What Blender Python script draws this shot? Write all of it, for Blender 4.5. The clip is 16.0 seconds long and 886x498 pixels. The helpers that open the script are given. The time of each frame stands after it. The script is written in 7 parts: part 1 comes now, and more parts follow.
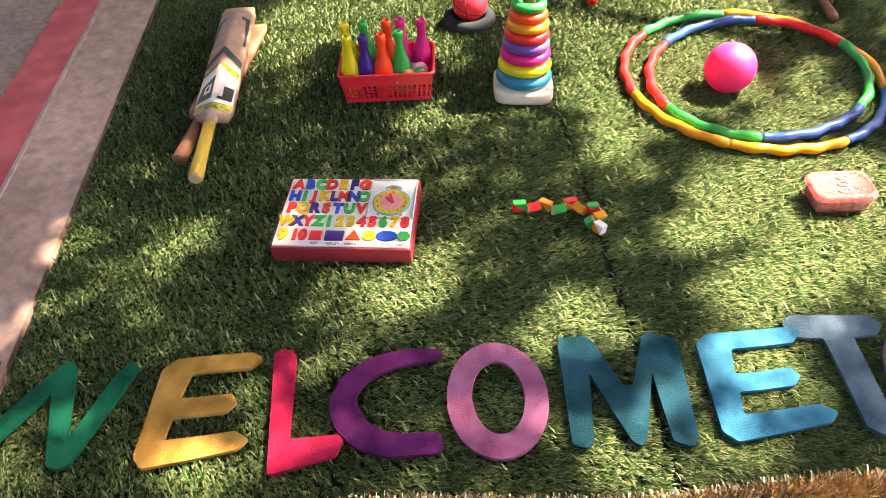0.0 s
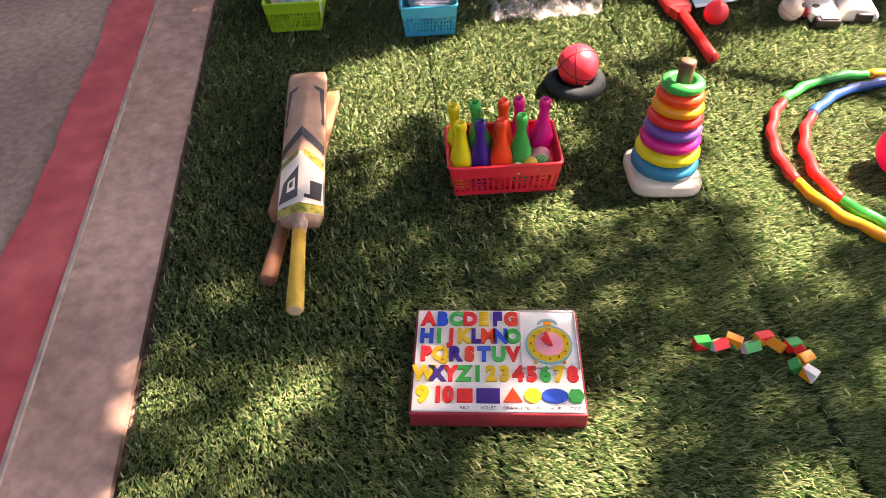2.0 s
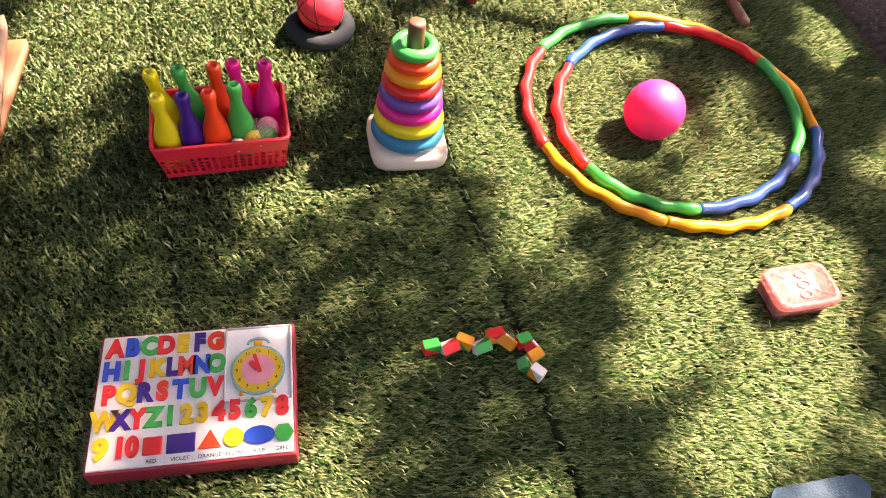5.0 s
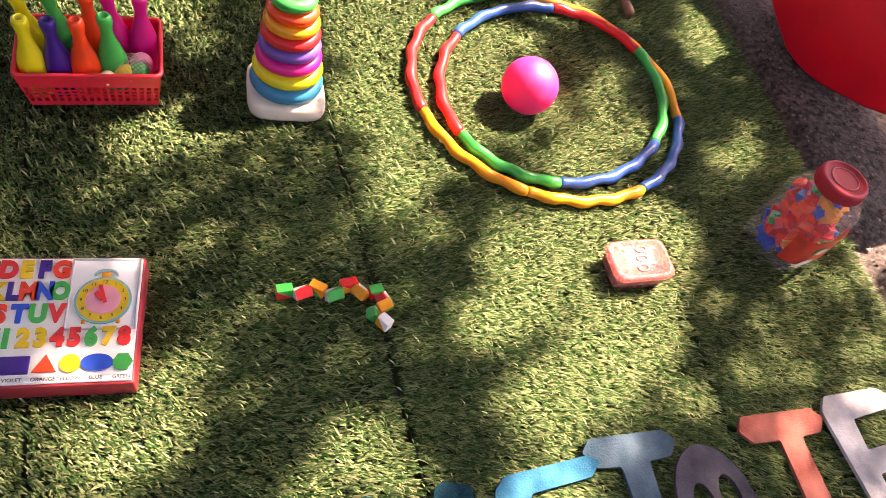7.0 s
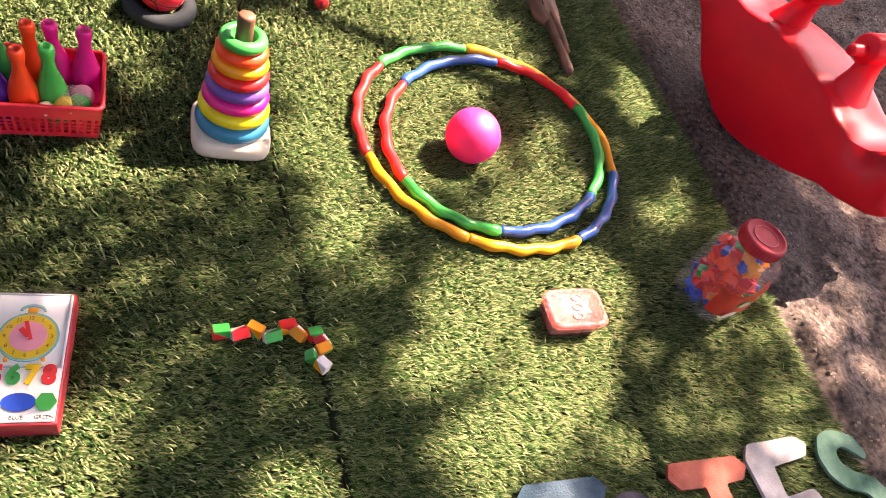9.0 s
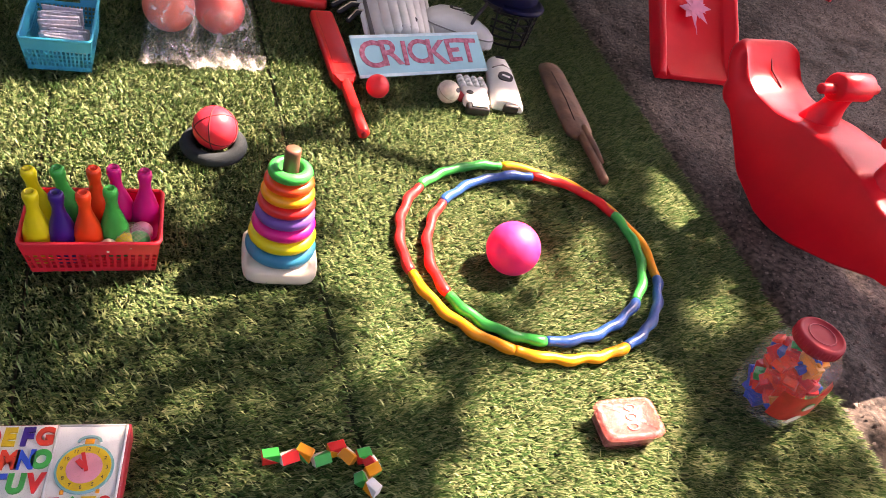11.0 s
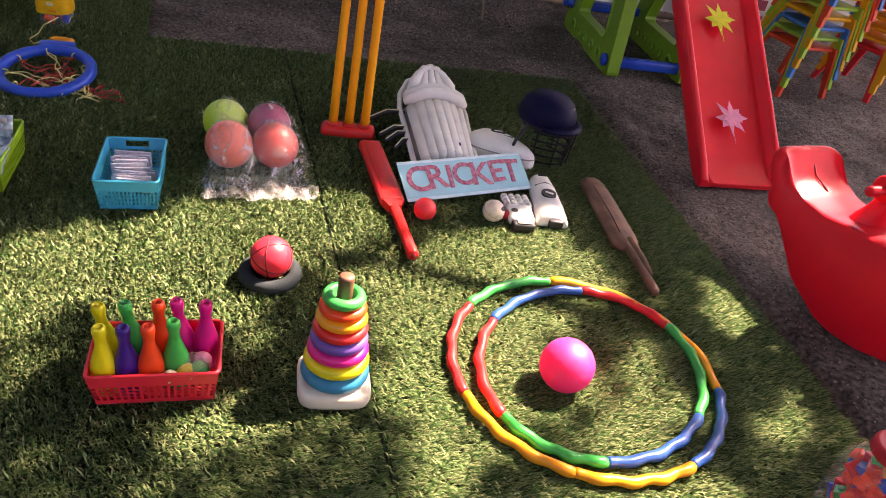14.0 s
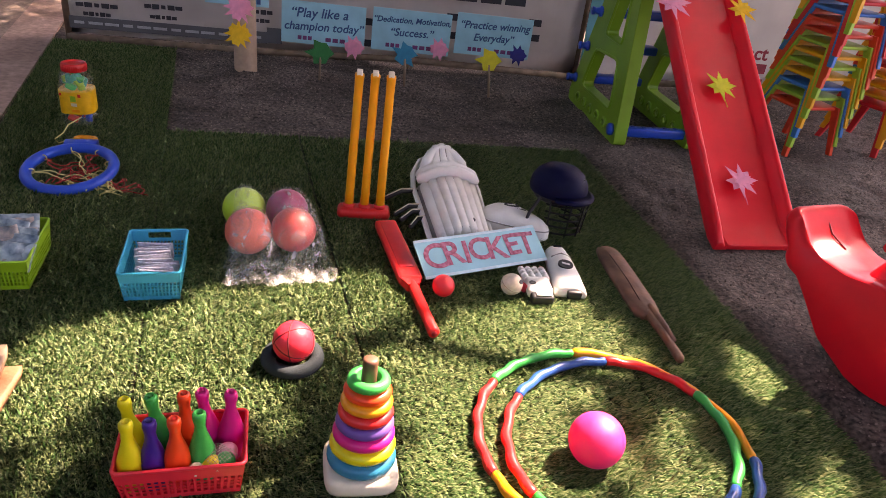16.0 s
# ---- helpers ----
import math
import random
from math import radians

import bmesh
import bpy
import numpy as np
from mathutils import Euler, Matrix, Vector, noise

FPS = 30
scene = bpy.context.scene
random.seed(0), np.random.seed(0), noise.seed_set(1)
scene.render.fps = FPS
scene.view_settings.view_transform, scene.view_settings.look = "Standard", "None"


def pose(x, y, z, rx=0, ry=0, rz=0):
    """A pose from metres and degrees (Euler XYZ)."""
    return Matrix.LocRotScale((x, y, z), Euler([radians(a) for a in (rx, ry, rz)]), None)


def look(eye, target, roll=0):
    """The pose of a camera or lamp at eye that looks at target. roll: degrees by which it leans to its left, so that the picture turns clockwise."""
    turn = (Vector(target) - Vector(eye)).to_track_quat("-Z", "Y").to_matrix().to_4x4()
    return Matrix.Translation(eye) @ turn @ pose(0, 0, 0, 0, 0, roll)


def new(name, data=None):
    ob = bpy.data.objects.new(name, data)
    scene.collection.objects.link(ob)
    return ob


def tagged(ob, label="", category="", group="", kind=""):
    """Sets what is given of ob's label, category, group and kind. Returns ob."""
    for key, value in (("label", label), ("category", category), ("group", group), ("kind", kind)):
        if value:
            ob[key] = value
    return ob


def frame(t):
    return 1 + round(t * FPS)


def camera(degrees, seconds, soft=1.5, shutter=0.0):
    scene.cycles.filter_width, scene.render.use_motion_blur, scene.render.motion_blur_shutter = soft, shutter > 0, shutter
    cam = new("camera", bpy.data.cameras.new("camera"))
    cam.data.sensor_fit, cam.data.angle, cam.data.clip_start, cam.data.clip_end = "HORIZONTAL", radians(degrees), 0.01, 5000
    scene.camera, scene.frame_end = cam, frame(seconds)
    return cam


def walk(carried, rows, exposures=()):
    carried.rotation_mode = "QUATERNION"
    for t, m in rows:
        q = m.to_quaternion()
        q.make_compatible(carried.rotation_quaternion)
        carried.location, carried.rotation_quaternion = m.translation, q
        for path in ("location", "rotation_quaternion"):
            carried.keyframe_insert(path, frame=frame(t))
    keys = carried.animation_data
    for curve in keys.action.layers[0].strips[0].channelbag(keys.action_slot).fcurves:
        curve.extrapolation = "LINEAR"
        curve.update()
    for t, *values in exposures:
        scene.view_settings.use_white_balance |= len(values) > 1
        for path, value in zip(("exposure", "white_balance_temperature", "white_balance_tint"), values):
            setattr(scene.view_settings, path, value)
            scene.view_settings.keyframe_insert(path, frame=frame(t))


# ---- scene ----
cam = camera(64.4, 16.0, soft=0.6)
PATH = [
    (0, (0.308, -0.313, 1.123), (-0.206, 0.993, -0.302), -3.5),
    (0.5, (0.213, -0.26, 1.123), (-0.293, 1.051, -0.301), -2.5),
    (1, (0.035, -0.193, 1.124), (-0.415, 1.129, -0.307), -3.7),
    (1.5, (-0.074, -0.145, 1.133), (-0.501, 1.215, -0.27), -2.5),
    (2, (-0.16, -0.018, 1.122), (-0.624, 1.297, -0.311), -3.2),
    (2.5, (-0.154, 0.157, 1.123), (-0.533, 1.445, -0.36), -3.3),
    (3, (-0.119, 0.232, 1.12), (-0.387, 1.512, -0.393), -1.1),
    (3.5, (-0.088, 0.259, 1.118), (-0.253, 1.547, -0.404), 1.3),
    (4, (-0.051, 0.271, 1.113), (-0.191, 1.487, -0.469), 3.2),
    (4.5, (-0.006, 0.288, 1.119), (-0.066, 1.474, -0.491), 6.2),
    (4.7, (0.005, 0.296, 1.121), (-0.019, 1.48, -0.49), 7.3),
    (6.8, (0.153, 0.245, 1.16), (0.32, 1.388, -0.473), 18.8),
    (7, (0.151, 0.248, 1.164), (0.379, 1.393, -0.46), 22.0),
    (7.5, (0.151, 0.246, 1.165), (0.471, 1.396, -0.441), 26.1),
    (8, (0.151, 0.246, 1.164), (0.51, 1.385, -0.44), 27.9),
    (8.5, (0.144, 0.242, 1.171), (0.519, 1.441, -0.386), 28.7),
    (9, (0.142, 0.241, 1.177), (0.509, 1.5, -0.333), 27.6),
    (9.5, (0.143, 0.235, 1.179), (0.442, 1.567, -0.283), 24.2),
    (11.8, (0.146, 0.233, 1.201), (0.273, 1.772, -0.07), 15.9),
    (12, (0.139, 0.234, 1.203), (0.254, 1.789, -0.049), 15.4),
    (12.5, (0.141, 0.234, 1.207), (0.216, 1.822, -0.007), 14.0),
    (13, (0.147, 0.234, 1.211), (0.225, 1.851, 0.037), 13.1),
    (13.5, (0.144, 0.233, 1.213), (0.168, 1.869, 0.064), 11.8),
    (14, (0.133, 0.232, 1.217), (0.095, 1.887, 0.093), 10.8),
    (14.5, (0.129, 0.232, 1.223), (0.047, 1.91, 0.138), 9.4),
    (15, (0.121, 0.234, 1.226), (0.016, 1.928, 0.167), 8.5),
    (15.5, (0.12, 0.233, 1.234), (0.005, 1.955, 0.223), 7.5),
    (16, (0.117, 0.229, 1.236), (0.004, 1.981, 0.277), 6.9),
]
# the camera glides over the mat; height of a standing adult's hand
for i, (t, e, q, r) in enumerate(PATH):
    PATH[i] = (t, look(e, q, r))
walk(cam, PATH, [(0.0, 3.18, 7600, 23), (1.0, 3.08, 7600, 26), (3.5, 2.98, 7800, 36), (9.0, 2.98, 7800, 36), (12.5, 2.93, 7800, 34), (16.0, 2.93, 7800, 34)])

# ---- world and sun ----
SUN_EL = radians(52)
TO_SUN = Vector((0.74 * math.cos(SUN_EL), 0.673 * math.cos(SUN_EL), math.sin(SUN_EL))).normalized()
world = bpy.data.worlds.new("world")
scene.world = world
world.use_nodes = True
wn = world.node_tree
sky = wn.nodes.new("ShaderNodeTexSky")
sky.sky_type = "NISHITA"
sky.sun_disc = False
sky.sun_elevation = SUN_EL
sky.sun_rotation = math.atan2(TO_SUN.x, TO_SUN.y)
sky.dust_density = 3.0
wn.links.new(sky.outputs[0], wn.nodes["Background"].inputs[0])
wn.nodes["Background"].inputs[1].default_value = 0.105
sun = new("sun", bpy.data.lights.new("sun", "SUN"))
sun.data.energy = 5.0
sun.data.angle = radians(0.53)
sun.data.color = (1.0, 0.90, 0.75)
sun.matrix_world = look(TO_SUN * 20, (0, 0, 0))

# ---- materials ----
def surf(name, color, rough=0.5, metal=0.0, vary=0.12, size=30.0, bump=0.1, bump_size=200.0, spec=0.5, coat=0.0, island=0.0, obrand=0.0, color2=None, sss=0.0):
    """A node material: base colour varied by two scales of noise, with a fine bump."""
    m = bpy.data.materials.new(name)
    m.use_nodes = True
    nt = m.node_tree
    b = nt.nodes["Principled BSDF"]
    co = nt.nodes.new("ShaderNodeTexCoord")
    n1 = nt.nodes.new("ShaderNodeTexNoise")
    n1.inputs["Scale"].default_value = size
    n1.inputs["Detail"].default_value = 6
    nt.links.new(co.outputs["Object"], n1.inputs["Vector"])
    ramp = nt.nodes.new("ShaderNodeMix")
    ramp.data_type = "RGBA"
    c = Vector(color)
    lo = c * (1 - vary)
    hi = Vector(color2) if color2 else c * (1 + vary)
    ramp.inputs["A"].default_value = (*lo, 1)
    ramp.inputs["B"].default_value = (*hi, 1)
    cr = nt.nodes.new("ShaderNodeMapRange")
    cr.inputs["From Min"].default_value, cr.inputs["From Max"].default_value = 0.3, 0.7
    nt.links.new(n1.outputs["Fac"], cr.inputs["Value"])
    nt.links.new(cr.outputs[0], ramp.inputs["Factor"])
    out = ramp.outputs["Result"]
    if island or obrand:
        src = nt.nodes.new("ShaderNodeNewGeometry" if island else "ShaderNodeObjectInfo")
        hs = nt.nodes.new("ShaderNodeHueSaturation")
        mr = nt.nodes.new("ShaderNodeMapRange")
        k = island or obrand
        mr.inputs["To Min"].default_value, mr.inputs["To Max"].default_value = 1 - k, 1 + k
        nt.links.new(src.outputs["Random Per Island" if island else "Random"], mr.inputs["Value"])
        nt.links.new(mr.outputs[0], hs.inputs["Value"])
        nt.links.new(out, hs.inputs["Color"])
        out = hs.outputs[0]
    nt.links.new(out, b.inputs["Base Color"])
    rr = nt.nodes.new("ShaderNodeMapRange")
    rr.inputs["To Min"].default_value, rr.inputs["To Max"].default_value = max(0.02, rough - 0.08), min(1, rough + 0.1)
    n2 = nt.nodes.new("ShaderNodeTexNoise")
    n2.inputs["Scale"].default_value = bump_size
    n2.inputs["Detail"].default_value = 4
    nt.links.new(co.outputs["Object"], n2.inputs["Vector"])
    nt.links.new(n1.outputs["Fac"], rr.inputs["Value"])
    nt.links.new(rr.outputs[0], b.inputs["Roughness"])
    if bump:
        bn = nt.nodes.new("ShaderNodeBump")
        bn.inputs["Strength"].default_value = bump
        bn.inputs["Distance"].default_value = 0.004
        nt.links.new(n2.outputs["Fac"], bn.inputs["Height"])
        nt.links.new(bn.outputs[0], b.inputs["Normal"])
    b.inputs["Metallic"].default_value = metal
    b.inputs["Specular IOR Level"].default_value = spec
    b.inputs["Coat Weight"].default_value = coat
    if sss:
        b.inputs["Subsurface Weight"].default_value = sss
        b.inputs["Subsurface Radius"].default_value = (1.0, 0.6, 0.6)
        b.inputs["Subsurface Scale"].default_value = 0.05
    return m


def film(name, color, alpha, rough=0.15, wrinkle=0.6, scale=60, streak=0.0):
    """Thin clear plastic: mostly see-through, with gloss."""
    m = bpy.data.materials.new(name)
    m.use_nodes = True
    nt = m.node_tree
    b = nt.nodes["Principled BSDF"]
    b.inputs["Base Color"].default_value = (*color, 1)
    b.inputs["Roughness"].default_value = rough
    b.inputs["Alpha"].default_value = alpha
    b.inputs["Specular IOR Level"].default_value = 0.8
    co = nt.nodes.new("ShaderNodeTexCoord")
    n = nt.nodes.new("ShaderNodeTexNoise")
    n.inputs["Scale"].default_value = scale
    n.inputs["Distortion"].default_value = 1.5
    nt.links.new(co.outputs["Object"], n.inputs["Vector"])
    bn = nt.nodes.new("ShaderNodeBump")
    bn.inputs["Strength"].default_value = wrinkle
    bn.inputs["Distance"].default_value = 0.01
    nt.links.new(n.outputs["Fac"], bn.inputs["Height"])
    nt.links.new(bn.outputs[0], b.inputs["Normal"])
    # streak: more opaque noise bands, painted highlights rather than reflections
    if streak:
        w = nt.nodes.new("ShaderNodeTexNoise")
        w.inputs["Scale"].default_value = scale * 0.5
        w.inputs["Distortion"].default_value = 3.0
        w.inputs["Detail"].default_value = 5
        nt.links.new(co.outputs["Object"], w.inputs["Vector"])
        mr = nt.nodes.new("ShaderNodeMapRange")
        mr.inputs["From Min"].default_value, mr.inputs["From Max"].default_value = 0.52, 0.72
        mr.inputs["To Min"].default_value, mr.inputs["To Max"].default_value = alpha, streak
        nt.links.new(w.outputs["Fac"], mr.inputs["Value"])
        nt.links.new(mr.outputs[0], b.inputs["Alpha"])
    return m


def plastic(name, color, rough=0.32):
    return surf("plastic_" + name, color, rough, vary=0.05, size=25, bump=0.03, bump_size=90)


RED = plastic("red", (0.72, 0.022, 0.02))
CORAL = plastic("coral_red", (0.82, 0.028, 0.045), 0.4)
ORANGE = plastic("orange", (0.92, 0.065, 0.012))
VERMILION = plastic("vermilion", (0.78, 0.045, 0.015))
AMBER = plastic("amber", (0.85, 0.30, 0.01))
YELLOW = plastic("yellow", (0.72, 0.46, 0.01))
LEMON = plastic("lemon", (0.74, 0.62, 0.012))
GREEN = plastic("green", (0.004, 0.37, 0.06))
LIME = plastic("lime", (0.24, 0.45, 0.015), 0.4)
BLUE = plastic("blue", (0.004, 0.065, 0.46))
STEEL_BLUE = plastic("steel_blue", (0.014, 0.075, 0.29))
TURQ = plastic("turquoise", (0.002, 0.35, 0.52))
CYAN = plastic("cyan", (0.005, 0.20, 0.33))
VIOLET = plastic("violet", (0.042, 0.010, 0.19))
MAUVE = plastic("mauve", (0.15, 0.065, 0.30))
PINK = surf("plastic_pink", (0.90, 0.030, 0.19), 0.55, vary=0.04, size=25, bump=0.03, sss=0.6)
MAGENTA = plastic("magenta", (0.74, 0.012, 0.20))
WHITE = plastic("white", (0.78, 0.76, 0.72), 0.45)
CREAM = plastic("cream", (0.72, 0.62, 0.48), 0.5)
BLACK = plastic("black", (0.015, 0.015, 0.018), 0.5)
INK = surf("ink", (0.03, 0.03, 0.04), 0.7)
RUBBER = surf("grey_rubber", (0.028, 0.036, 0.040), 0.85, bump=0.5, bump_size=300, spec=0.15)
STUMP = plastic("stump_yellow", (0.85, 0.32, 0.006), 0.4)
DARKWOOD = surf("dark_wood", (0.16, 0.080, 0.048), 0.6, vary=0.45, size=14, bump=0.5, bump_size=60)
BROWNPEG = surf("brown_peg", (0.13, 0.055, 0.03), 0.5, vary=0.2)
WILLOW = surf("willow", (0.44, 0.26, 0.17), 0.5, vary=0.15, size=18, bump=0.15, bump_size=80, color2=(0.54, 0.34, 0.23))
LOWBAT = surf("old_willow", (0.26, 0.11, 0.055), 0.55, vary=0.3, size=18, bump=0.3, bump_size=80)
GRIP = surf("yellow_grip", (0.62, 0.40, 0.05), 0.6, vary=0.15, size=40, bump=0.4, bump_size=260)
TAPE = surf("binding_tape", (0.45, 0.30, 0.22), 0.5, vary=0.25, size=80, bump=0.4)
PADWHITE = surf("pad_white", (0.78, 0.76, 0.71), 0.6, vary=0.08, size=12, bump=0.3, bump_size=140)
PADEDGE = surf("pad_piping", (0.30, 0.28, 0.26), 0.7, vary=0.1)
NAVY = surf("navy_shell", (0.002, 0.0035, 0.028), 0.5, vary=0.15, bump=0.1, bump_size=500, spec=0.12)
WIRE = surf("dark_wire", (0.008, 0.008, 0.009), 0.6, spec=0.2)
PAPERBLUE = surf("pale_blue_paper", (0.30, 0.62, 0.70), 0.8, vary=0.1, size=8, bump=0.15, bump_size=60)
BRUSHPINK = surf("painted_red_pink", (0.46, 0.05, 0.11), 0.7, vary=0.45, size=70, color2=(0.66, 0.24, 0.34))
CARDTUBE = surf("cardboard", (0.42, 0.29, 0.20), 0.85, vary=0.12, size=30, bump=0.2)
FLEX = surf("banner_flex", (0.50, 0.48, 0.46), 0.55, vary=0.15, size=3, bump=0.3, bump_size=6)
FLEXGREY = surf("banner_grey", (0.10, 0.10, 0.105), 0.6, vary=0.2, size=4)
FLEXTEAL = surf("banner_teal", (0.10, 0.36, 0.40), 0.6, vary=0.2, size=4)
MAROONTXT = surf("maroon_ink", (0.30, 0.03, 0.05), 0.7)
WOODRAIL = surf("weathered_rail", (0.22, 0.15, 0.10), 0.8, vary=0.35, size=15, bump=0.5, bump_size=60)
BACKWALL = surf("plaster_wall", (0.11, 0.075, 0.06), 0.9, vary=0.25, size=2.5, bump=0.4, bump_size=40)
TINSEL = surf("gold_tinsel", (0.95, 0.66, 0.38), 0.24, metal=0.8, vary=0.3, size=50, bump=0, island=0.5)
CLEAR = film("clear_plastic", (0.9, 0.9, 0.9), 0.07, 0.06, 0.15, 30, 0.24)
ROSEFILM = film("rose_box_plastic", (0.72, 0.20, 0.18), 0.40, 0.2, 0.4, 60)
PAPER_PINK = surf("paper_pink", (0.85, 0.30, 0.42), 0.85, vary=0.1)
PAPER_YEL = surf("paper_yellow", (0.85, 0.50, 0.02), 0.85, vary=0.1)
PAPER_OLIVE = surf("paper_olive", (0.70, 0.62, 0.04), 0.85, vary=0.1)
PAPER_GREEN = surf("paper_green", (0.01, 0.16, 0.04), 0.85, vary=0.1)
PAPER_BLUE = surf("paper_blue", (0.01, 0.24, 0.38), 0.85, vary=0.1)
PAPER_NAVY = surf("paper_navy", (0.03, 0.03, 0.20), 0.85, vary=0.1)
PAPER_ORANGE = surf("paper_orange", (0.85, 0.20, 0.10), 0.85, vary=0.1)
BOOKPAGE = surf("booklet_paper", (0.55, 0.52, 0.58), 0.8, vary=0.25, size=90, island=0.35)
YELLABEL = surf("yellow_label", (0.80, 0.42, 0.01), 0.4, vary=0.15, size=25)
REDLABEL = surf("red_label", (0.62, 0.05, 0.03), 0.35, vary=0.25, size=25)
STRING_Y = surf("pale_string", (0.60, 0.52, 0.20), 0.8)
STRING_R = surf("red_string", (0.40, 0.04, 0.03), 0.8)
BARK = surf("bark", (0.12, 0.08, 0.05), 0.9, vary=0.4, size=10, bump=0.8, bump_size=30)
LEAFMAT = surf("leaf", (0.05, 0.10, 0.02), 0.55, vary=0.3, size=5, bump=0, island=0.4)


def grass_material():
    """Plastic turf: dark green blades, a share of them paler and yellower."""
    m = surf("turf_blades", (0.056, 0.140, 0.038), 0.5, vary=0.2, size=1.2, bump=0, spec=0.12, island=0.45)
    nt = m.node_tree
    b = nt.nodes["Principled BSDF"]
    geo = nt.nodes.new("ShaderNodeNewGeometry")
    mix = nt.nodes.new("ShaderNodeMix")
    mix.data_type = "RGBA"
    mr = nt.nodes.new("ShaderNodeMapRange")
    mr.inputs["From Min"].default_value, mr.inputs["From Max"].default_value = 0.35, 1.0
    mr.inputs["To Min"].default_value, mr.inputs["To Max"].default_value = 0.0, 0.66
    src = b.inputs["Base Color"].links[0].from_socket
    nt.links.new(geo.outputs["Random Per Island"], mr.inputs["Value"])
    nt.links.new(mr.outputs[0], mix.inputs["Factor"])
    nt.links.new(src, mix.inputs["A"])
    mix.inputs["B"].default_value = (0.46, 0.45, 0.24, 1)
    nt.links.new(mix.outputs["Result"], b.inputs["Base Color"])
    return m


def ground_material(name, c1, c2, fine, rough=0.9, bump=0.9, coarse=3.0, speck=0.0):
    m = surf(name, c1, rough, vary=0.3, size=coarse, bump=bump, bump_size=fine, color2=c2)
    nt = m.node_tree
    b = nt.nodes["Principled BSDF"]
    src = b.inputs["Base Color"].links[0].from_socket
    co = nt.nodes.new("ShaderNodeTexCoord")
    v = nt.nodes.new("ShaderNodeTexNoise")
    v.inputs["Scale"].default_value = fine * 0.7
    v.inputs["Detail"].default_value = 5
    nt.links.new(co.outputs["Object"], v.inputs["Vector"])
    mr = nt.nodes.new("ShaderNodeMapRange")
    mr.inputs["From Min"].default_value, mr.inputs["From Max"].default_value = 0.3, 0.7
    mr.inputs["To Min"].default_value, mr.inputs["To Max"].default_value = 1 - speck, 1 + speck
    nt.links.new(v.outputs["Fac"], mr.inputs["Value"])
    hs = nt.nodes.new("ShaderNodeHueSaturation")
    nt.links.new(mr.outputs[0], hs.inputs["Value"])
    nt.links.new(src, hs.inputs["Color"])
    nt.links.new(hs.outputs[0], b.inputs["Base Color"])
    return m


GRASS = grass_material()
BACKING = surf("turf_backing", (0.014, 0.030, 0.010), 0.95, vary=0.3, size=60)
GRAVEL = ground_material("dark_grit", (0.066, 0.049, 0.040), (0.145, 0.110, 0.091), 85, speck=0.9, bump=1.0)
GRAIN = surf("grit_grain", (0.165, 0.127, 0.106), 0.9, vary=0.3, size=3, bump=0, island=0.85)
CEMENT = ground_material("brown_cement", (0.42, 0.265, 0.205), (0.55, 0.375, 0.30), 45, speck=0.25, bump=0.35, coarse=2.0)
YARD = ground_material("yard_floor", (0.27, 0.195, 0.155), (0.38, 0.285, 0.23), 60, speck=0.25, bump=0.3, coarse=2.0)
REDPAINT = ground_material("red_floor_paint", (0.52, 0.045, 0.055), (0.62, 0.12, 0.12), 25, speck=0.15, bump=0.25, coarse=6.0, rough=0.6)


def felt(name, c1, c2):
    return surf("felt_" + name, c1, 0.95, vary=0.5, size=13, bump=0.5, bump_size=260, color2=c2, spec=0.08)


# ---- mesh helpers ----
def part(name, bm, material, parent=None, label="", smooth=True, at=None):
    """Links a bmesh as one mesh object, under a thing or a part."""
    me = bpy.data.meshes.new(name)
    bm.to_mesh(me)
    bm.free()
    if smooth:
        for p in me.polygons:
            p.use_smooth = True
    me.materials.append(material)
    ob = new(name, me)
    if parent:
        ob.parent = parent
    if at:
        ob.matrix_basis = at
    if label:
        ob["label"] = label
    return ob


def thing(name, at, label, category, group="", kind=""):
    ob = new(name)
    ob.empty_display_size = 0.05
    ob.matrix_basis = at
    return tagged(ob, label, category, group, kind)


def box(bm, cx, cy, cz, sx, sy, sz, bevel=0.0, m=None, segs=2):
    r = bmesh.ops.create_cube(bm, size=1)
    vs = r["verts"]
    for v in vs:
        v.co = Vector((cx + v.co.x * sx, cy + v.co.y * sy, cz + v.co.z * sz))
    if bevel:
        es = list({e for v in vs for e in v.link_edges})
        r2 = bmesh.ops.bevel(bm, geom=es, offset=bevel, segments=segs, affect="EDGES", profile=0.5)
        vs = list({v for f in r2["faces"] for v in f.verts} | {v for v in vs if v.is_valid})
    if m:
        for v in vs:
            v.co = m @ v.co
    return bm


def boxes(*specs):
    bm = bmesh.new()
    for s in specs:
        box(bm, *s)
    return bm


def lathe(bm, profile, segs=28, m=None, squash=None):
    """Turns (radius, height) pairs about z. squash: power of a rounded square section."""
    rings = []
    for r, z in profile:
        ring = []
        for i in range(segs):
            a = 2 * math.pi * i / segs
            k = 1.0
            if squash:
                k = (abs(math.cos(a)) ** squash + abs(math.sin(a)) ** squash) ** (-1 / squash)
            co = Vector((r * k * math.cos(a), r * k * math.sin(a), z))
            ring.append(bm.verts.new(m @ co if m else co))
        rings.append(ring)
    for a, b in zip(rings, rings[1:]):
        for i in range(segs):
            j = (i + 1) % segs
            bm.faces.new((a[i], a[j], b[j], b[i]))
    if profile[0][0] > 1e-5:
        bm.faces.new(list(reversed(rings[0])))
    if profile[-1][0] > 1e-5:
        bm.faces.new(rings[-1])
    return bm


def lathed(profile, segs=28, m=None, squash=None):
    return lathe(bmesh.new(), profile, segs, m, squash)


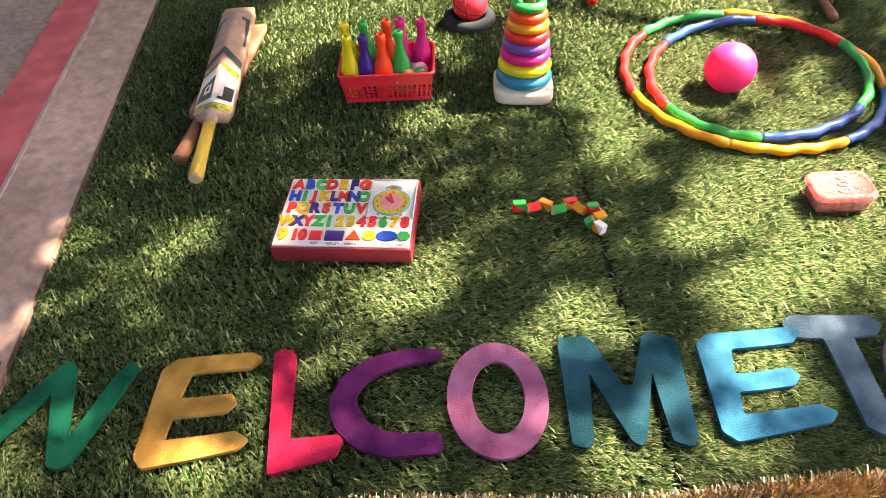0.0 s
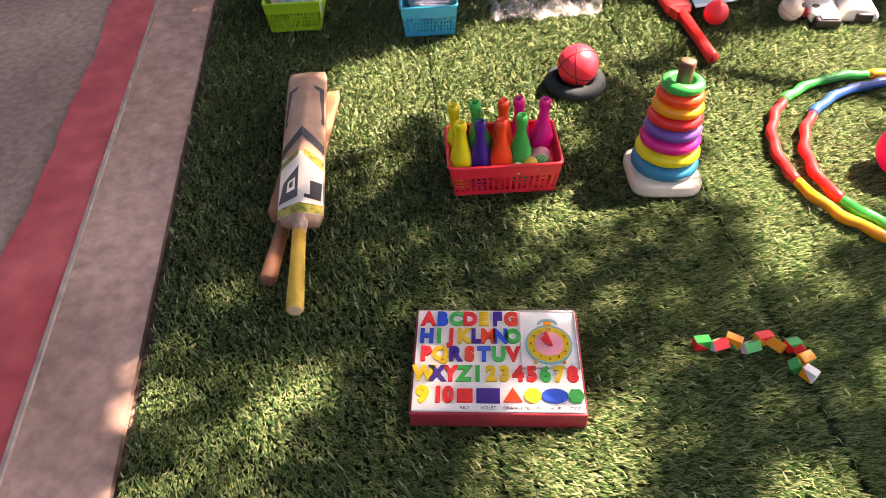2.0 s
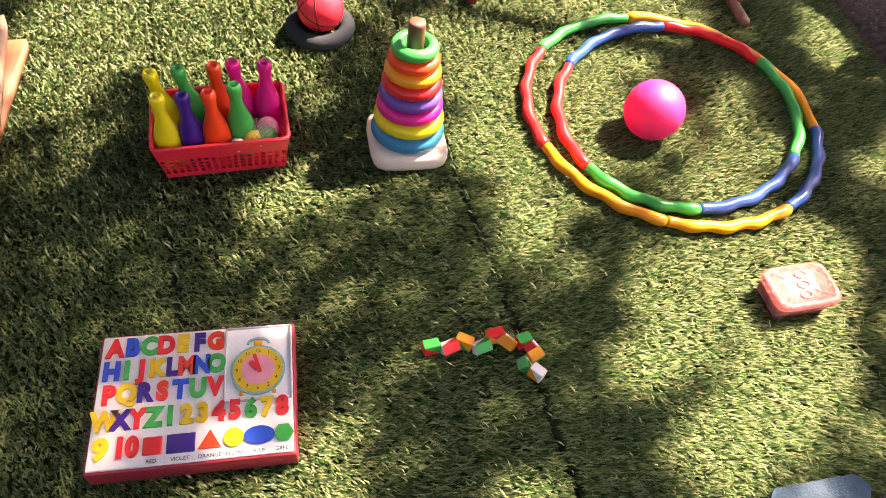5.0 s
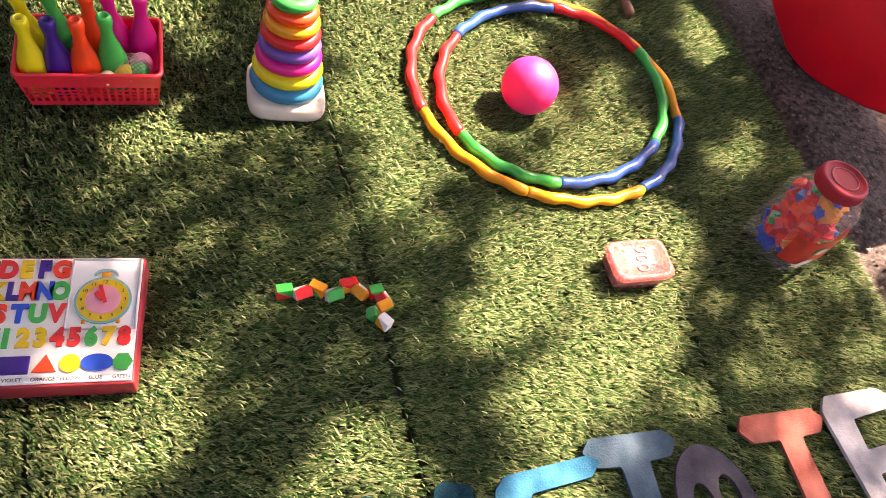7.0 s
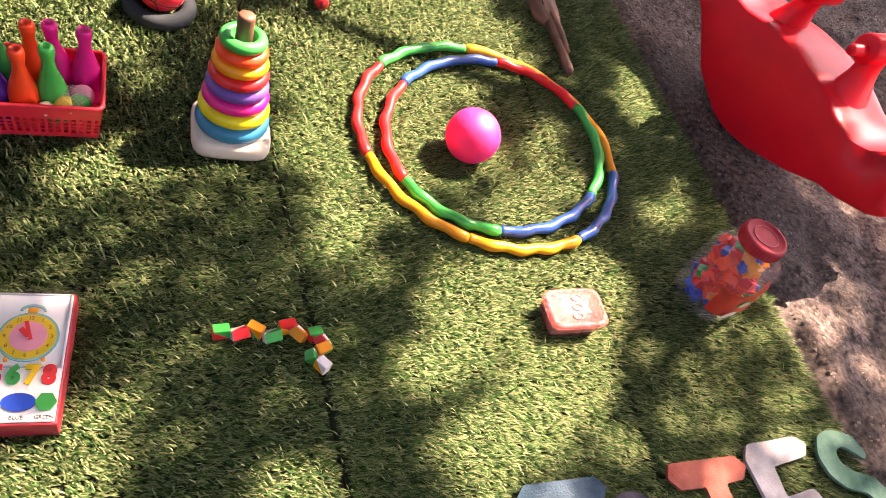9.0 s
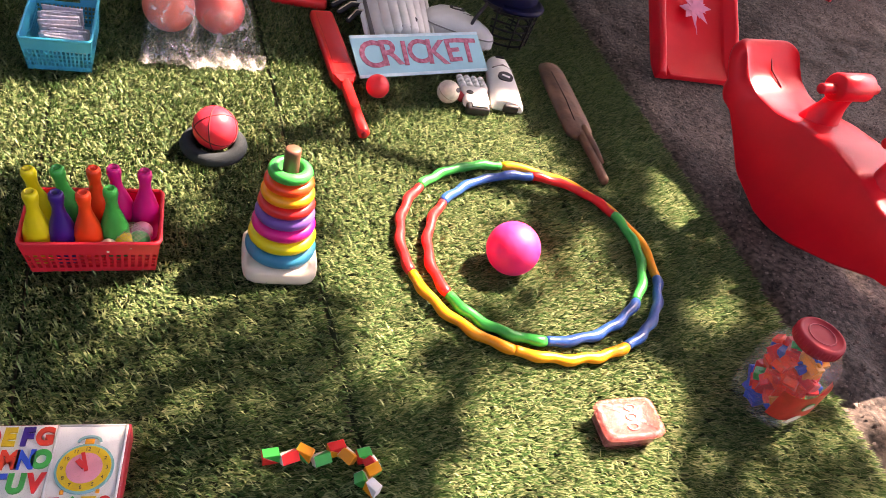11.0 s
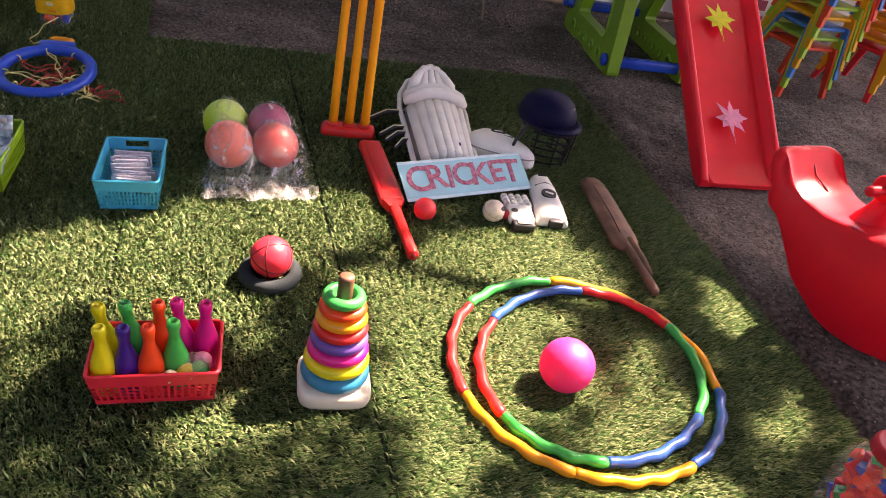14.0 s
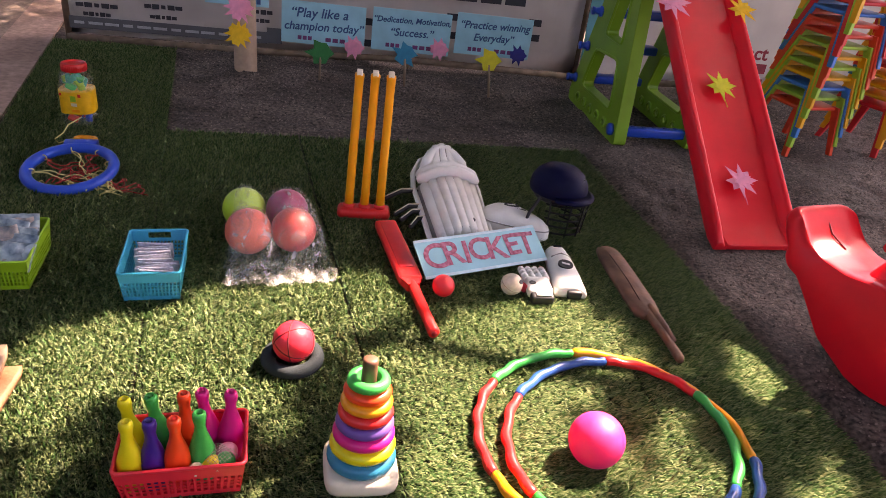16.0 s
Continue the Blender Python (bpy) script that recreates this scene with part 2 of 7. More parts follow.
def tube(bm, pts, radius, segs=10, closed=False, caps=True):
    """A round tube along points; radius is a number or one per point."""
    pts = [Vector(p) for p in pts]
    n = len(pts)
    rad = radius if isinstance(radius, (list, tuple)) else [radius] * n
    rings, side = [], None
    for i, p in enumerate(pts):
        a = pts[(i - 1) % n] if closed or i else p
        b = pts[(i + 1) % n] if closed or i < n - 1 else p
        t = (b - a).normalized()
        if side is None:
            side = t.cross(Vector((0, 0, 1)))
            if side.length < 0.05:
                side = t.cross(Vector((1, 0, 0)))
        side = (side - t * side.dot(t)).normalized()
        up = t.cross(side)
        rings.append([bm.verts.new(p + (side * math.cos(2 * math.pi * k / segs) + up * math.sin(2 * math.pi * k / segs)) * rad[i]) for k in range(segs)])
    pairs = list(zip(rings, rings[1:])) + ([(rings[-1], rings[0])] if closed else [])
    for a, b in pairs:
        for k in range(segs):
            bm.faces.new((a[k], a[(k + 1) % segs], b[(k + 1) % segs], b[k]))
    if caps and not closed:
        bm.faces.new(list(reversed(rings[0])))
        bm.faces.new(rings[-1])
    return bm


def tubed(pts, radius, segs=10, closed=False):
    return tube(bmesh.new(), pts, radius, segs, closed)


def prism(outline, z0, z1, holes=(), bevel=0.0, m=None):
    """A flat slab of an outline, with holes."""
    bm = bmesh.new()
    es = []
    for loop in (outline, *holes):
        vs = [bm.verts.new((x, y, z0)) for x, y in loop]
        es += [bm.edges.new((vs[i], vs[(i + 1) % len(vs)])) for i in range(len(vs))]
    fs = bmesh.ops.triangle_fill(bm, use_beauty=True, edges=es)["geom"]
    fs = [f for f in fs if isinstance(f, bmesh.types.BMFace)]
    bmesh.ops.recalc_face_normals(bm, faces=fs)
    r = bmesh.ops.extrude_face_region(bm, geom=fs)
    up = [v for v in r["geom"] if isinstance(v, bmesh.types.BMVert)]
    bmesh.ops.translate(bm, verts=up, vec=(0, 0, z1 - z0))
    bmesh.ops.recalc_face_normals(bm, faces=bm.faces)
    if m:
        bm.transform(m)
    return bm


def arc(cx, cy, rx, ry, a0, a1, n):
    return [(cx + rx * math.cos(radians(a0 + (a1 - a0) * i / n)), cy + ry * math.sin(radians(a0 + (a1 - a0) * i / n))) for i in range(n + 1)]


GLYPHS = {}


def glyph(text, size, depth, bold=0.0, shear=0.0):
    """The mesh of a word in the built-in font, centred on its origin."""
    key = (text, size, depth, bold, shear)
    if key not in GLYPHS:
        cu = bpy.data.curves.new("glyph", "FONT")
        cu.body, cu.size, cu.extrude, cu.offset, cu.shear = text, size, depth / 2, bold, shear
        cu.align_x, cu.align_y = "CENTER", "CENTER"
        cu.resolution_u = 4
        tmp = bpy.data.objects.new("glyph", cu)
        scene.collection.objects.link(tmp)
        dg = bpy.context.evaluated_depsgraph_get()
        GLYPHS[key] = bpy.data.meshes.new_from_object(tmp.evaluated_get(dg))
        bpy.data.objects.remove(tmp)
        bpy.data.curves.remove(cu)
    return GLYPHS[key]


def word(name, text, size, depth, material, parent, at, bold=0.0, shear=0.0, label=""):
    me = glyph(text, size, depth, bold, shear).copy()
    me.materials.clear()
    me.materials.append(material)
    ob = new(name, me)
    ob.parent = parent
    ob.matrix_basis = at
    if label:
        ob["label"] = label
    return ob


def scatter_mesh(name, verts, faces, material, label, category, parent=None):
    """Many small loose pieces from numpy arrays, as one object."""
    me = bpy.data.meshes.new(name)
    me.vertices.add(len(verts))
    me.vertices.foreach_set("co", verts.astype(np.float32).ravel())
    n, k = faces.shape
    me.loops.add(n * k)
    me.loops.foreach_set("vertex_index", faces.astype(np.int32).ravel())
    me.polygons.add(n)
    me.polygons.foreach_set("loop_start", np.arange(0, n * k, k, dtype=np.int32))
    me.polygons.foreach_set("loop_total", np.full(n, k, dtype=np.int32))
    me.update(calc_edges=True)
    me.materials.append(material)
    ob = new(name, me)
    if parent:
        ob.parent = parent
    return tagged(ob, label, category, "", "stuff")

# ---- ground and mat ----
def sheet(name, pts, z, material, label, category, thick=0.02, kind="structure"):
    return tagged(part(name, prism(pts, z - thick, z), material, None, "", False), label, category, "", kind)


EDGE_A, EDGE_B = Vector((-0.557, -0.41)), Vector((-2.795, 4.50))       # line between mat and cement path
gd = (EDGE_B - EDGE_A).normalized()
gl = Vector((-gd.y, gd.x))


def along(p, s, off):
    q = p + gd * s + gl * off
    return (q.x, q.y)


HEAPS = ((-1.02, 4.40, 0.07), (-1.46, 4.30, 0.05), (-0.5, 4.6, 0.05), (0.0, 4.65, 0.04))
FEET = ((1.17, 2.85), (0.75, 3.95), (1.15, 4.3), (1.95, 4.3), (1.35, 2.1), (1.3, 1.8), (2.4, 4.5))


def soil_height(x, y):
    """Raked soil off the mat: dips, clods and small heaps, level under what stands on it."""
    back = y - (3.62 + 0.283 * x)
    side = (x - 1.45) + (y - 0.95) * 0.32
    d = (Vector((x, y)) - EDGE_A).dot(gl)
    if d >= -0.1 or max(back, side) <= 0.05:
        return -0.032
    rough = min(1.0, max(back, side) * 5)
    z = -0.020 + rough * (0.028 * noise.noise((x * 2.1, y * 2.1, 3)) + 0.018 * noise.noise((x * 6, y * 6, 7)) + 0.012 * noise.noise((x * 15, y * 15, 1)) + 0.006 * noise.noise((x * 31, y * 31, 5)))
    for hx, hy, hh in HEAPS:
        z += hh * math.exp(-((x - hx) ** 2 + (y - hy) ** 2) / 0.03)
    for hx, hy in FEET:
        k = math.exp(-((x - hx) ** 2 + (y - hy) ** 2) / 0.05)
        z = z * (1 - k) - 0.012 * k
    return z


def ground_sheet():
    """Grit yard to the horizon, finely divided near the mat."""
    xs = [-300, -60, -15] + [round(-4.5 + 0.25 * i, 3) for i in range(10)] + [round(-2.0 + 0.028 * i, 3) for i in range(190)] + [3.5, 4.5, 15, 60, 300]
    ys = [-300, -60, -12] + [round(-1.5 + 0.25 * i, 3) for i in range(7)] + [round(0.25 + 0.028 * i, 3) for i in range(195)] + [6.2, 8, 20, 60, 300]
    verts = [(x, y, soil_height(x, y) if -4 < x < 4 and -1 < y < 6 else -0.032) for y in ys for x in xs]
    n = len(xs)
    faces = [(r * n + i, r * n + i + 1, (r + 1) * n + i + 1, (r + 1) * n + i) for r in range(len(ys) - 1) for i in range(n - 1)]
    me = bpy.data.meshes.new("ground")
    me.from_pydata(verts, [], faces)
    me.shade_smooth()
    me.materials.append(GRAVEL)
    return tagged(new("ground", me), "dark grey-brown gritty soil yard, raked uneven", "ground", "", "structure")


ground = ground_sheet()
path = sheet("cement_path", [along(EDGE_A, -3, 0.02), along(EDGE_A, 9, 0.02), along(EDGE_A, 9, 0.30), along(EDGE_A, -3, 0.30)], -0.016, CEMENT,
             "smooth brown cement strip beside the mat", "pavement", 0.03)
floor2 = sheet("yard_floor", [along(EDGE_A, -3, 0.28), along(EDGE_A, 9, 0.28), along(EDGE_A, 9, 4.0), along(EDGE_A, -3, 4.0)], -0.020, YARD,
               "worn grey-brown cement floor of the yard", "pavement", 0.03)
# painted line with a straight inner edge and a ragged outer edge
inner = [along(EDGE_A, -3 + 0.4 * i, 0.222 + 0.004 * math.sin(i * 1.7)) for i in range(17)]
outer = [along(EDGE_A, 3.4 - 0.05 * i, 0.375 + 0.030 * noise.noise((i * 0.11, 2, 0)) + 0.016 * noise.noise((i * 0.4, 5, 0))) for i in range(129)]
line = sheet("painted_line", inner + outer, -0.011, REDPAINT, "faded red painted line on the cement floor", "floor marking", 0.004)
lip = [along(EDGE_A, -3, 0.214), along(EDGE_A, 3.6, 0.214), along(EDGE_A, 3.6, 0.223), along(EDGE_A, -3, 0.223)]
sheet("path_edge", lip, -0.008, surf("pale_cement", (0.36, 0.30, 0.26), 0.9, vary=0.25, size=20), "pale cement ridge beside the painted line", "edging", 0.02)

# turf strips: corner points of each strip, seams between them
STRIPS = (
    ((-0.555, -0.41), (-0.04, -0.03), (-2.047, 4.63), (-2.775, 4.46)),
    ((-0.034, -0.02), (0.535, 0.10), (-0.86, 3.40), (-1.440, 3.235)),
    ((0.547, 0.11), (1.10, 0.12), (0.10, 3.66), (-0.850, 3.405)),
    ((1.11, 0.12), (1.64, 0.28), (0.52, 3.77), (0.11, 3.665)),
)
turf = thing("turf_mat", pose(0, 0, 0), "green artificial grass mat laid in joined strips", "mat", "", "structure")
for c in STRIPS:
    part("strip", prism(c, -0.030, -0.013), BACKING, turf, "", False)


def blades(corners, density, seed):
    """Bent two-piece blades scattered over one strip."""
    rng = np.random.default_rng(seed)
    c = np.array(corners)
    w = 0.5 * (np.linalg.norm(c[1] - c[0]) + np.linalg.norm(c[2] - c[3]))
    h = 0.5 * (np.linalg.norm(c[3] - c[0]) + np.linalg.norm(c[2] - c[1]))
    n = int(w * h * density)
    # yarn tufts in stitched rows, about a dozen blades to a tuft
    cols, rows = int(w / 0.0125), int(h / 0.0125)
    ci, ri = rng.integers(0, cols, n), np.minimum((rng.random(n) ** 1.3 * rows).astype(int), rows - 1)
    tuft = ci * rows + ri
    jit = rng.normal(0, 0.16, (cols * rows, 2))
    turn = rng.normal(0, 0.16, cols * rows)
    grow = rng.uniform(0.78, 1.18, cols * rows)
    u, v = (ci + 0.5 + jit[tuft, 0] + rng.normal(0, 0.20, n)) / cols, (ri + 0.5 + jit[tuft, 1] + rng.normal(0, 0.20, n)) / rows
    u, v = 0.001 + 0.998 * np.clip(u, 0, 1), np.clip(v, 0, 1)
    p = ((1 - u) * (1 - v))[:, None] * c[0] + (u * (1 - v))[:, None] * c[1] + (u * v)[:, None] * c[2] + ((1 - u) * v)[:, None] * c[3]
    # tufts lean mostly one way, with wandering patches
    lean = -0.45 + 0.30 * np.sin(p[:, 0] * 3.1 + 1.3 * np.sin(p[:, 1] * 2.3)) + turn[tuft] + rng.normal(0, 0.26, n) + math.pi * (rng.random(n) < 0.04)
    size = (0.019 + 0.011 * rng.random(n)) * (1 + 0.2 * v) * grow[tuft]
    wide = (0.0011 + 0.0006 * rng.random(n)) * (1 + 0.7 * v)
    tilt = np.clip(rng.normal(0.80, 0.24, n), 0.2, 1.35)
    d = np.c_[np.cos(lean), np.sin(lean)]
    s = np.c_[-d[:, 1], d[:, 0]] * wide[:, None]
    z0 = np.full(n, -0.014)
    mid = p + d * (size * 0.5 * np.sin(tilt * 0.7))[:, None]
    zm = z0 + size * 0.5 * np.cos(tilt * 0.7)
    top = mid + d * (size * 0.5 * np.sin(np.minimum(tilt * 1.25, 1.5)))[:, None]
    zt = zm + size * 0.5 * np.cos(np.minimum(tilt * 1.25, 1.5))
    V = np.empty((n, 4, 3))
    V[:, 0, :2], V[:, 0, 2] = p, z0
    V[:, 1, :2], V[:, 1, 2] = mid + s, zm
    V[:, 2, :2], V[:, 2, 2] = mid - s, zm
    V[:, 3, :2], V[:, 3, 2] = top, zt
    i = np.arange(n)[:, None] * 4
    F = np.concatenate((i + np.array([[0, 1, 2]]), i + np.array([[2, 1, 3]])))
    return V.reshape(-1, 3), F


Vs, Fs, base = [], [], 0
for k, c in enumerate(STRIPS):
    V, F = blades(c, 88000, 10 + k)
    Vs.append(V)
    Fs.append(F + base)
    base += len(V)
scatter_mesh("grass_blades", np.concatenate(Vs), np.concatenate(Fs), GRASS, "short green plastic grass blades, some yellowed", "artificial grass")


def grit():
    """Loose grains on the yard near the mat."""
    rng = np.random.default_rng(4)
    n = 110000
    x, y = rng.uniform(-2.0, 3.0, n), rng.uniform(0.2, 5.6, n)
    back = y - (3.62 + 0.283 * x)
    side = (x - 1.45) + (y - 0.95) * 0.32
    d = (x - EDGE_A.x) * gl.x + (y - EDGE_A.y) * gl.y
    keep = (d < -0.7) & ((back > 0.06) | (side > 0.03))
    x, y = x[keep], y[keep]
    n = len(x)
    r = 0.002 + 0.006 * rng.random(n) ** 2
    z = np.array([soil_height(a, b) - 0.0005 for a, b in zip(x, y)])
    shape = np.array([[1, 0, 0], [-0.5, 0.87, 0], [-0.5, -0.87, 0], [0.1, 0.1, 1.0]])
    ang = rng.uniform(0, 6.28, n)
    V = np.empty((n, 4, 3))
    for k in range(4):
        a, b, c = shape[k]
        V[:, k, 0] = x + r * (a * np.cos(ang) - b * np.sin(ang)) * rng.uniform(0.7, 1.3, n)
        V[:, k, 1] = y + r * (a * np.sin(ang) + b * np.cos(ang)) * rng.uniform(0.7, 1.3, n)
        V[:, k, 2] = z + r * c
    i = np.arange(n)[:, None] * 4
    F = np.concatenate((i + np.array([[0, 1, 3]]), i + np.array([[1, 2, 3]]), i + np.array([[2, 0, 3]])))
    scatter_mesh("grit", V.reshape(-1, 3), F, GRAIN, "loose dark grey grit grains", "gravel")


grit()

# ---- unseen tree added to shade the yard, its gaps cut to shape the sun patches ----
# openings in the crown, by the patch of ground each one lights: share of leaves missing, outline
GAPS_BACK = (
    (1.0, ((-1.07, 1.53), (-1.00, 1.71), (-0.82, 1.81), (-0.73, 1.92), (-0.61, 2.02), (-0.41, 2.12), (-0.22, 2.24), (-0.10, 2.13), (-0.07, 2.03), (-0.22, 1.91), (-0.31, 1.79),
           (-0.33, 1.65), (-0.35, 1.50), (-0.47, 1.53), (-0.69, 1.50), (-0.79, 1.37), (-0.86, 1.24))),
    (1.0, ((0.93, 2.11), (1.03, 2.20), (1.06, 2.05), (1.12, 1.91), (1.03, 1.84), (0.95, 1.91))),
    (0.4, ((-0.93, 1.30), (-0.99, 1.58), (-0.89, 1.87), (-0.75, 1.53), (-0.70, 1.23), (-0.78, 1.14))),
)
GAPS_HOOPS = (
    (1.0, ((-0.14, 1.79), (-0.03, 1.95), (0.14, 2.11), (0.33, 2.22), (0.46, 2.30), (0.51, 2.17), (0.60, 1.98), (0.49, 1.81), (0.38, 1.70), (0.31, 1.53), (0.26, 1.39), (0.19, 1.43),
           (0.12, 1.36), (0.04, 1.46), (-0.01, 1.59))),
    (0.9, ((0.13, 1.27), (0.18, 1.37), (0.26, 1.35), (0.32, 1.28), (0.27, 1.19), (0.22, 1.14))),
    (0.9, ((0.63, 1.68), (0.71, 1.79), (0.74, 1.75), (0.67, 1.59))),
    (0.9, ((0.58, 1.46), (0.69, 1.56), (0.79, 1.57), (0.75, 1.48), (0.65, 1.37), (0.53, 1.35))),
    (0.7, ((0.97, 1.60), (1.07, 1.66), (1.05, 1.52), (0.97, 1.46))),
)
GAPS_MIDDLE = (
    (1.0, ((0.45, 1.19), (0.54, 1.25), (0.68, 1.28), (0.83, 1.33), (0.85, 1.23), (0.81, 1.10), (0.65, 1.06), (0.55, 0.99), (0.45, 0.90), (0.38, 0.89), (0.40, 0.98), (0.42, 1.08))),
    (1.0, ((0.86, 1.07), (0.78, 1.04), (0.66, 0.97), (0.56, 0.87), (0.49, 0.77), (0.48, 0.72), (0.62, 0.75), (0.73, 0.89), (0.82, 0.97))),
    (0.30, ((-0.16, 0.77), (-0.03, 1.01), (0.08, 1.19), (0.14, 1.33), (0.25, 1.24), (0.18, 1.10), (0.05, 0.98), (0.01, 0.84), (-0.03, 0.71), (-0.11, 0.67))),
    (0.22, ((-0.52, 0.88), (-0.42, 1.00), (-0.19, 1.21), (-0.05, 1.20), (-0.08, 1.04), (-0.23, 0.93), (-0.38, 0.85))),
)
GAPS_FRONT = (
    (0.65, ((-0.27, 0.52), (-0.23, 0.60), (-0.09, 0.66), (-0.01, 0.67), (-0.10, 0.51), (-0.20, 0.40))),
    (0.8, ((0.16, 0.53), (0.20, 0.63), (0.28, 0.70), (0.35, 0.60), (0.23, 0.51))),
    (0.7, ((-0.79, 0.52), (-0.67, 0.67), (-0.63, 0.55), (-0.70, 0.44))),
    (0.3, ((-0.66, 0.90), (-0.63, 1.01), (-0.53, 1.05), (-0.52, 0.98), (-0.58, 0.86))),
    (0.85, ((-0.38, 0.07), (-0.28, 0.18), (-0.25, 0.14), (-0.29, 0.08))),
    (0.5, ((0.26, 0.35), (0.44, 0.49), (0.48, 0.63), (0.65, 0.69), (0.65, 0.45), (0.50, 0.35), (0.32, 0.28))),
)
GAPS_SIDE = (
    (0.30, ((0.90, 0.75), (1.05, 1.15), (1.20, 1.45), (1.45, 1.30), (1.40, 0.95), (1.10, 0.70))),
    (0.45, ((1.22, 1.45), (1.20, 1.75), (1.35, 1.80), (1.60, 1.50), (1.55, 1.20), (1.35, 1.25))),
    (0.25, ((-0.75, -0.10), (-0.95, 0.30), (-1.30, 1.10), (-1.75, 2.00), (-1.55, 2.10), (-1.05, 1.00), (-0.75, 0.35), (-0.60, -0.05))),
)
# narrow gaps added to let sun onto the tower and the ball: start, end, width
SHAFTS = ((-0.12, 1.35, -0.30, 1.19, 0.10), (0.46, 1.54, 0.36, 1.44, 0.15))


def shaft(x0, y0, x1, y1, w):
    d = Vector((x1 - x0, y1 - y0)).normalized() * w / 2
    return ((x0 - d.x - d.y, y0 - d.y + d.x), (x0 - d.x + d.y, y0 - d.y - d.x), (x1 + d.x + d.y, y1 + d.y - d.x), (x1 + d.x - d.y, y1 + d.y + d.x))


def inside(px, py, poly):
    hit = np.zeros(len(px), bool)
    n = len(poly)
    for i in range(n):
        (x1, y1), (x2, y2) = poly[i], poly[(i + 1) % n]
        cross = ((y1 > py) != (y2 > py)) & (px < (x2 - x1) * (py - y1) / (y2 - y1 + 1e-9) + x1)
        hit ^= cross
    return hit


def unseen_shade_tree():
    tree = thing("unseen_shade_tree", pose(6.6, 2.6, -0.03), "unseen broad leafy tree added to shade the yard, gaps cut for sun patches", "tree")
    limbs = [((6.6, 2.6, 0), (6.5, 2.8, 1.6), (6.1, 3.2, 3.2), (5.4, 3.8, 4.6), (4.2, 4.6, 5.3), (3.0, 4.8, 5.5)),
             ((6.2, 3.1, 2.8), (5.8, 4.6, 4.0), (5.0, 6.0, 4.8), (4.4, 7.6, 5.1)),
             ((6.1, 3.2, 3.0), (5.0, 2.2, 4.2), (3.0, 1.2, 4.8), (0.5, 0.4, 5.1), (-1.8, 0.0, 5.3)),
             ((6.5, 2.8, 1.8), (7.2, 4.6, 3.8), (7.0, 6.4, 4.8))]
    off = Vector((6.6, 2.6, -0.03))
    for k, pts in enumerate(limbs):
        n = len(pts)
        part("trunk" if k == 0 else "limb", tubed([Vector(p) - off for p in pts], [(0.17 if k == 0 else 0.09) * (1 - 0.85 * i / (n - 1)) for i in range(n)], 10), BARK, tree)
    rng = np.random.default_rng(8)
    n = 330000
    gx, gy = rng.uniform(-4.2, 4.6, n), rng.uniform(-1.6, 6.6, n)
    gx[:48000] = rng.uniform(-3.2, -1.0, 48000)
    gy[:48000] = rng.uniform(-1.2, 3.8, 48000)
    gx[48000:144000] = rng.uniform(-3.2, 3.6, 96000)
    gy[48000:144000] = rng.uniform(2.3, 6.0, 96000)
    hz = rng.uniform(4.6, 5.4, n)
    ang = np.arctan2(gy - 2.5, gx - 0.2)
    rad = (np.abs((gx - 0.2) / 4.7) ** 3 + np.abs((gy - 2.5) / 4.5) ** 3) ** (1 / 3)
    edge = 0.99 + 0.05 * np.sin(5 * ang + 0.7) + 0.04 * np.sin(11 * ang + 2.0) + 0.03 * np.sin(23 * ang)
    hz += 0.7 * (1 - np.clip(rad, 0, 1) ** 2) * rng.random(n) - 0.7 * np.clip(rad - 0.75, 0, 1)
    keep = np.ones(n, bool)
    gaps = GAPS_BACK + GAPS_HOOPS + GAPS_MIDDLE + GAPS_FRONT + GAPS_SIDE + tuple((1.0, shaft(*q)) for q in SHAFTS)
    wx = gx + 0.022 * np.sin(gy * 23 + 2 * np.sin(gx * 17)) + 0.012 * np.sin(gy * 61)
    wy = gy + 0.022 * np.sin(gx * 21 + 2 * np.sin(gy * 19)) + 0.012 * np.sin(gx * 57)
    for share, poly in gaps:
        m = np.mean(np.array(poly), axis=0)
        for grow, part_of in ((0.028, 1.0), (0.050, 0.6), (0.075, 0.3)):
            grown = [tuple(m + (np.array(q) - m) * (1 + grow / (np.linalg.norm(np.array(q) - m) + 1e-6))) for q in poly]
            keep &= ~(inside(wx, wy, grown) & (rng.random(n) < share * part_of))
    keep &= rad < edge - 0.10 * rng.random(n) ** 2
    gx, gy, hz = gx[keep], gy[keep], hz[keep]
    # more unseen leaves added behind and beside the camera, dimming sky light on the mat
    m = 60000
    fx, fy = rng.uniform(-11.0, 4.6, m), rng.uniform(-8.0, 8.0, m)
    far = (fx < -3.9) | (fy < -1.4)
    gx, gy, hz = np.r_[gx, fx[far]], np.r_[gy, fy[far]], np.r_[hz, rng.uniform(4.6, 5.6, int(far.sum()))]
    n = len(gx)
    big = np.r_[np.ones(int(keep.sum())), np.full(int(far.sum()), 2.7)]
    k = hz / TO_SUN.z
    c = np.c_[gx + TO_SUN.x * k, gy + TO_SUN.y * k, hz]
    L, W = rng.uniform(0.034, 0.054, n) * big, rng.uniform(0.019, 0.030, n) * big
    a = rng.normal(0, 1, (n, 3))
    a /= np.linalg.norm(a, axis=1)[:, None]
    b = np.cross(a, rng.normal(0, 1, (n, 3)))
    b /= np.linalg.norm(b, axis=1)[:, None]
    V = np.stack((c - a * L[:, None], c + b * W[:, None], c + a * L[:, None], c - b * W[:, None]), 1) - np.array(off)
    F = np.arange(n * 4).reshape(n, 4)
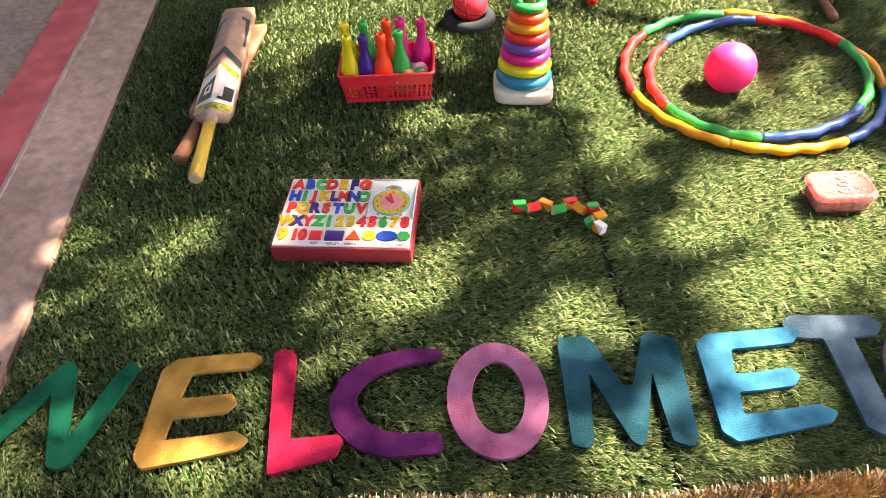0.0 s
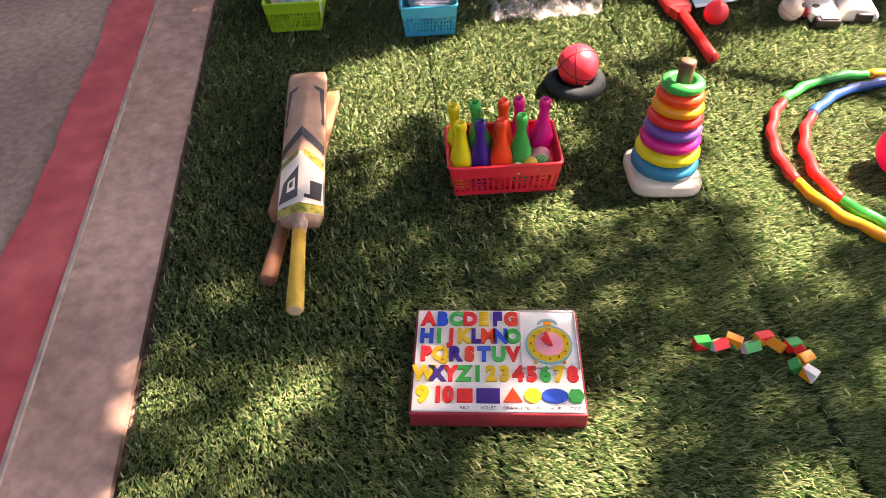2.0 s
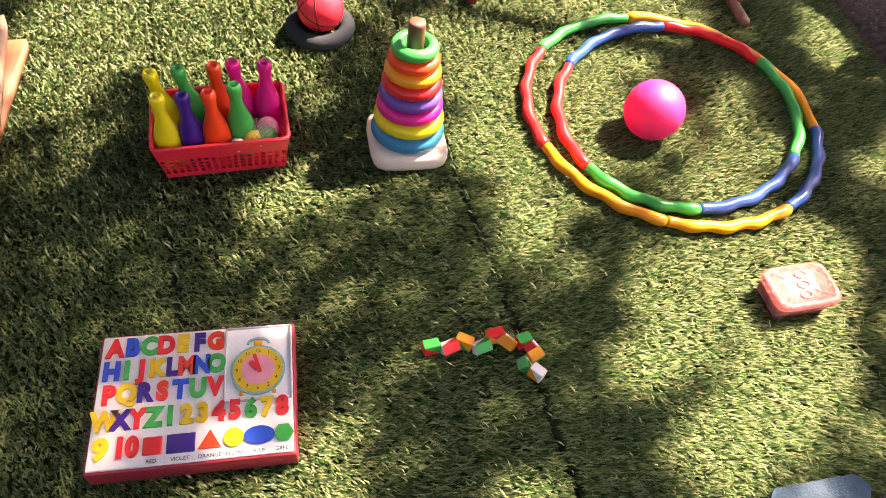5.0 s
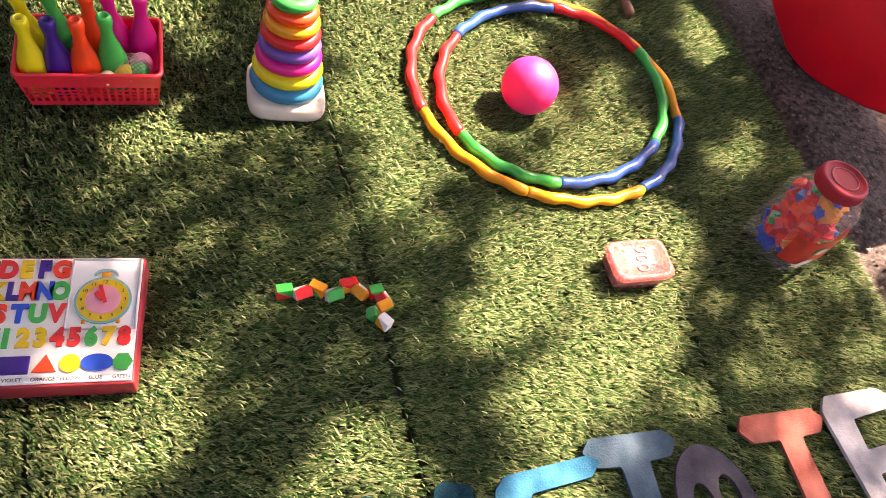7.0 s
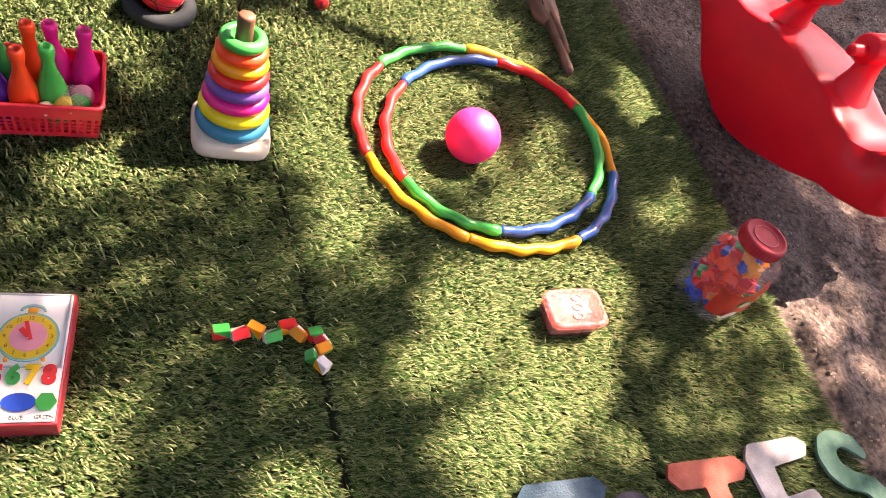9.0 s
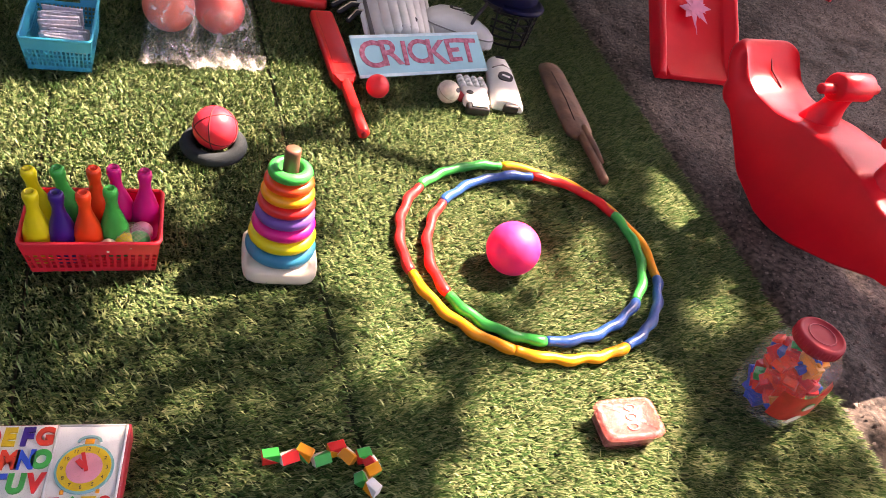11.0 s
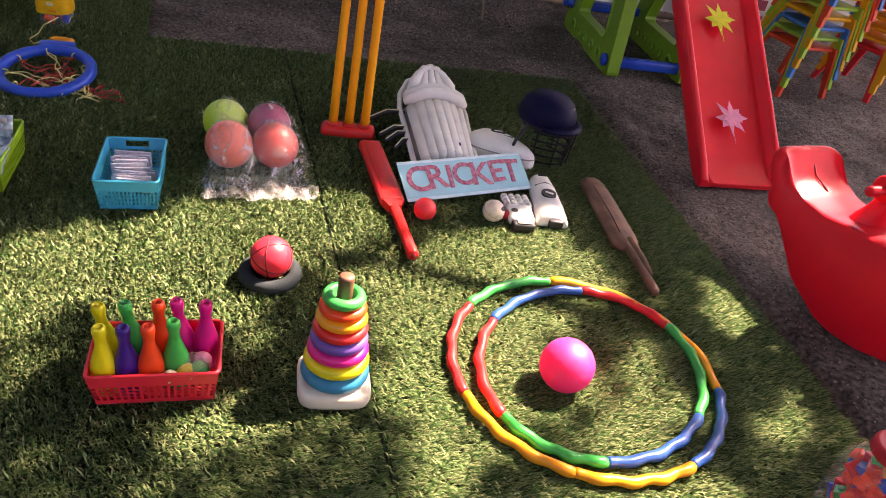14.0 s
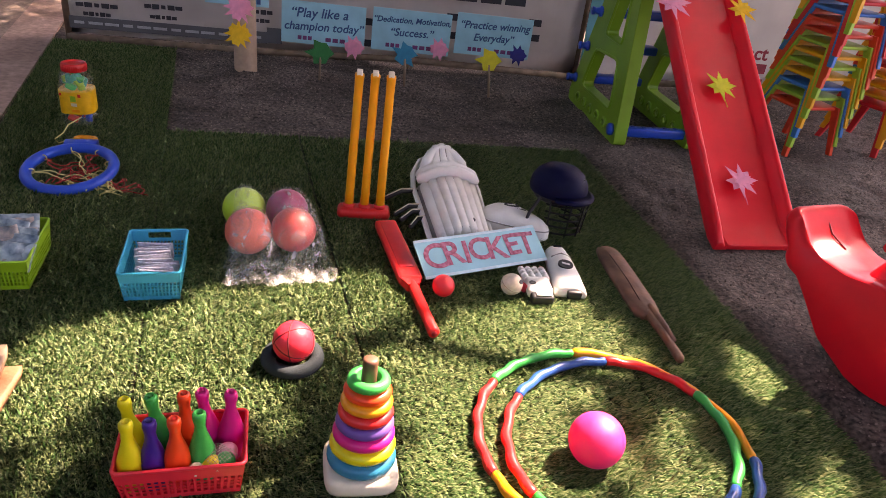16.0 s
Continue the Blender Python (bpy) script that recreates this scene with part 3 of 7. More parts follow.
    scatter_mesh("crown", V.reshape(-1, 3), F, LEAFMAT, "", "", tree)


unseen_shade_tree()

# ---- felt letters along the front of the mat ----
TEXT = pose(-0.435, 0.048, 0.004, 0, 0, 20.5)


def bar(x0, y0, x1, y1, w):
    """The corners of a stroke from one point to another."""
    d = Vector((x1 - x0, y1 - y0)).normalized()
    n = Vector((-d.y, d.x)) * w / 2
    return [(x0 + n.x, y0 + n.y), (x0 - n.x, y0 - n.y), (x1 - n.x, y1 - n.y), (x1 + n.x, y1 + n.y)]


def bow(cx, cy, rx, ry, w, a0, a1, n=22):
    out = arc(cx, cy, rx, ry, a0, a1, n)
    return out + list(reversed(arc(cx, cy, rx - w, ry - w, a0, a1, n)))


def softened(outline, r=0.006, n=3):
    """Rounds each corner of an outline a little, as scissors do."""
    res = []
    k = len(outline)
    for i in range(k):
        a, b, c = Vector(outline[i - 1]), Vector(outline[i]), Vector(outline[(i + 1) % k])
        ra = min(r, (a - b).length * 0.4)
        rc = min(r, (c - b).length * 0.4)
        p, q = b + (a - b).normalized() * ra, b + (c - b).normalized() * rc
        for j in range(n + 1):
            t = j / n
            m = p * (1 - t) ** 2 + b * 2 * t * (1 - t) + q * t ** 2
            res.append((m.x + 0.0012 * noise.noise((m.x * 60, m.y * 60, 1)), m.y + 0.0012 * noise.noise((m.x * 60, m.y * 60, 9))))
    return res


def felt_letter(char, outline, c1, c2, colour, holes=(), soft=0.006):
    bm = prism(softened(outline, soft) if soft else outline, 0.0, 0.008, holes)
    xs = [v.co.x for v in bm.verts]
    ys = [v.co.y for v in bm.verts]
    mx, my = (min(xs) + max(xs)) / 2, (min(ys) + max(ys)) / 2
    bmesh.ops.translate(bm, verts=bm.verts, vec=(-mx, -my, 0))
    bmesh.ops.subdivide_edges(bm, edges=[e for e in bm.edges if e.calc_length() > 0.05], cuts=2)
    for v in bm.verts:
        v.co.z += 0.004 * noise.noise((v.co.x * 9 + mx * 5, v.co.y * 9, 4))
    ob = part("letter_" + char, bm, felt(colour, c1, c2), None, "", False)
    ob.matrix_basis = TEXT @ pose(mx, my, 0.003)
    tagged(ob, "cut-out %s felt letter %s lying on the grass" % (colour.replace("_", " "), char.upper()), "letter", "felt letters of the greeting")


H = 0.226
felt_letter("w", [(-0.385, 0.262), (-0.352, 0.268), (-0.335, 0.245), (-0.305, 0.075), (-0.205, 0.225), (-0.190, 0.235), (-0.172, 0.222), (-0.135, 0.060), (-0.085, 0.205),
                  (-0.062, 0.228), (-0.045, 0.210), (-0.055, 0.180), (-0.115, 0.012), (-0.132, 0.002), (-0.155, 0.010), (-0.200, 0.160), (-0.300, 0.010), (-0.330, 0.005)],
            (0.0, 0.080, 0.040), (0.0, 0.125, 0.065), "green")
E_SHAPE = [(0.0, 0.205), (0.022, 0.226), (0.172, 0.235), (0.194, 0.222), (0.172, 0.198), (0.060, 0.190), (0.050, 0.135), (0.148, 0.142), (0.160, 0.122), (0.142, 0.102), (0.046, 0.096),
           (0.040, 0.050), (0.166, 0.062), (0.194, 0.045), (0.178, 0.026), (0.045, 0.002), (0.015, -0.004), (-0.005, 0.018)]
felt_letter("e", E_SHAPE, (0.42, 0.21, 0.035), (0.60, 0.33, 0.08), "mustard")
felt_letter("l", [(0.214, 0.226), (0.226, 0.238), (0.250, 0.236), (0.258, 0.222), (0.268, 0.040), (0.356, 0.046), (0.364, 0.032), (0.352, 0.006), (0.245, -0.026), (0.236, -0.022)],
            (0.48, 0.012, 0.055), (0.58, 0.03, 0.09), "crimson", soft=0.004)
c_out = [(0.545, 0.222), (0.470, 0.226), (0.400, 0.208), (0.350, 0.168), (0.330, 0.113), (0.344, 0.058), (0.388, 0.014), (0.450, -0.004), (0.533, 0.002), (0.540, 0.020), (0.534, 0.044),
         (0.455, 0.042), (0.410, 0.060), (0.386, 0.095), (0.380, 0.125), (0.402, 0.160), (0.450, 0.184), (0.538, 0.198)]
felt_letter("c", c_out, (0.085, 0.010, 0.080), (0.16, 0.025, 0.13), "purple", soft=0.018)
felt_letter("o", arc(0.640, 0.108, 0.093, 0.123, 0, 350, 35), (0.36, 0.08, 0.20), (0.46, 0.17, 0.30), "pink", [arc(0.642, 0.110, 0.048, 0.077, 0, 350, 35)], 0)
felt_letter("m", [(0.766, 0.216), (0.770, 0.236), (0.822, 0.236), (0.838, 0.216), (0.872, 0.118), (0.890, 0.120), (0.930, 0.230), (0.945, 0.238), (0.990, 0.222), (0.994, 0.190), (0.980, 0.010), (0.966, -0.008),
                  (0.935, 0.004), (0.930, 0.145), (0.892, 0.010), (0.878, -0.004), (0.864, 0.008), (0.815, 0.150), (0.800, 0.010), (0.785, -0.002), (0.762, 0.006)],
            (0.003, 0.050, 0.062), (0.016, 0.085, 0.12), "dark_teal")
felt_letter("e", [(x * 1.06 + 1.028, y) for x, y in E_SHAPE], (0.004, 0.090, 0.19), (0.035, 0.20, 0.31), "bright_blue")
felt_letter("t", [(1.205, 0.240), (1.225, 0.262), (1.378, 0.256), (1.396, 0.232), (1.376, 0.208), (1.328, 0.205), (1.322, 0.060), (1.316, 0.015), (1.296, -0.004), (1.270, 0.012), (1.272, 0.205), (1.226, 0.210)],
            (0.045, 0.12, 0.18), (0.13, 0.20, 0.25), "grey_blue")
felt_letter("o", arc(1.432, 0.100, 0.080, 0.118, 0, 350, 35), (0.055, 0.050, 0.065), (0.13, 0.12, 0.14), "charcoal",
            [arc(1.406, 0.112, 0.021, 0.040, 0, 345, 23), arc(1.463, 0.118, 0.021, 0.040, 0, 345, 23)], 0)
felt_letter("i", [(1.535, 0.226), (1.552, 0.252), (1.716, 0.246), (1.736, 0.222), (1.716, 0.196), (1.668, 0.194), (1.664, 0.050), (1.716, 0.048), (1.735, 0.022), (1.716, -0.002), (1.560, 0.002), (1.542, 0.026),
                  (1.560, 0.050), (1.612, 0.052), (1.616, 0.196), (1.556, 0.200)], (0.48, 0.12, 0.09), (0.58, 0.20, 0.15), "salmon")
felt_letter("f", [(1.742, 0.234), (1.764, 0.262), (1.900, 0.262), (1.922, 0.242), (1.904, 0.216), (1.806, 0.208), (1.802, 0.146), (1.876, 0.150), (1.890, 0.128), (1.876, 0.104), (1.800, 0.098), (1.796, 0.010),
                  (1.776, -0.002), (1.752, 0.010)], (0.48, 0.46, 0.45), (0.72, 0.70, 0.69), "crumpled_white")
s_out = [(2.075, 0.196), (2.062, 0.240), (2.010, 0.264), (1.965, 0.254), (1.936, 0.214), (1.940, 0.166), (1.972, 0.134), (2.020, 0.118), (2.038, 0.092), (2.030, 0.060), (2.002, 0.048), (1.966, 0.060),
         (1.944, 0.078), (1.926, 0.062), (1.936, 0.022), (1.984, -0.002), (2.040, 0.010), (2.080, 0.050), (2.086, 0.104), (2.060, 0.146), (2.010, 0.166), (1.986, 0.190), (1.992, 0.214), (2.016, 0.222), (2.040, 0.204), (2.060, 0.182)]
felt_letter("s", s_out, (0.03, 0.17, 0.10), (0.18, 0.34, 0.26), "green", soft=0.012)


def tinsel():
    """A fluffy garland of thin foil strips round a cord, along the mat's front edge."""
    rng = np.random.default_rng(3)
    n = 26000
    s = rng.random(n)
    a, b = np.array([-0.62, -0.13]), np.array([1.75, 0.785])
    c = a + s[:, None] * (b - a)
    c[:, 1] -= 0.02 + 0.012 * np.sin(s * 19)
    c[:, 0] += 0.02
    th = rng.uniform(-0.35, math.pi + 0.35, n)
    ph = rng.normal(0, 0.55, n)
    ax = (b - a) / np.linalg.norm(b - a)
    nx = np.array([-ax[1], ax[0]])
    d = np.c_[(np.cos(th) * np.cos(ph))[:, None] * nx + np.sin(ph)[:, None] * ax, np.maximum(np.sin(th) * np.cos(ph), -0.05)]
    L = rng.uniform(0.028, 0.052, n)
    w = rng.uniform(0.0008, 0.0015, n)
    side = np.cross(d, rng.normal(0, 1, (n, 3)))
    side /= np.linalg.norm(side, axis=1)[:, None]
    c3 = np.c_[c, np.full(n, 0.006)]
    tip = c3 + d * L[:, None]
    tip[:, 2] -= 0.25 * L * np.cos(th) ** 2
    tip[:, 2] = np.maximum(tip[:, 2], -0.004)
    V = np.stack((c3 - side * w[:, None], c3 + side * w[:, None], tip + side * w[:, None], tip - side * w[:, None]), 1)
    g = thing("tinsel_garland", pose(0, 0, 0), "fluffy copper-gold foil tinsel garland edging the mat", "garland")
    part("cord", tubed([(float(a[0] + k * (b - a)[0] / 20) + 0.02, float(a[1] + k * (b - a)[1] / 20) - 0.02 - 0.012 * math.sin(k / 20 * 19), 0.004) for k in range(21)], 0.004, 6), TINSEL, g)
    scatter_mesh("foil_fringe", V.reshape(-1, 3), np.arange(n * 4).reshape(n, 4), TINSEL, "", "", g)


tinsel()


# ---- alphabet board ----
def alphabet_board():
    b = thing("alphabet_board", pose(-0.329, 0.727, 0.0, 0, 0, 15.0), "boxed alphabet board with coloured plastic letters under clear film", "toy")
    W, D = 0.308, 0.229
    part("box", box(bmesh.new(), 0, 0, 0.020, W + 0.004, D + 0.004, 0.044, 0.003), surf("carton_red", (0.36, 0.02, 0.03), 0.45, vary=0.2, size=20), b, "dark red carton tray")
    part("board", box(bmesh.new(), 0, 0, 0.0435, W - 0.004, D - 0.004, 0.006, 0.002), WHITE, b, "white letter board")
    top = 0.0465
    cols = dict(o=VERMILION, b=BLUE, g=GREEN, r=RED, y=YELLOW, v=VIOLET)

    def spot(fx, fy, z=top + 0.0008):
        return pose((fx - 0.5) * W, (0.5 - fy) * D, z)

    rows = (("ABCDEFG", "rbgryvo", 0.075, 0.086, 0.115), ("HIJKLMNO", "bgryvobg", 0.07, 0.0755, 0.295), ("PQRSTUV", "ryvobgr", 0.07, 0.088, 0.475),
            ("WXYZ12345678", "yvrggyyrrgyr", 0.065, 0.0795, 0.665))
    for text, tint, x0, step, fy in rows:
        for i, (ch, c) in enumerate(zip(text, tint)):
            word("letter" if ch.isalpha() else "digit", ch, 0.044, 0.005, cols[c], b, spot(x0 + step * i, fy) @ Matrix.Diagonal((0.82, 0.96, 1, 1)), 0.0027)
    word("digit", "9", 0.044, 0.005, YELLOW, b, spot(0.065, 0.86), 0.0027)
    word("digit", "10", 0.044, 0.005, RED, b, spot(0.185, 0.86) @ Matrix.Diagonal((0.82, 0.96, 1, 1)), 0.0027)
    part("square", box(bmesh.new(), 0, 0, 0, 0.028, 0.028, 0.005, 0.0012), RED, b, at=spot(0.31, 0.86))
    part("rectangle", box(bmesh.new(), 0, 0, 0, 0.042, 0.030, 0.005, 0.0012), VIOLET, b, at=spot(0.445, 0.86))
    part("triangle", prism([(-0.017, -0.013), (0.017, -0.013), (0, 0.016)], 0, 0.004), ORANGE, b, at=spot(0.585, 0.86), smooth=False)
    part("circle", prism(arc(0, 0, 0.015, 0.015, 0, 345, 23), 0, 0.004), YELLOW, b, at=spot(0.70, 0.86), smooth=False)
    part("ellipse", prism(arc(0, 0, 0.0235, 0.0145, 0, 345, 23), 0, 0.004), BLUE, b, at=spot(0.825, 0.86), smooth=False)
    part("hexagon", prism(arc(0, 0, 0.0155, 0.0155, 0, 300, 5), 0, 0.004), GREEN, b, at=spot(0.945, 0.86), smooth=False)
    for fx, text in ((0.31, "RED"), (0.445, "VIOLET"), (0.585, "ORANGE"), (0.70, "YELLOW"), (0.825, "BLUE"), (0.945, "GREEN")):
        word("caption", text, 0.0085, 0.0004, INK, b, spot(fx, 0.965, top + 0.0005))
    # clock in a sunken panel
    part("clock_panel", boxes((0, 0.066, 0, 0.108, 0.003, 0.003), (0, -0.066, 0, 0.108, 0.003, 0.003), (0.0525, 0, 0, 0.003, 0.135, 0.003), (-0.0525, 0, 0, 0.003, 0.135, 0.003)),
         surf("panel_rim", (0.55, 0.55, 0.54), 0.5), b, at=spot(0.815, 0.31))
    cl = part("clock", prism(arc(0, 0, 0.044, 0.044, 0, 350, 35), 0, 0.003), surf("dial_rim", (0.16, 0.42, 0.40), 0.5), b, "teal toy alarm clock", False, spot(0.815, 0.37, top))
    part("dial", prism(arc(0, 0, 0.040, 0.040, 0, 350, 35), 0.003, 0.0036), YELLOW, cl, "yellow number ring", False)
    part("dial_centre", prism(arc(0, 0, 0.027, 0.027, 0, 350, 35), 0.0036, 0.0042), surf("dial_pink", (0.75, 0.28, 0.34), 0.5), cl, "pink dial centre", False)
    for i in range(12):
        a = radians(90 - 30 * (i + 1))
        word("number", str(i + 1), 0.0085, 0.0004, INK, cl, pose(0.0335 * math.cos(a), 0.0335 * math.sin(a), 0.0039))
    part("hour_hand", prism(bar(0, 0, -0.012, 0.013, 0.008), 0.0042, 0.007), RED, cl, "", False)
    part("minute_hand", prism(bar(0.004, -0.006, -0.006, 0.026, 0.006), 0.0045, 0.0075), RED, cl, "", False)
    part("bell", prism(bow(0, 0.048, 0.019, 0.012, 0.004, 0, 180, 12), 0, 0.003), surf("bell_teal", (0.25, 0.50, 0.46), 0.5), cl, "", False)
    part("knob", box(bmesh.new(), 0, 0.048, 0.002, 0.014, 0.010, 0.004, 0.001), AMBER, cl)
    for sx in (-1, 1):
        part("foot", box(bmesh.new(), sx * 0.026, -0.040, 0.0015, 0.006, 0.007, 0.003, 0.001), AMBER, cl)
    fm = part("shrink_film", box(bmesh.new(), 0, 0, 0.0275, W + 0.007, D + 0.007, 0.055, 0.004), film("shrink_film", (0.9, 0.9, 0.9), 0.012, 0.10, 0.25, 18), b, "clear shrink film")
    fm.visible_shadow = False


alphabet_board()


# ---- folding puzzle snake ----
def puzzle_snake():
    s = thing("puzzle_snake", pose(0.02, 0.88, 0), "twisting puzzle snake of red, green, yellow and white wedges", "toy")
    pts = [Vector(p) for p in ((0.0, 0.0), (0.028, 0.012), (0.055, 0.030), (0.085, 0.022), (0.112, 0.040), (0.140, 0.056), (0.166, 0.040), (0.190, 0.052), (0.208, 0.032), (0.186, 0.014), (0.192, -0.006), (0.214, -0.020))]
    for i in range(len(pts) - 1):
        a, b = pts[i], pts[i + 1]
        d = b - a
        ang = math.degrees(math.atan2(d.y, d.x))
        n = d.length
        w = 0.0115
        for flip in (0, 1):
            bm = bmesh.new()
            tri = ((0, 0), (n, 0), (0, 2 * w)) if not flip else ((n, 2 * w), (0, 2 * w), (n, 0))
            vs0 = [bm.verts.new((x, -w + 0.0015, z * 0.98)) for x, z in tri]
            vs1 = [bm.verts.new((x, w - 0.0015, z * 0.98)) for x, z in tri]
            bm.faces.new(vs0)
            bm.faces.new(list(reversed(vs1)))
            for j in range(3):
                bm.faces.new((vs0[j], vs1[j], vs1[(j + 1) % 3], vs0[(j + 1) % 3]))
            bmesh.ops.recalc_face_normals(bm, faces=bm.faces)
            bmesh.ops.bevel(bm, geom=list(bm.edges), offset=0.001, segments=1, affect="EDGES")
            part("wedge", bm, WHITE if (flip and i == 10) or (not flip and i % 2) else (RED, GREEN, AMBER)[(i * 2 + flip) % 3], s, "", False,
                 pose(a.x, a.y, 0.003, 40 if i % 2 else -10, 0, ang))


puzzle_snake()


# ---- wavy hoops ----
def hoop(cx, cy, rx, ry, turn, joints, colours, name_label, z):
    h = thing("hula_hoop", pose(cx, cy, 0), name_label, "hoop", "hoops on the grass")
    for i, c in enumerate(colours):
        a0, a1 = joints[i], joints[(i + 1) % len(joints)]
        while a1 > a0:
            a1 -= 360
        n = 40
        pts, rad = [], []
        for k in range(n + 1):
            t = k / n
            a = a0 + (a1 - a0) * t
            x, y = rx * math.cos(radians(a - turn)), ry * math.sin(radians(a - turn))
            ct, st = math.cos(radians(turn)), math.sin(radians(turn))
            wob = math.sin(t * 2 * math.pi * 4)
            pts.append((x * ct - y * st + 0.0022 * wob * math.cos(radians(a)), x * st + y * ct + 0.0022 * wob * math.sin(radians(a)), z + 0.0015 * math.sin(t * 19)))
            e = min(t, 1 - t)
            rad.append((0.0130 + 0.0010 * wob) * (1 if e > 0.02 else 0.86))
        part("segment", tubed(pts, rad, 12), c, h)


def ang(cx, cy, *pts):
    return [math.degrees(math.atan2(y - cy, x - cx)) for x, y in pts]


hoop(0.515, 1.608, 0.352, 0.346, -61, ang(0.515, 1.608, (0.204, 1.754), (0.42, 1.956), (0.859, 1.62), (0.76, 1.341), (0.476, 1.26), (0.226, 1.429)),
     (GREEN, AMBER, STEEL_BLUE, AMBER, AMBER, RED), "large wavy plastic hoop in red, green, amber and blue pieces", 0.016)
hoop(0.534, 1.618, 0.326, 0.281, 63, ang(0.534, 1.618, (0.286, 1.711), (0.496, 1.93), (0.77, 1.833), (0.795, 1.505), (0.572, 1.316), (0.299, 1.385)),
     (STEEL_BLUE, RED, GREEN, STEEL_BLUE, GREEN, RED), "smaller wavy plastic hoop in red, blue and green pieces", 0.017)


def ball(name, x, y, r, material, label, z=None, segs=32):
    prof = [(max(1e-6, r * math.sin(math.pi * i / 20)), -r * math.cos(math.pi * i / 20)) for i in range(21)]
    ob = part(name, lathed(prof, segs), material)
    ob.matrix_basis = pose(x, y, r - 0.003 if z is None else z, 20, 15, 40)
    return tagged(ob, label, "ball")


ball("play_ball", 0.455, 1.540, 0.068, PINK, "bright pink plastic ball lying inside the hoops")


# ---- ring tower ----
def ring_tower():
    t = thing("stacking_tower", pose(-0.086, 1.380, 0, -4.0, 2.0, 17), "stacking ring tower of eight coloured rings on a cream base", "toy")
    part("base", lathed([(0.070, -0.004), (0.080, 0.0), (0.083, 0.010), (0.083, 0.026), (0.079, 0.033), (0.072, 0.035), (0.02, 0.035)], 40, None, 5), CREAM, t, "cream rounded square base")
    part("peg", lathed([(0.017, 0.03), (0.017, 0.300), (0.0165, 0.306), (0.012, 0.308)], 18), BROWNPEG, t, "brown peg")
    z = 0.033
    for c, r, h in ((CYAN, 0.0785, 0.038), (LEMON, 0.0745, 0.033), (MAGENTA, 0.0695, 0.031), (MAUVE, 0.065, 0.029), (RED, 0.0615, 0.028), (AMBER, 0.0575, 0.028), (ORANGE, 0.053, 0.027), (GREEN, 0.0475, 0.026)):
        k = h / 2
        prof = []
        for i in range(13):
            a = -math.pi / 2 + math.pi * i / 12
            prof.append((r - k + k * math.cos(a), z + k + k * math.sin(a) * 0.98))
        rin = 0.026
        prof = [(rin, z + 0.004), (rin + 0.005, z)] + prof + [(rin + 0.005, z + h), (rin, z + h - 0.004), (rin, z + 0.004)]
        bm = lathed(prof, 36)
        part("ring", bm, c, t)
        z += h - 0.001


ring_tower()

# ---- basketball on a rubber ring ----
rr = thing("rubber_ring", pose(-0.352, 1.722, 0), "dark grey ribbed rubber quoit ring", "ring")
bm = bmesh.new()
rpts = [(0.066 * math.cos(2 * math.pi * i / 120), 0.066 * math.sin(2 * math.pi * i / 120), 0.016) for i in range(120)]
tube(bm, rpts, [0.0180 + 0.0016 * (i % 2) for i in range(120)], 12, True)
part("ring_body", bm, RUBBER, rr)
rb = ball("small_basketball", -0.350, 1.725, 0.0565, CORAL, "small red basketball resting on a rubber ring", 0.067)
for m in (pose(0, 0, 0), pose(0, 0, 0, 90), pose(0, 0, 0, 60, 0, 60), pose(0, 0, 0, 60, 0, -60)):
    part("groove", tubed([m @ Vector((0.0564 * math.cos(2 * math.pi * i / 40), 0.0564 * math.sin(2 * math.pi * i / 40), 0)) for i in range(40)], 0.0016, 6, True), surf("groove_red", (0.10, 0.004, 0.008), 0.7), rb)


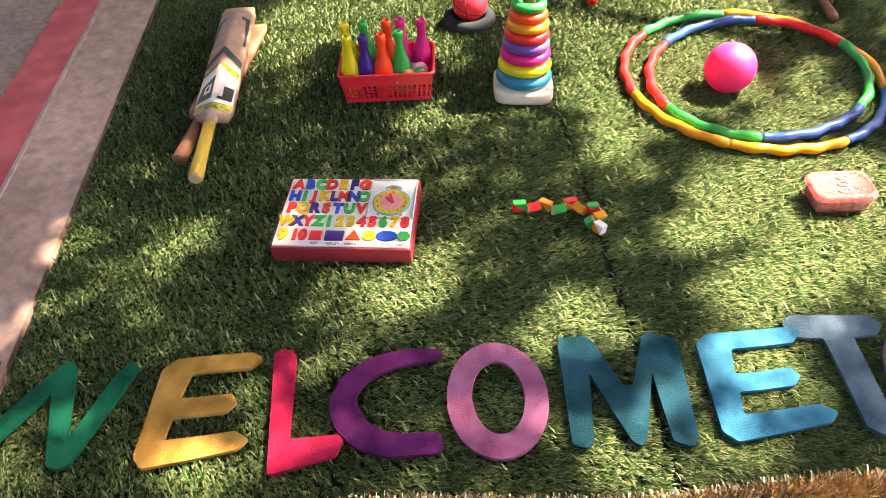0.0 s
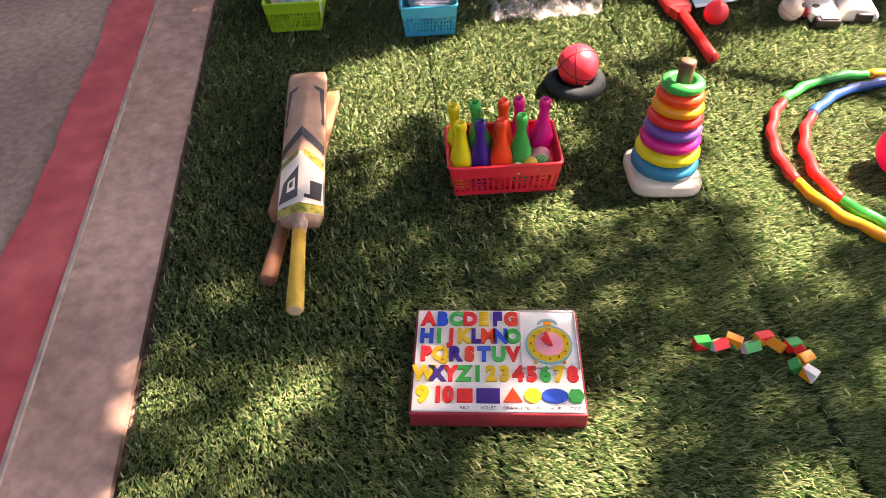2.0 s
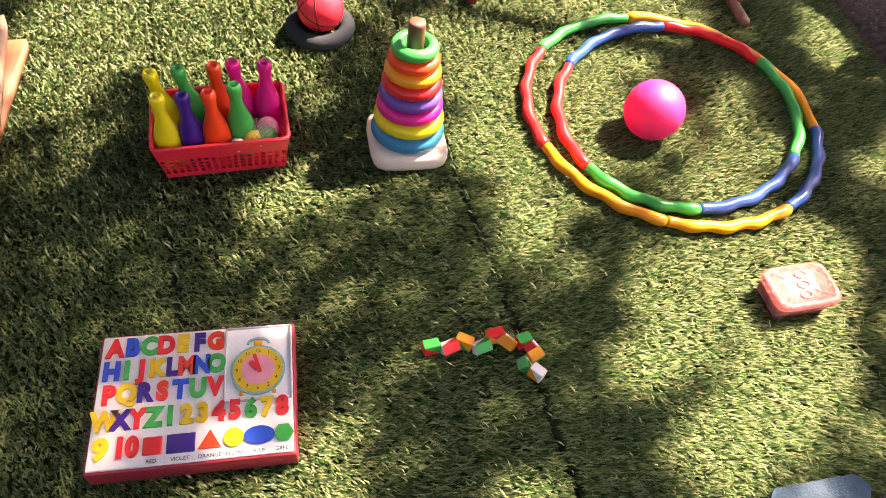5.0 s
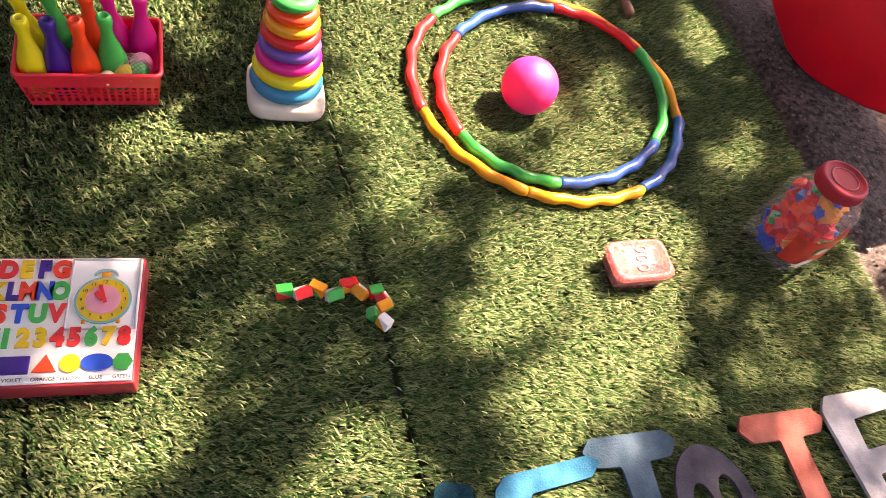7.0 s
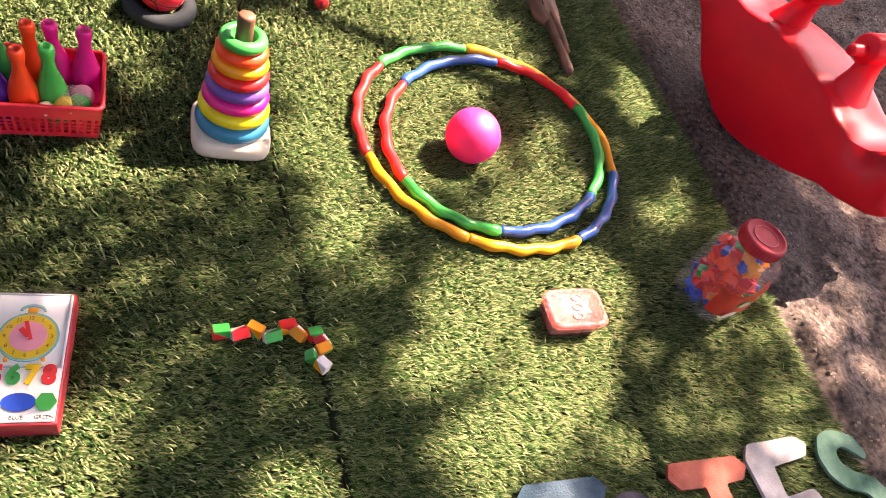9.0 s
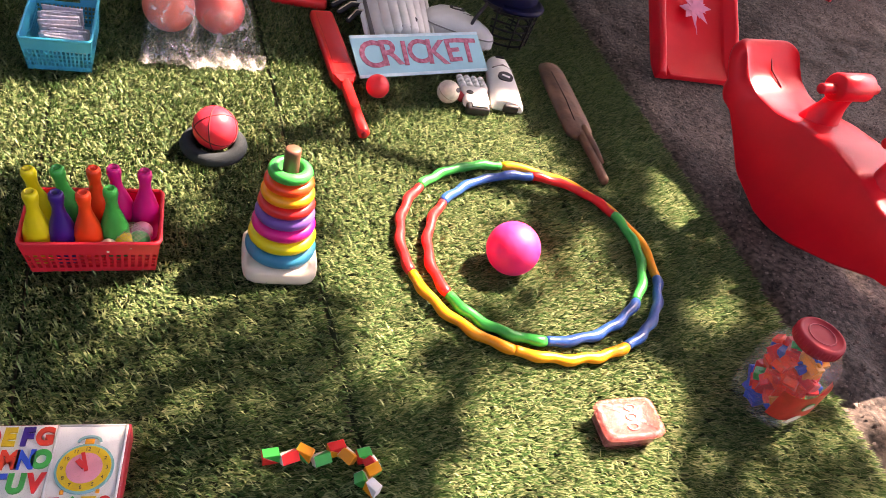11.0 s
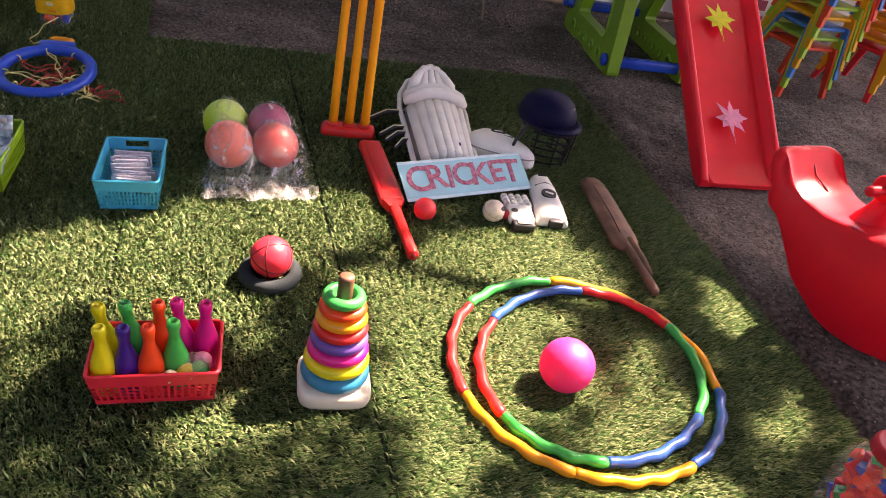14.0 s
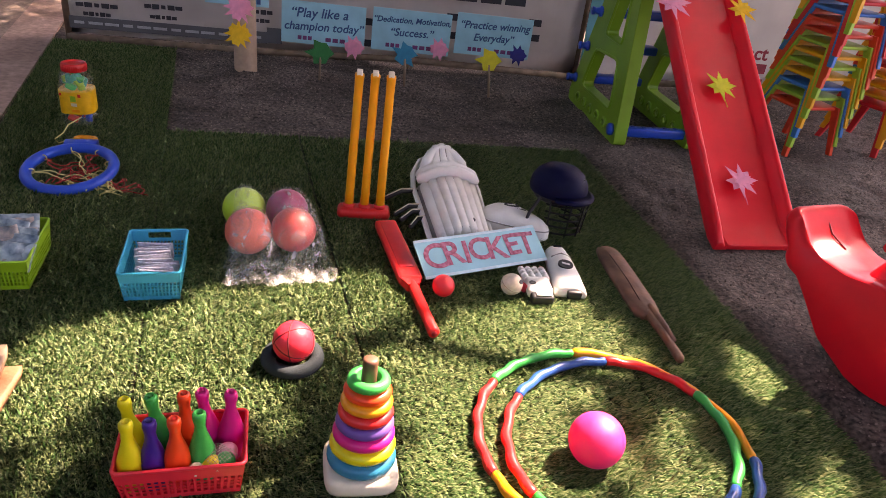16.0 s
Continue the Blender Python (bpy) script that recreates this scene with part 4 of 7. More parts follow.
# ---- baskets ----
def basket(name, at, w, d, h, material, label, grip=False, taper=0.9, cols=16, rows=4, band=0.34):
    """An open basket with pierced sides: floor, four walls and a rolled rim."""
    b = thing(name, at, label, "basket")
    part("floor", box(bmesh.new(), 0, 0, 0.003, w * taper, d * taper, 0.005, 0.002), material, b)
    for k, (length, half) in enumerate(((w, d / 2), (d, w / 2), (w, d / 2), (d, w / 2))):
        n = max(6, int(cols * length / w))
        bm = bmesh.new()

        def put(u0, u1, z0, z1, t=0.0022):
            vs = []
            for off in (0, t):
                for u, z in ((u0, z0), (u1, z0), (u1, z1), (u0, z1)):
                    f = taper + (1 - taper) * z / h
                    vs.append(bm.verts.new((u * f, -(half * f) + off, z)))
            for q in ((0, 1, 2, 3), (7, 6, 5, 4), (0, 4, 5, 1), (1, 5, 6, 2), (2, 6, 7, 3), (3, 7, 4, 0)):
                bm.faces.new([vs[i] for i in q])
        lo, hi = h * 0.14, h * (1 - band)
        put(-length / 2, length / 2, 0, lo)
        if grip and k == 2:
            put(-length / 2, -length * 0.2, hi, h)
            put(length * 0.2, length / 2, hi, h)
            put(-length * 0.2, length * 0.2, hi, h * 0.74)
            put(-length * 0.2, length * 0.2, h * 0.93, h)
        else:
            put(-length / 2, length / 2, hi, h)
        dz = (hi - lo) / rows
        for r in range(1, rows):
            put(-length / 2, length / 2, lo + dz * r - dz * 0.17, lo + dz * r + dz * 0.17)
        du = length / n
        for i in range(n + 1):
            u = -length / 2 + du * i
            put(max(-length / 2, u - du * 0.2), min(length / 2, u + du * 0.2), lo, hi)
        part("wall", bm, material, b, "", False, pose(0, 0, 0, 0, 0, 90 * k))
    loop = []
    rc = 0.012
    for cx, cy, a0 in ((w / 2 - rc, d / 2 - rc, 0), (-w / 2 + rc, d / 2 - rc, 90), (-w / 2 + rc, -d / 2 + rc, 180), (w / 2 - rc, -d / 2 + rc, 270)):
        loop += [(*q, h) for q in arc(cx, cy, rc, rc, a0, a0 + 90, 5)]
    part("rim", tubed(loop, 0.0042, 8, True), material, b)
    return b


basket("pin_basket", pose(-0.460, 1.298, 0.002, 0, 0, 19.5), 0.262, 0.168, 0.088, CORAL, "coral red pierced plastic basket holding bowling pins", band=0.40, rows=4, cols=18)


def pin(x, y, material, label, lean=(0, 0), z=0.009):
    k = 0.94
    prof = [(0.0195, 0), (0.022, 0.004), (0.0235, 0.03), (0.0255, 0.055), (0.0245, 0.078), (0.018, 0.105), (0.0118, 0.128), (0.0098, 0.145), (0.0112, 0.158), (0.0128, 0.168), (0.0122, 0.178), (0.0085, 0.184), (0.0065, 0.182), (0.006, 0.172)]
    ob = part("bowling_pin", lathed([(r * 1.14, q * k * 1.06) for r, q in prof], 22), material)
    ob.matrix_basis = pose(-0.460, 1.298, z, 0, 0, 19.5) @ pose(x, y, 0, lean[0], lean[1], 0)
    return tagged(ob, label, "bowling pin", "bowling pins in the basket")


pin(-0.100, -0.042, LEMON, "yellow plastic bowling pin standing in the basket")
pin(-0.098, 0.028, LEMON, "yellow plastic bowling pin standing in the basket", (0, -5))
pin(-0.056, -0.040, VIOLET, "dark violet plastic bowling pin standing in the basket", z=0.006)
pin(-0.044, 0.034, GREEN, "green plastic bowling pin standing in the basket", (0, -6))
pin(-0.008, -0.042, ORANGE, "orange-red plastic bowling pin standing in the basket")
pin(0.004, 0.034, ORANGE, "orange-red plastic bowling pin standing in the basket")
pin(0.040, -0.028, GREEN, "green plastic bowling pin standing in the basket")
pin(0.050, 0.040, MAGENTA, "magenta plastic bowling pin standing in the basket", (0, -3))
pin(0.095, 0.030, MAGENTA, "magenta plastic bowling pin standing in the basket", (0, 2))
NET = surf("pale_net", (0.55, 0.42, 0.36), 0.8)
for bx, by, r, m, lab in ((0.062, -0.055, 0.021, LEMON, "small yellow-green ball in the basket"), (0.088, -0.050, 0.022, GREEN, "small green ball in the basket"), (0.092, -0.022, 0.022, PAPER_PINK, "small pink ball in a net"),
                          (0.030, -0.066, 0.016, CREAM, "small cream ball in the basket")):
    q = pose(-0.460, 1.298, 0, 0, 0, 19.5) @ Vector((bx, by, 0.07))
    ball("toy_ball", q.x, q.y, r, m, lab, 0.066)
# mesh net lying over the balls
bm = bmesh.new()
for i in range(9):
    for sgn in (-1, 1):
        pts = []
        for k in range(9):
            u = -1 + 2 * k / 8
            v = -0.9 + 1.8 * i / 8
            x, y = 0.074 + 0.034 * (u * 0.7 + v * 0.7 * sgn) * 0.9, -0.044 + 0.034 * (v * 0.7 - u * 0.7 * sgn) * 0.9
            rr2 = min(1, math.hypot(x - 0.074, y + 0.044) / 0.045)
            pts.append((x, y, 0.060 + 0.030 * math.sqrt(max(0, 1 - rr2 ** 2))))
        tube(bm, pts, 0.0005, 4)
nt_ = part("ball_net", bm, NET)
nt_.matrix_basis = pose(-0.460, 1.298, 0.002, 0, 0, 19.5)
tagged(nt_, "thin pale mesh net over small balls", "net")

tb = basket("booklet_basket", pose(-0.880, 2.012, 0.002, 0, 0, 20), 0.174, 0.272, 0.100, TURQ, "turquoise pierced plastic basket full of booklets", grip=True, band=0.36)
rng = random.Random(5)
for row in range(2):
    for i in range(9):
        ob = part("booklet", box(bmesh.new(), 0, 0, 0, 0.096 + rng.uniform(-0.008, 0.008), 0.003 + rng.uniform(0, 0.003), 0.072, 0.0008), BOOKPAGE, None, "", False)
        ob.matrix_basis = pose(-0.880, 2.016, 0.002, 0, 0, 20) @ pose(0.012 * (-1) ** row + rng.uniform(-0.012, 0.012), -0.100 + 0.100 * row + i * 0.0095, 0.060 + rng.uniform(-0.004, 0.006), rng.uniform(18, 34), rng.uniform(-3, 3), rng.uniform(-5, 5))
        tagged(ob, "thin pale booklet standing in the basket", "booklet", "booklets in the basket")

basket("packet_basket", pose(-1.312, 1.945, 0.002, 0, 0, 20), 0.178, 0.280, 0.100, LIME, "lime green pierced plastic basket heaped with packets", band=0.36)
PACK = (surf("packet_blue", (0.10, 0.24, 0.38), 0.35, vary=0.6, size=30, color2=(0.45, 0.55, 0.60)), surf("packet_grey", (0.22, 0.30, 0.36), 0.3, vary=0.5, size=35, color2=(0.55, 0.42, 0.36)))
for i in range(9):
    bm = bmesh.new()
    bmesh.ops.create_grid(bm, x_segments=8, y_segments=8, size=0.5)
    for v in bm.verts:
        v.co = Vector((v.co.x * 0.12, v.co.y * 0.095, 0.016 * noise.noise((v.co.x * 4 + i, v.co.y * 4, i))))
    bmesh.ops.solidify(bm, geom=bm.faces, thickness=0.004)
    ob = part("packet", bm, PACK[i % 2])
    ob.matrix_basis = pose(-1.312, 1.945, 0.0, 0, 0, 20) @ pose(rng.uniform(-0.035, 0.035), -0.09 + 0.022 * i, 0.085 + rng.uniform(0, 0.025), rng.uniform(10, 50), rng.uniform(-18, 18), rng.uniform(-25, 25))
    tagged(ob, "crinkled blue-grey packet lying in the basket", "packet", "packets in the basket")


# ---- clear rose box and block jar ----
def rose_box():
    b = thing("rose_box", pose(0.722, 1.118, 0, 0, 0, 19.5) @ Matrix.Diagonal((0.93, 0.93, 0.93, 1)), "small lidded box of rosy clear plastic on the grass", "box")
    part("contents", box(bmesh.new(), 0, 0, 0.024, 0.128, 0.082, 0.04, 0.008), surf("rose_contents", (0.52, 0.13, 0.12), 0.5, vary=0.5, size=70, color2=(0.74, 0.42, 0.38)), b, "pink bits inside")
    part("tub", lathed([(0.058, 0.0), (0.066, 0.004), (0.070, 0.045), (0.071, 0.047)], 36, Matrix.Diagonal((1, 0.66, 1, 1)), 7), ROSEFILM, b)
    part("lid", lathed([(0.073, 0.044), (0.076, 0.047), (0.076, 0.055), (0.072, 0.060), (0.062, 0.062), (0.060, 0.058), (0.02, 0.058)], 36, Matrix.Diagonal((1, 0.68, 1, 1)), 7), ROSEFILM, b, "rosy lid with raised rim")
    for k in range(3):
        part("lid_mark", tubed([(0.013 * math.cos(a) + 0.002, 0.008 * math.sin(a) + 0.024 * (k - 1), 0.0595) for a in [2 * math.pi * i / 16 for i in range(16)]], 0.0016, 6, True), surf("mark_red", (0.50, 0.20, 0.18), 0.5), b, at=pose(0.006 * (k - 1), 0, 0))
    for sx in (-1, 1):
        for sy in (-1, 1):
            part("crease", tubed([(sx * 0.018, sy * 0.012, 0.0595), (sx * 0.056, sy * 0.036, 0.0605)], 0.0018, 6), ROSEFILM, b)


rose_box()


def jar(at, r, h, lid, label, name, wide):
    j = thing(name, at, label, "jar")
    g = part("glass", lathed([(r * 0.80, 0.0), (r * 0.95, 0.006), (r, 0.02), (r, h * 0.62), (r * 0.97, h * 0.70), (r * 0.80, h * 0.82), (r * wide, h * 0.87), (r * wide, h * 0.90)], 36, None, 3.2), CLEAR, j, "clear plastic body")
    g.visible_shadow = False
    z0 = h * 0.875
    rl = r * wide * 1.07
    bm = lathed([(rl, z0), (rl * 1.03, z0 + 0.003), (rl * 1.03, h - 0.006), (rl * 0.97, h), (rl * 0.86, h + 0.001), (rl * 0.84, h - 0.002), (rl * 0.3, h - 0.002)], 40)
    lidob = part("lid", bm, lid, j, "screw lid")
    ribs = bmesh.new()
    for i in range(40):
        a = 2 * math.pi * i / 40
        tube(ribs, [(rl * 1.03 * math.cos(a), rl * 1.03 * math.sin(a), z0 + 0.004), (rl * 1.03 * math.cos(a), rl * 1.03 * math.sin(a), h - 0.008)], 0.0012, 4)
    part("lid_ribs", ribs, lid, lidob)
    return j


bj = jar(pose(1.095, 1.296, 0.0, -1, 1, 30), 0.078, 0.240, plastic("lid_red", (0.40, 0.012, 0.025), 0.65), "clear jar of building blocks with a red screw lid", "block_jar", 0.62)
part("lid_print", tubed([(0.030 * math.cos(2 * math.pi * i / 30), 0.030 * math.sin(2 * math.pi * i / 30), 0.2385) for i in range(30)], 0.0016, 5, True), surf("lid_pale", (0.55, 0.08, 0.10), 0.5), bj)
lb = bmesh.new()
lab_pts = []
for k in range(13):
    a = radians(-150 + 110 * k / 12)
    f = (abs(math.cos(a)) ** 3.2 + abs(math.sin(a)) ** 3.2) ** (-1 / 3.2)
    lab_pts.append((0.0812 * f * math.cos(a), 0.0812 * f * math.sin(a)))
lo_ = [lb.verts.new((x, y, 0.045)) for x, y in lab_pts]
hi_ = [lb.verts.new((x, y, 0.125)) for x, y in lab_pts]
for k in range(12):
    lb.faces.new((lo_[k], lo_[k + 1], hi_[k + 1], hi_[k]))
part("label", lb, REDLABEL, bj, "red paper label with a pale oval")
for a_, z_, w_, m_ in ((-95, 0.088, 0.030, GREEN), (-95, 0.088, 0.024, CREAM), (-110, 0.052, 0.04, CREAM)):
    a = radians(a_)
    f = (abs(math.cos(a)) ** 3.2 + abs(math.sin(a)) ** 3.2) ** (-1 / 3.2)
    part("label_mark", prism(arc(0, 0, w_ * 0.7, 0.012 if m_ is not CREAM else 0.009, 0, 345, 23), 0, 0.0006), m_, bj, "", False,
         pose(0.0815 * f * math.cos(a), 0.0815 * f * math.sin(a), z_) @ pose(0, 0, 0, 90, 0, 0) @ pose(0, 0, 0.001 if m_ is not CREAM else 0.002))
rng = random.Random(11)
BC = (ORANGE, RED, ORANGE, ORANGE, BLUE, ORANGE, RED, ORANGE, GREEN, RED, ORANGE, AMBER, ORANGE)
for i in range(130):
    a, rr_ = rng.uniform(0, 6.28), 0.048 * math.sqrt(rng.random())
    z = 0.024 + 0.160 * (i / 130)
    lim = 1.0 if z < 0.15 else 0.72
    bm = box(bmesh.new(), 0, 0, 0, 0.054, 0.028, 0.020, 0.0015, None, 1)
    for sx in (-0.013, 0.013):
        lathe(bm, [(0.0062, 0.009), (0.0062, 0.0135)], 8, Matrix.Translation((sx, 0, 0)))
    part("block", bm, BLUE if z < 0.034 else BC[i % len(BC)], bj, "", False, pose(rr_ * lim * math.cos(a), rr_ * lim * math.sin(a), z, rng.uniform(-25, 25), rng.uniform(-75, 75), rng.uniform(0, 360)))


# ---- cricket bats lying crossed ----
def blade_height(x, y, y0, y1, w, edge, spine):
    """Height of a bat's ridged back above its flat face."""
    t = (y - y0) / (y1 - y0)
    sp = spine * (0.62 + 0.5 * math.sin(math.pi * min(1, 0.15 + 0.75 * t))) * (1 - 0.35 * max(0, (t - 0.8) / 0.2))
    u = min(1, abs(x) / w)
    return edge + (sp - edge) * (1 - u) ** 0.8


def cricket_bat(at, length, handle, w, edge, spine, wood, grip, label, stickers=False):
    b = thing("cricket_bat", at, label, "cricket bat", "two bats laid crosswise")
    bm = bmesh.new()
    rows = []
    n = 22
    for i in range(n + 1):
        t = i / n
        y = handle + (length - handle) * t
        ww = w * (0.80 + 0.20 * min(1, t / 0.05)) * (1 if t < 0.965 else 1 - 0.10 * (t - 0.965) / 0.035)
        row = []
        for k in range(-6, 7):
            x = ww * k / 6
            row.append(bm.verts.new((x, y, blade_height(x, y, handle, length, ww, edge, spine))))
        under = [bm.verts.new((ww * k / 6 * 0.96, y, 0.0)) for k in (6, 0, -6)]
        rows.append(row + under)
    m = len(rows[0])
    for a, c in zip(rows, rows[1:]):
        for k in range(m):
            bm.faces.new((a[k], a[(k + 1) % m], c[(k + 1) % m], c[k]))
    bm.faces.new(list(reversed(rows[0])))
    bm.faces.new(rows[-1])
    bmesh.ops.recalc_face_normals(bm, faces=bm.faces)
    part("blade", bm, wood, b, "pale willow blade" if stickers else "")
    hz = 0.022
    part("splice", tubed([(0, handle - 0.035, hz), (0, handle + 0.012, hz)], [0.0155, 0.020], 16), TAPE if stickers else wood, b)
    part("grip", tubed([(0, 0.0, hz), (0, 0.004, hz), (0, 0.02, hz), (0, 0.10, hz), (0, handle - 0.03, hz)], [0.016, 0.0185, 0.0185, 0.0165, 0.0155], 18), grip, b, "rubber grip")
    if stickers:
        part("grip_end", lathed([(0.0155, 0), (0.0155, 0.0015), (0.012, 0.002)], 18, pose(0, 0.0005, hz, 90)), surf("grip_end", (0.55, 0.40, 0.22), 0.7), b)

        def patch(name, q, material, lift=0.0012, n=8):
            pm = bmesh.new()
            vs = []
            for i in range(n + 1):
                for k in range(n + 1):
                    u, v = i / n, k / n
                    p = (Vector(q[0]) * (1 - u) * (1 - v) + Vector(q[1]) * u * (1 - v) + Vector(q[2]) * u * v + Vector(q[3]) * (1 - u) * v)
                    vs.append(pm.verts.new((p.x, p.y, blade_height(p.x, p.y, handle, length, w, edge, spine) + lift)))
            for i in range(n):
                for k in range(n):
                    a = i * (n + 1) + k
                    pm.faces.new((vs[a], vs[a + n + 1], vs[a + n + 2], vs[a + 1]))
            part(name, pm, material, b)
        h, e = handle, w * 0.97
        white = surf("sticker_white", (0.66, 0.62, 0.55), 0.35, vary=0.1, size=30)
        black = surf("sticker_black", (0.02, 0.018, 0.018), 0.35)
        grn = surf("sticker_green", (0.03, 0.20, 0.03), 0.4, vary=0.6, size=60, color2=(0.55, 0.42, 0.03))
        patch("sticker", [(-e, h + 0.012), (e, h + 0.012), (e, h + 0.215), (-e, h + 0.215)], white, 0.0010)
        patch("sticker_band", [(-e, h + 0.013), (e, h + 0.013), (e, h + 0.042), (-e, h + 0.042)], grn, 0.0016)
        patch("sticker_flash", [(-e, h + 0.175), (-0.006, h + 0.205), (-0.006, h + 0.225), (-e, h + 0.20)], grn, 0.0016)
        patch("sticker_flash", [(0.006, h + 0.205), (e, h + 0.16), (e, h + 0.20), (0.006, h + 0.225)], grn, 0.0016)
        patch("chevron", [(-e, h + 0.222), (0, h + 0.275), (0, h + 0.312), (-e, h + 0.255)], black, 0.0014)
        patch("chevron", [(0, h + 0.275), (e, h + 0.222), (e, h + 0.255), (0, h + 0.312)], black, 0.0014)
        patch("emblem", [(-e * 0.98, h + 0.055), (-0.004, h + 0.062), (-0.004, h + 0.165), (-e * 0.8, h + 0.125)], black, 0.0018)
        patch("emblem_eye", [(-e * 0.62, h + 0.085), (-e * 0.22, h + 0.088), (-e * 0.22, h + 0.128), (-e * 0.58, h + 0.120)], white, 0.0024)
        patch("emblem_bar", [(-e * 0.50, h + 0.096), (-e * 0.33, h + 0.098), (-e * 0.33, h + 0.118), (-e * 0.50, h + 0.114)], black, 0.0030)
        patch("emblem", [(0.010, h + 0.060), (e * 0.92, h + 0.055), (e * 0.95, h + 0.115), (0.016, h + 0.118)], black, 0.0018)
        patch("emblem_gap", [(0.004, h + 0.072), (e * 0.45, h + 0.070), (e * 0.45, h + 0.118), (0.006, h + 0.124)], white, 0.0024)
        patch("scoop_stripe", [(-e * 0.97, h + 0.34), (-e * 0.86, h + 0.34), (-e * 0.40, h + 0.515), (-e * 0.92, h + 0.50)], black, 0.0014)
        patch("scoop_stripe", [(e * 0.86, h + 0.34), (e * 0.97, h + 0.34), (e * 0.92, h + 0.50), (e * 0.40, h + 0.515)], black, 0.0014)
        patch("scoop", [(-e * 0.88, h + 0.36), (-e * 0.80, h + 0.36), (-e * 0.34, h + 0.50), (-e * 0.70, h + 0.485)], wood, 0.0019)
        patch("scoop", [(e * 0.80, h + 0.36), (e * 0.88, h + 0.36), (e * 0.70, h + 0.485), (e * 0.34, h + 0.50)], wood, 0.0019)
    return b


cricket_bat(pose(-0.850, 0.808, -0.004, 0, 0, 14.5), 0.72, 0.20, 0.050, 0.022, 0.036, LOWBAT, LOWBAT, "old brown cricket bat lying under another")
cricket_bat(pose(-0.749, 0.738, 0.014, 1.8, 0, 22.7), 0.846, 0.252, 0.053, 0.020, 0.046, WILLOW, GRIP, "pale willow cricket bat with yellow grip and stickers", True)


# ---- bagged balls ----
def crinkled_film():
    """Clear crinkled polythene: see-through, with pale noise streaks painted in for its highlights."""
    m = film("bag_film", (0.92, 0.90, 0.90), 0.06, 0.2, 0.55, 30)
    nt = m.node_tree
    b = nt.nodes["Principled BSDF"]
    co = nt.nodes.new("ShaderNodeTexCoord")
    mp = nt.nodes.new("ShaderNodeMapping")
    mp.inputs["Scale"].default_value = (1.0, 0.45, 1.0)
    mp.inputs["Rotation"].default_value = (0, 0, 0.6)
    nt.links.new(co.outputs["Object"], mp.inputs["Vector"])
    v = nt.nodes.new("ShaderNodeTexNoise")
    v.inputs["Scale"].default_value = 13
    v.inputs["Detail"].default_value = 3
    v.inputs["Distortion"].default_value = 2.2
    nt.links.new(mp.outputs[0], v.inputs["Vector"])
    mr = nt.nodes.new("ShaderNodeMapRange")
    mr.inputs["From Min"].default_value, mr.inputs["From Max"].default_value = 0.48, 0.74
    mr.inputs["To Min"].default_value, mr.inputs["To Max"].default_value = 0.07, 0.42
    nt.links.new(v.outputs["Fac"], mr.inputs["Value"])
    nt.links.new(mr.outputs[0], b.inputs["Alpha"])
    return m


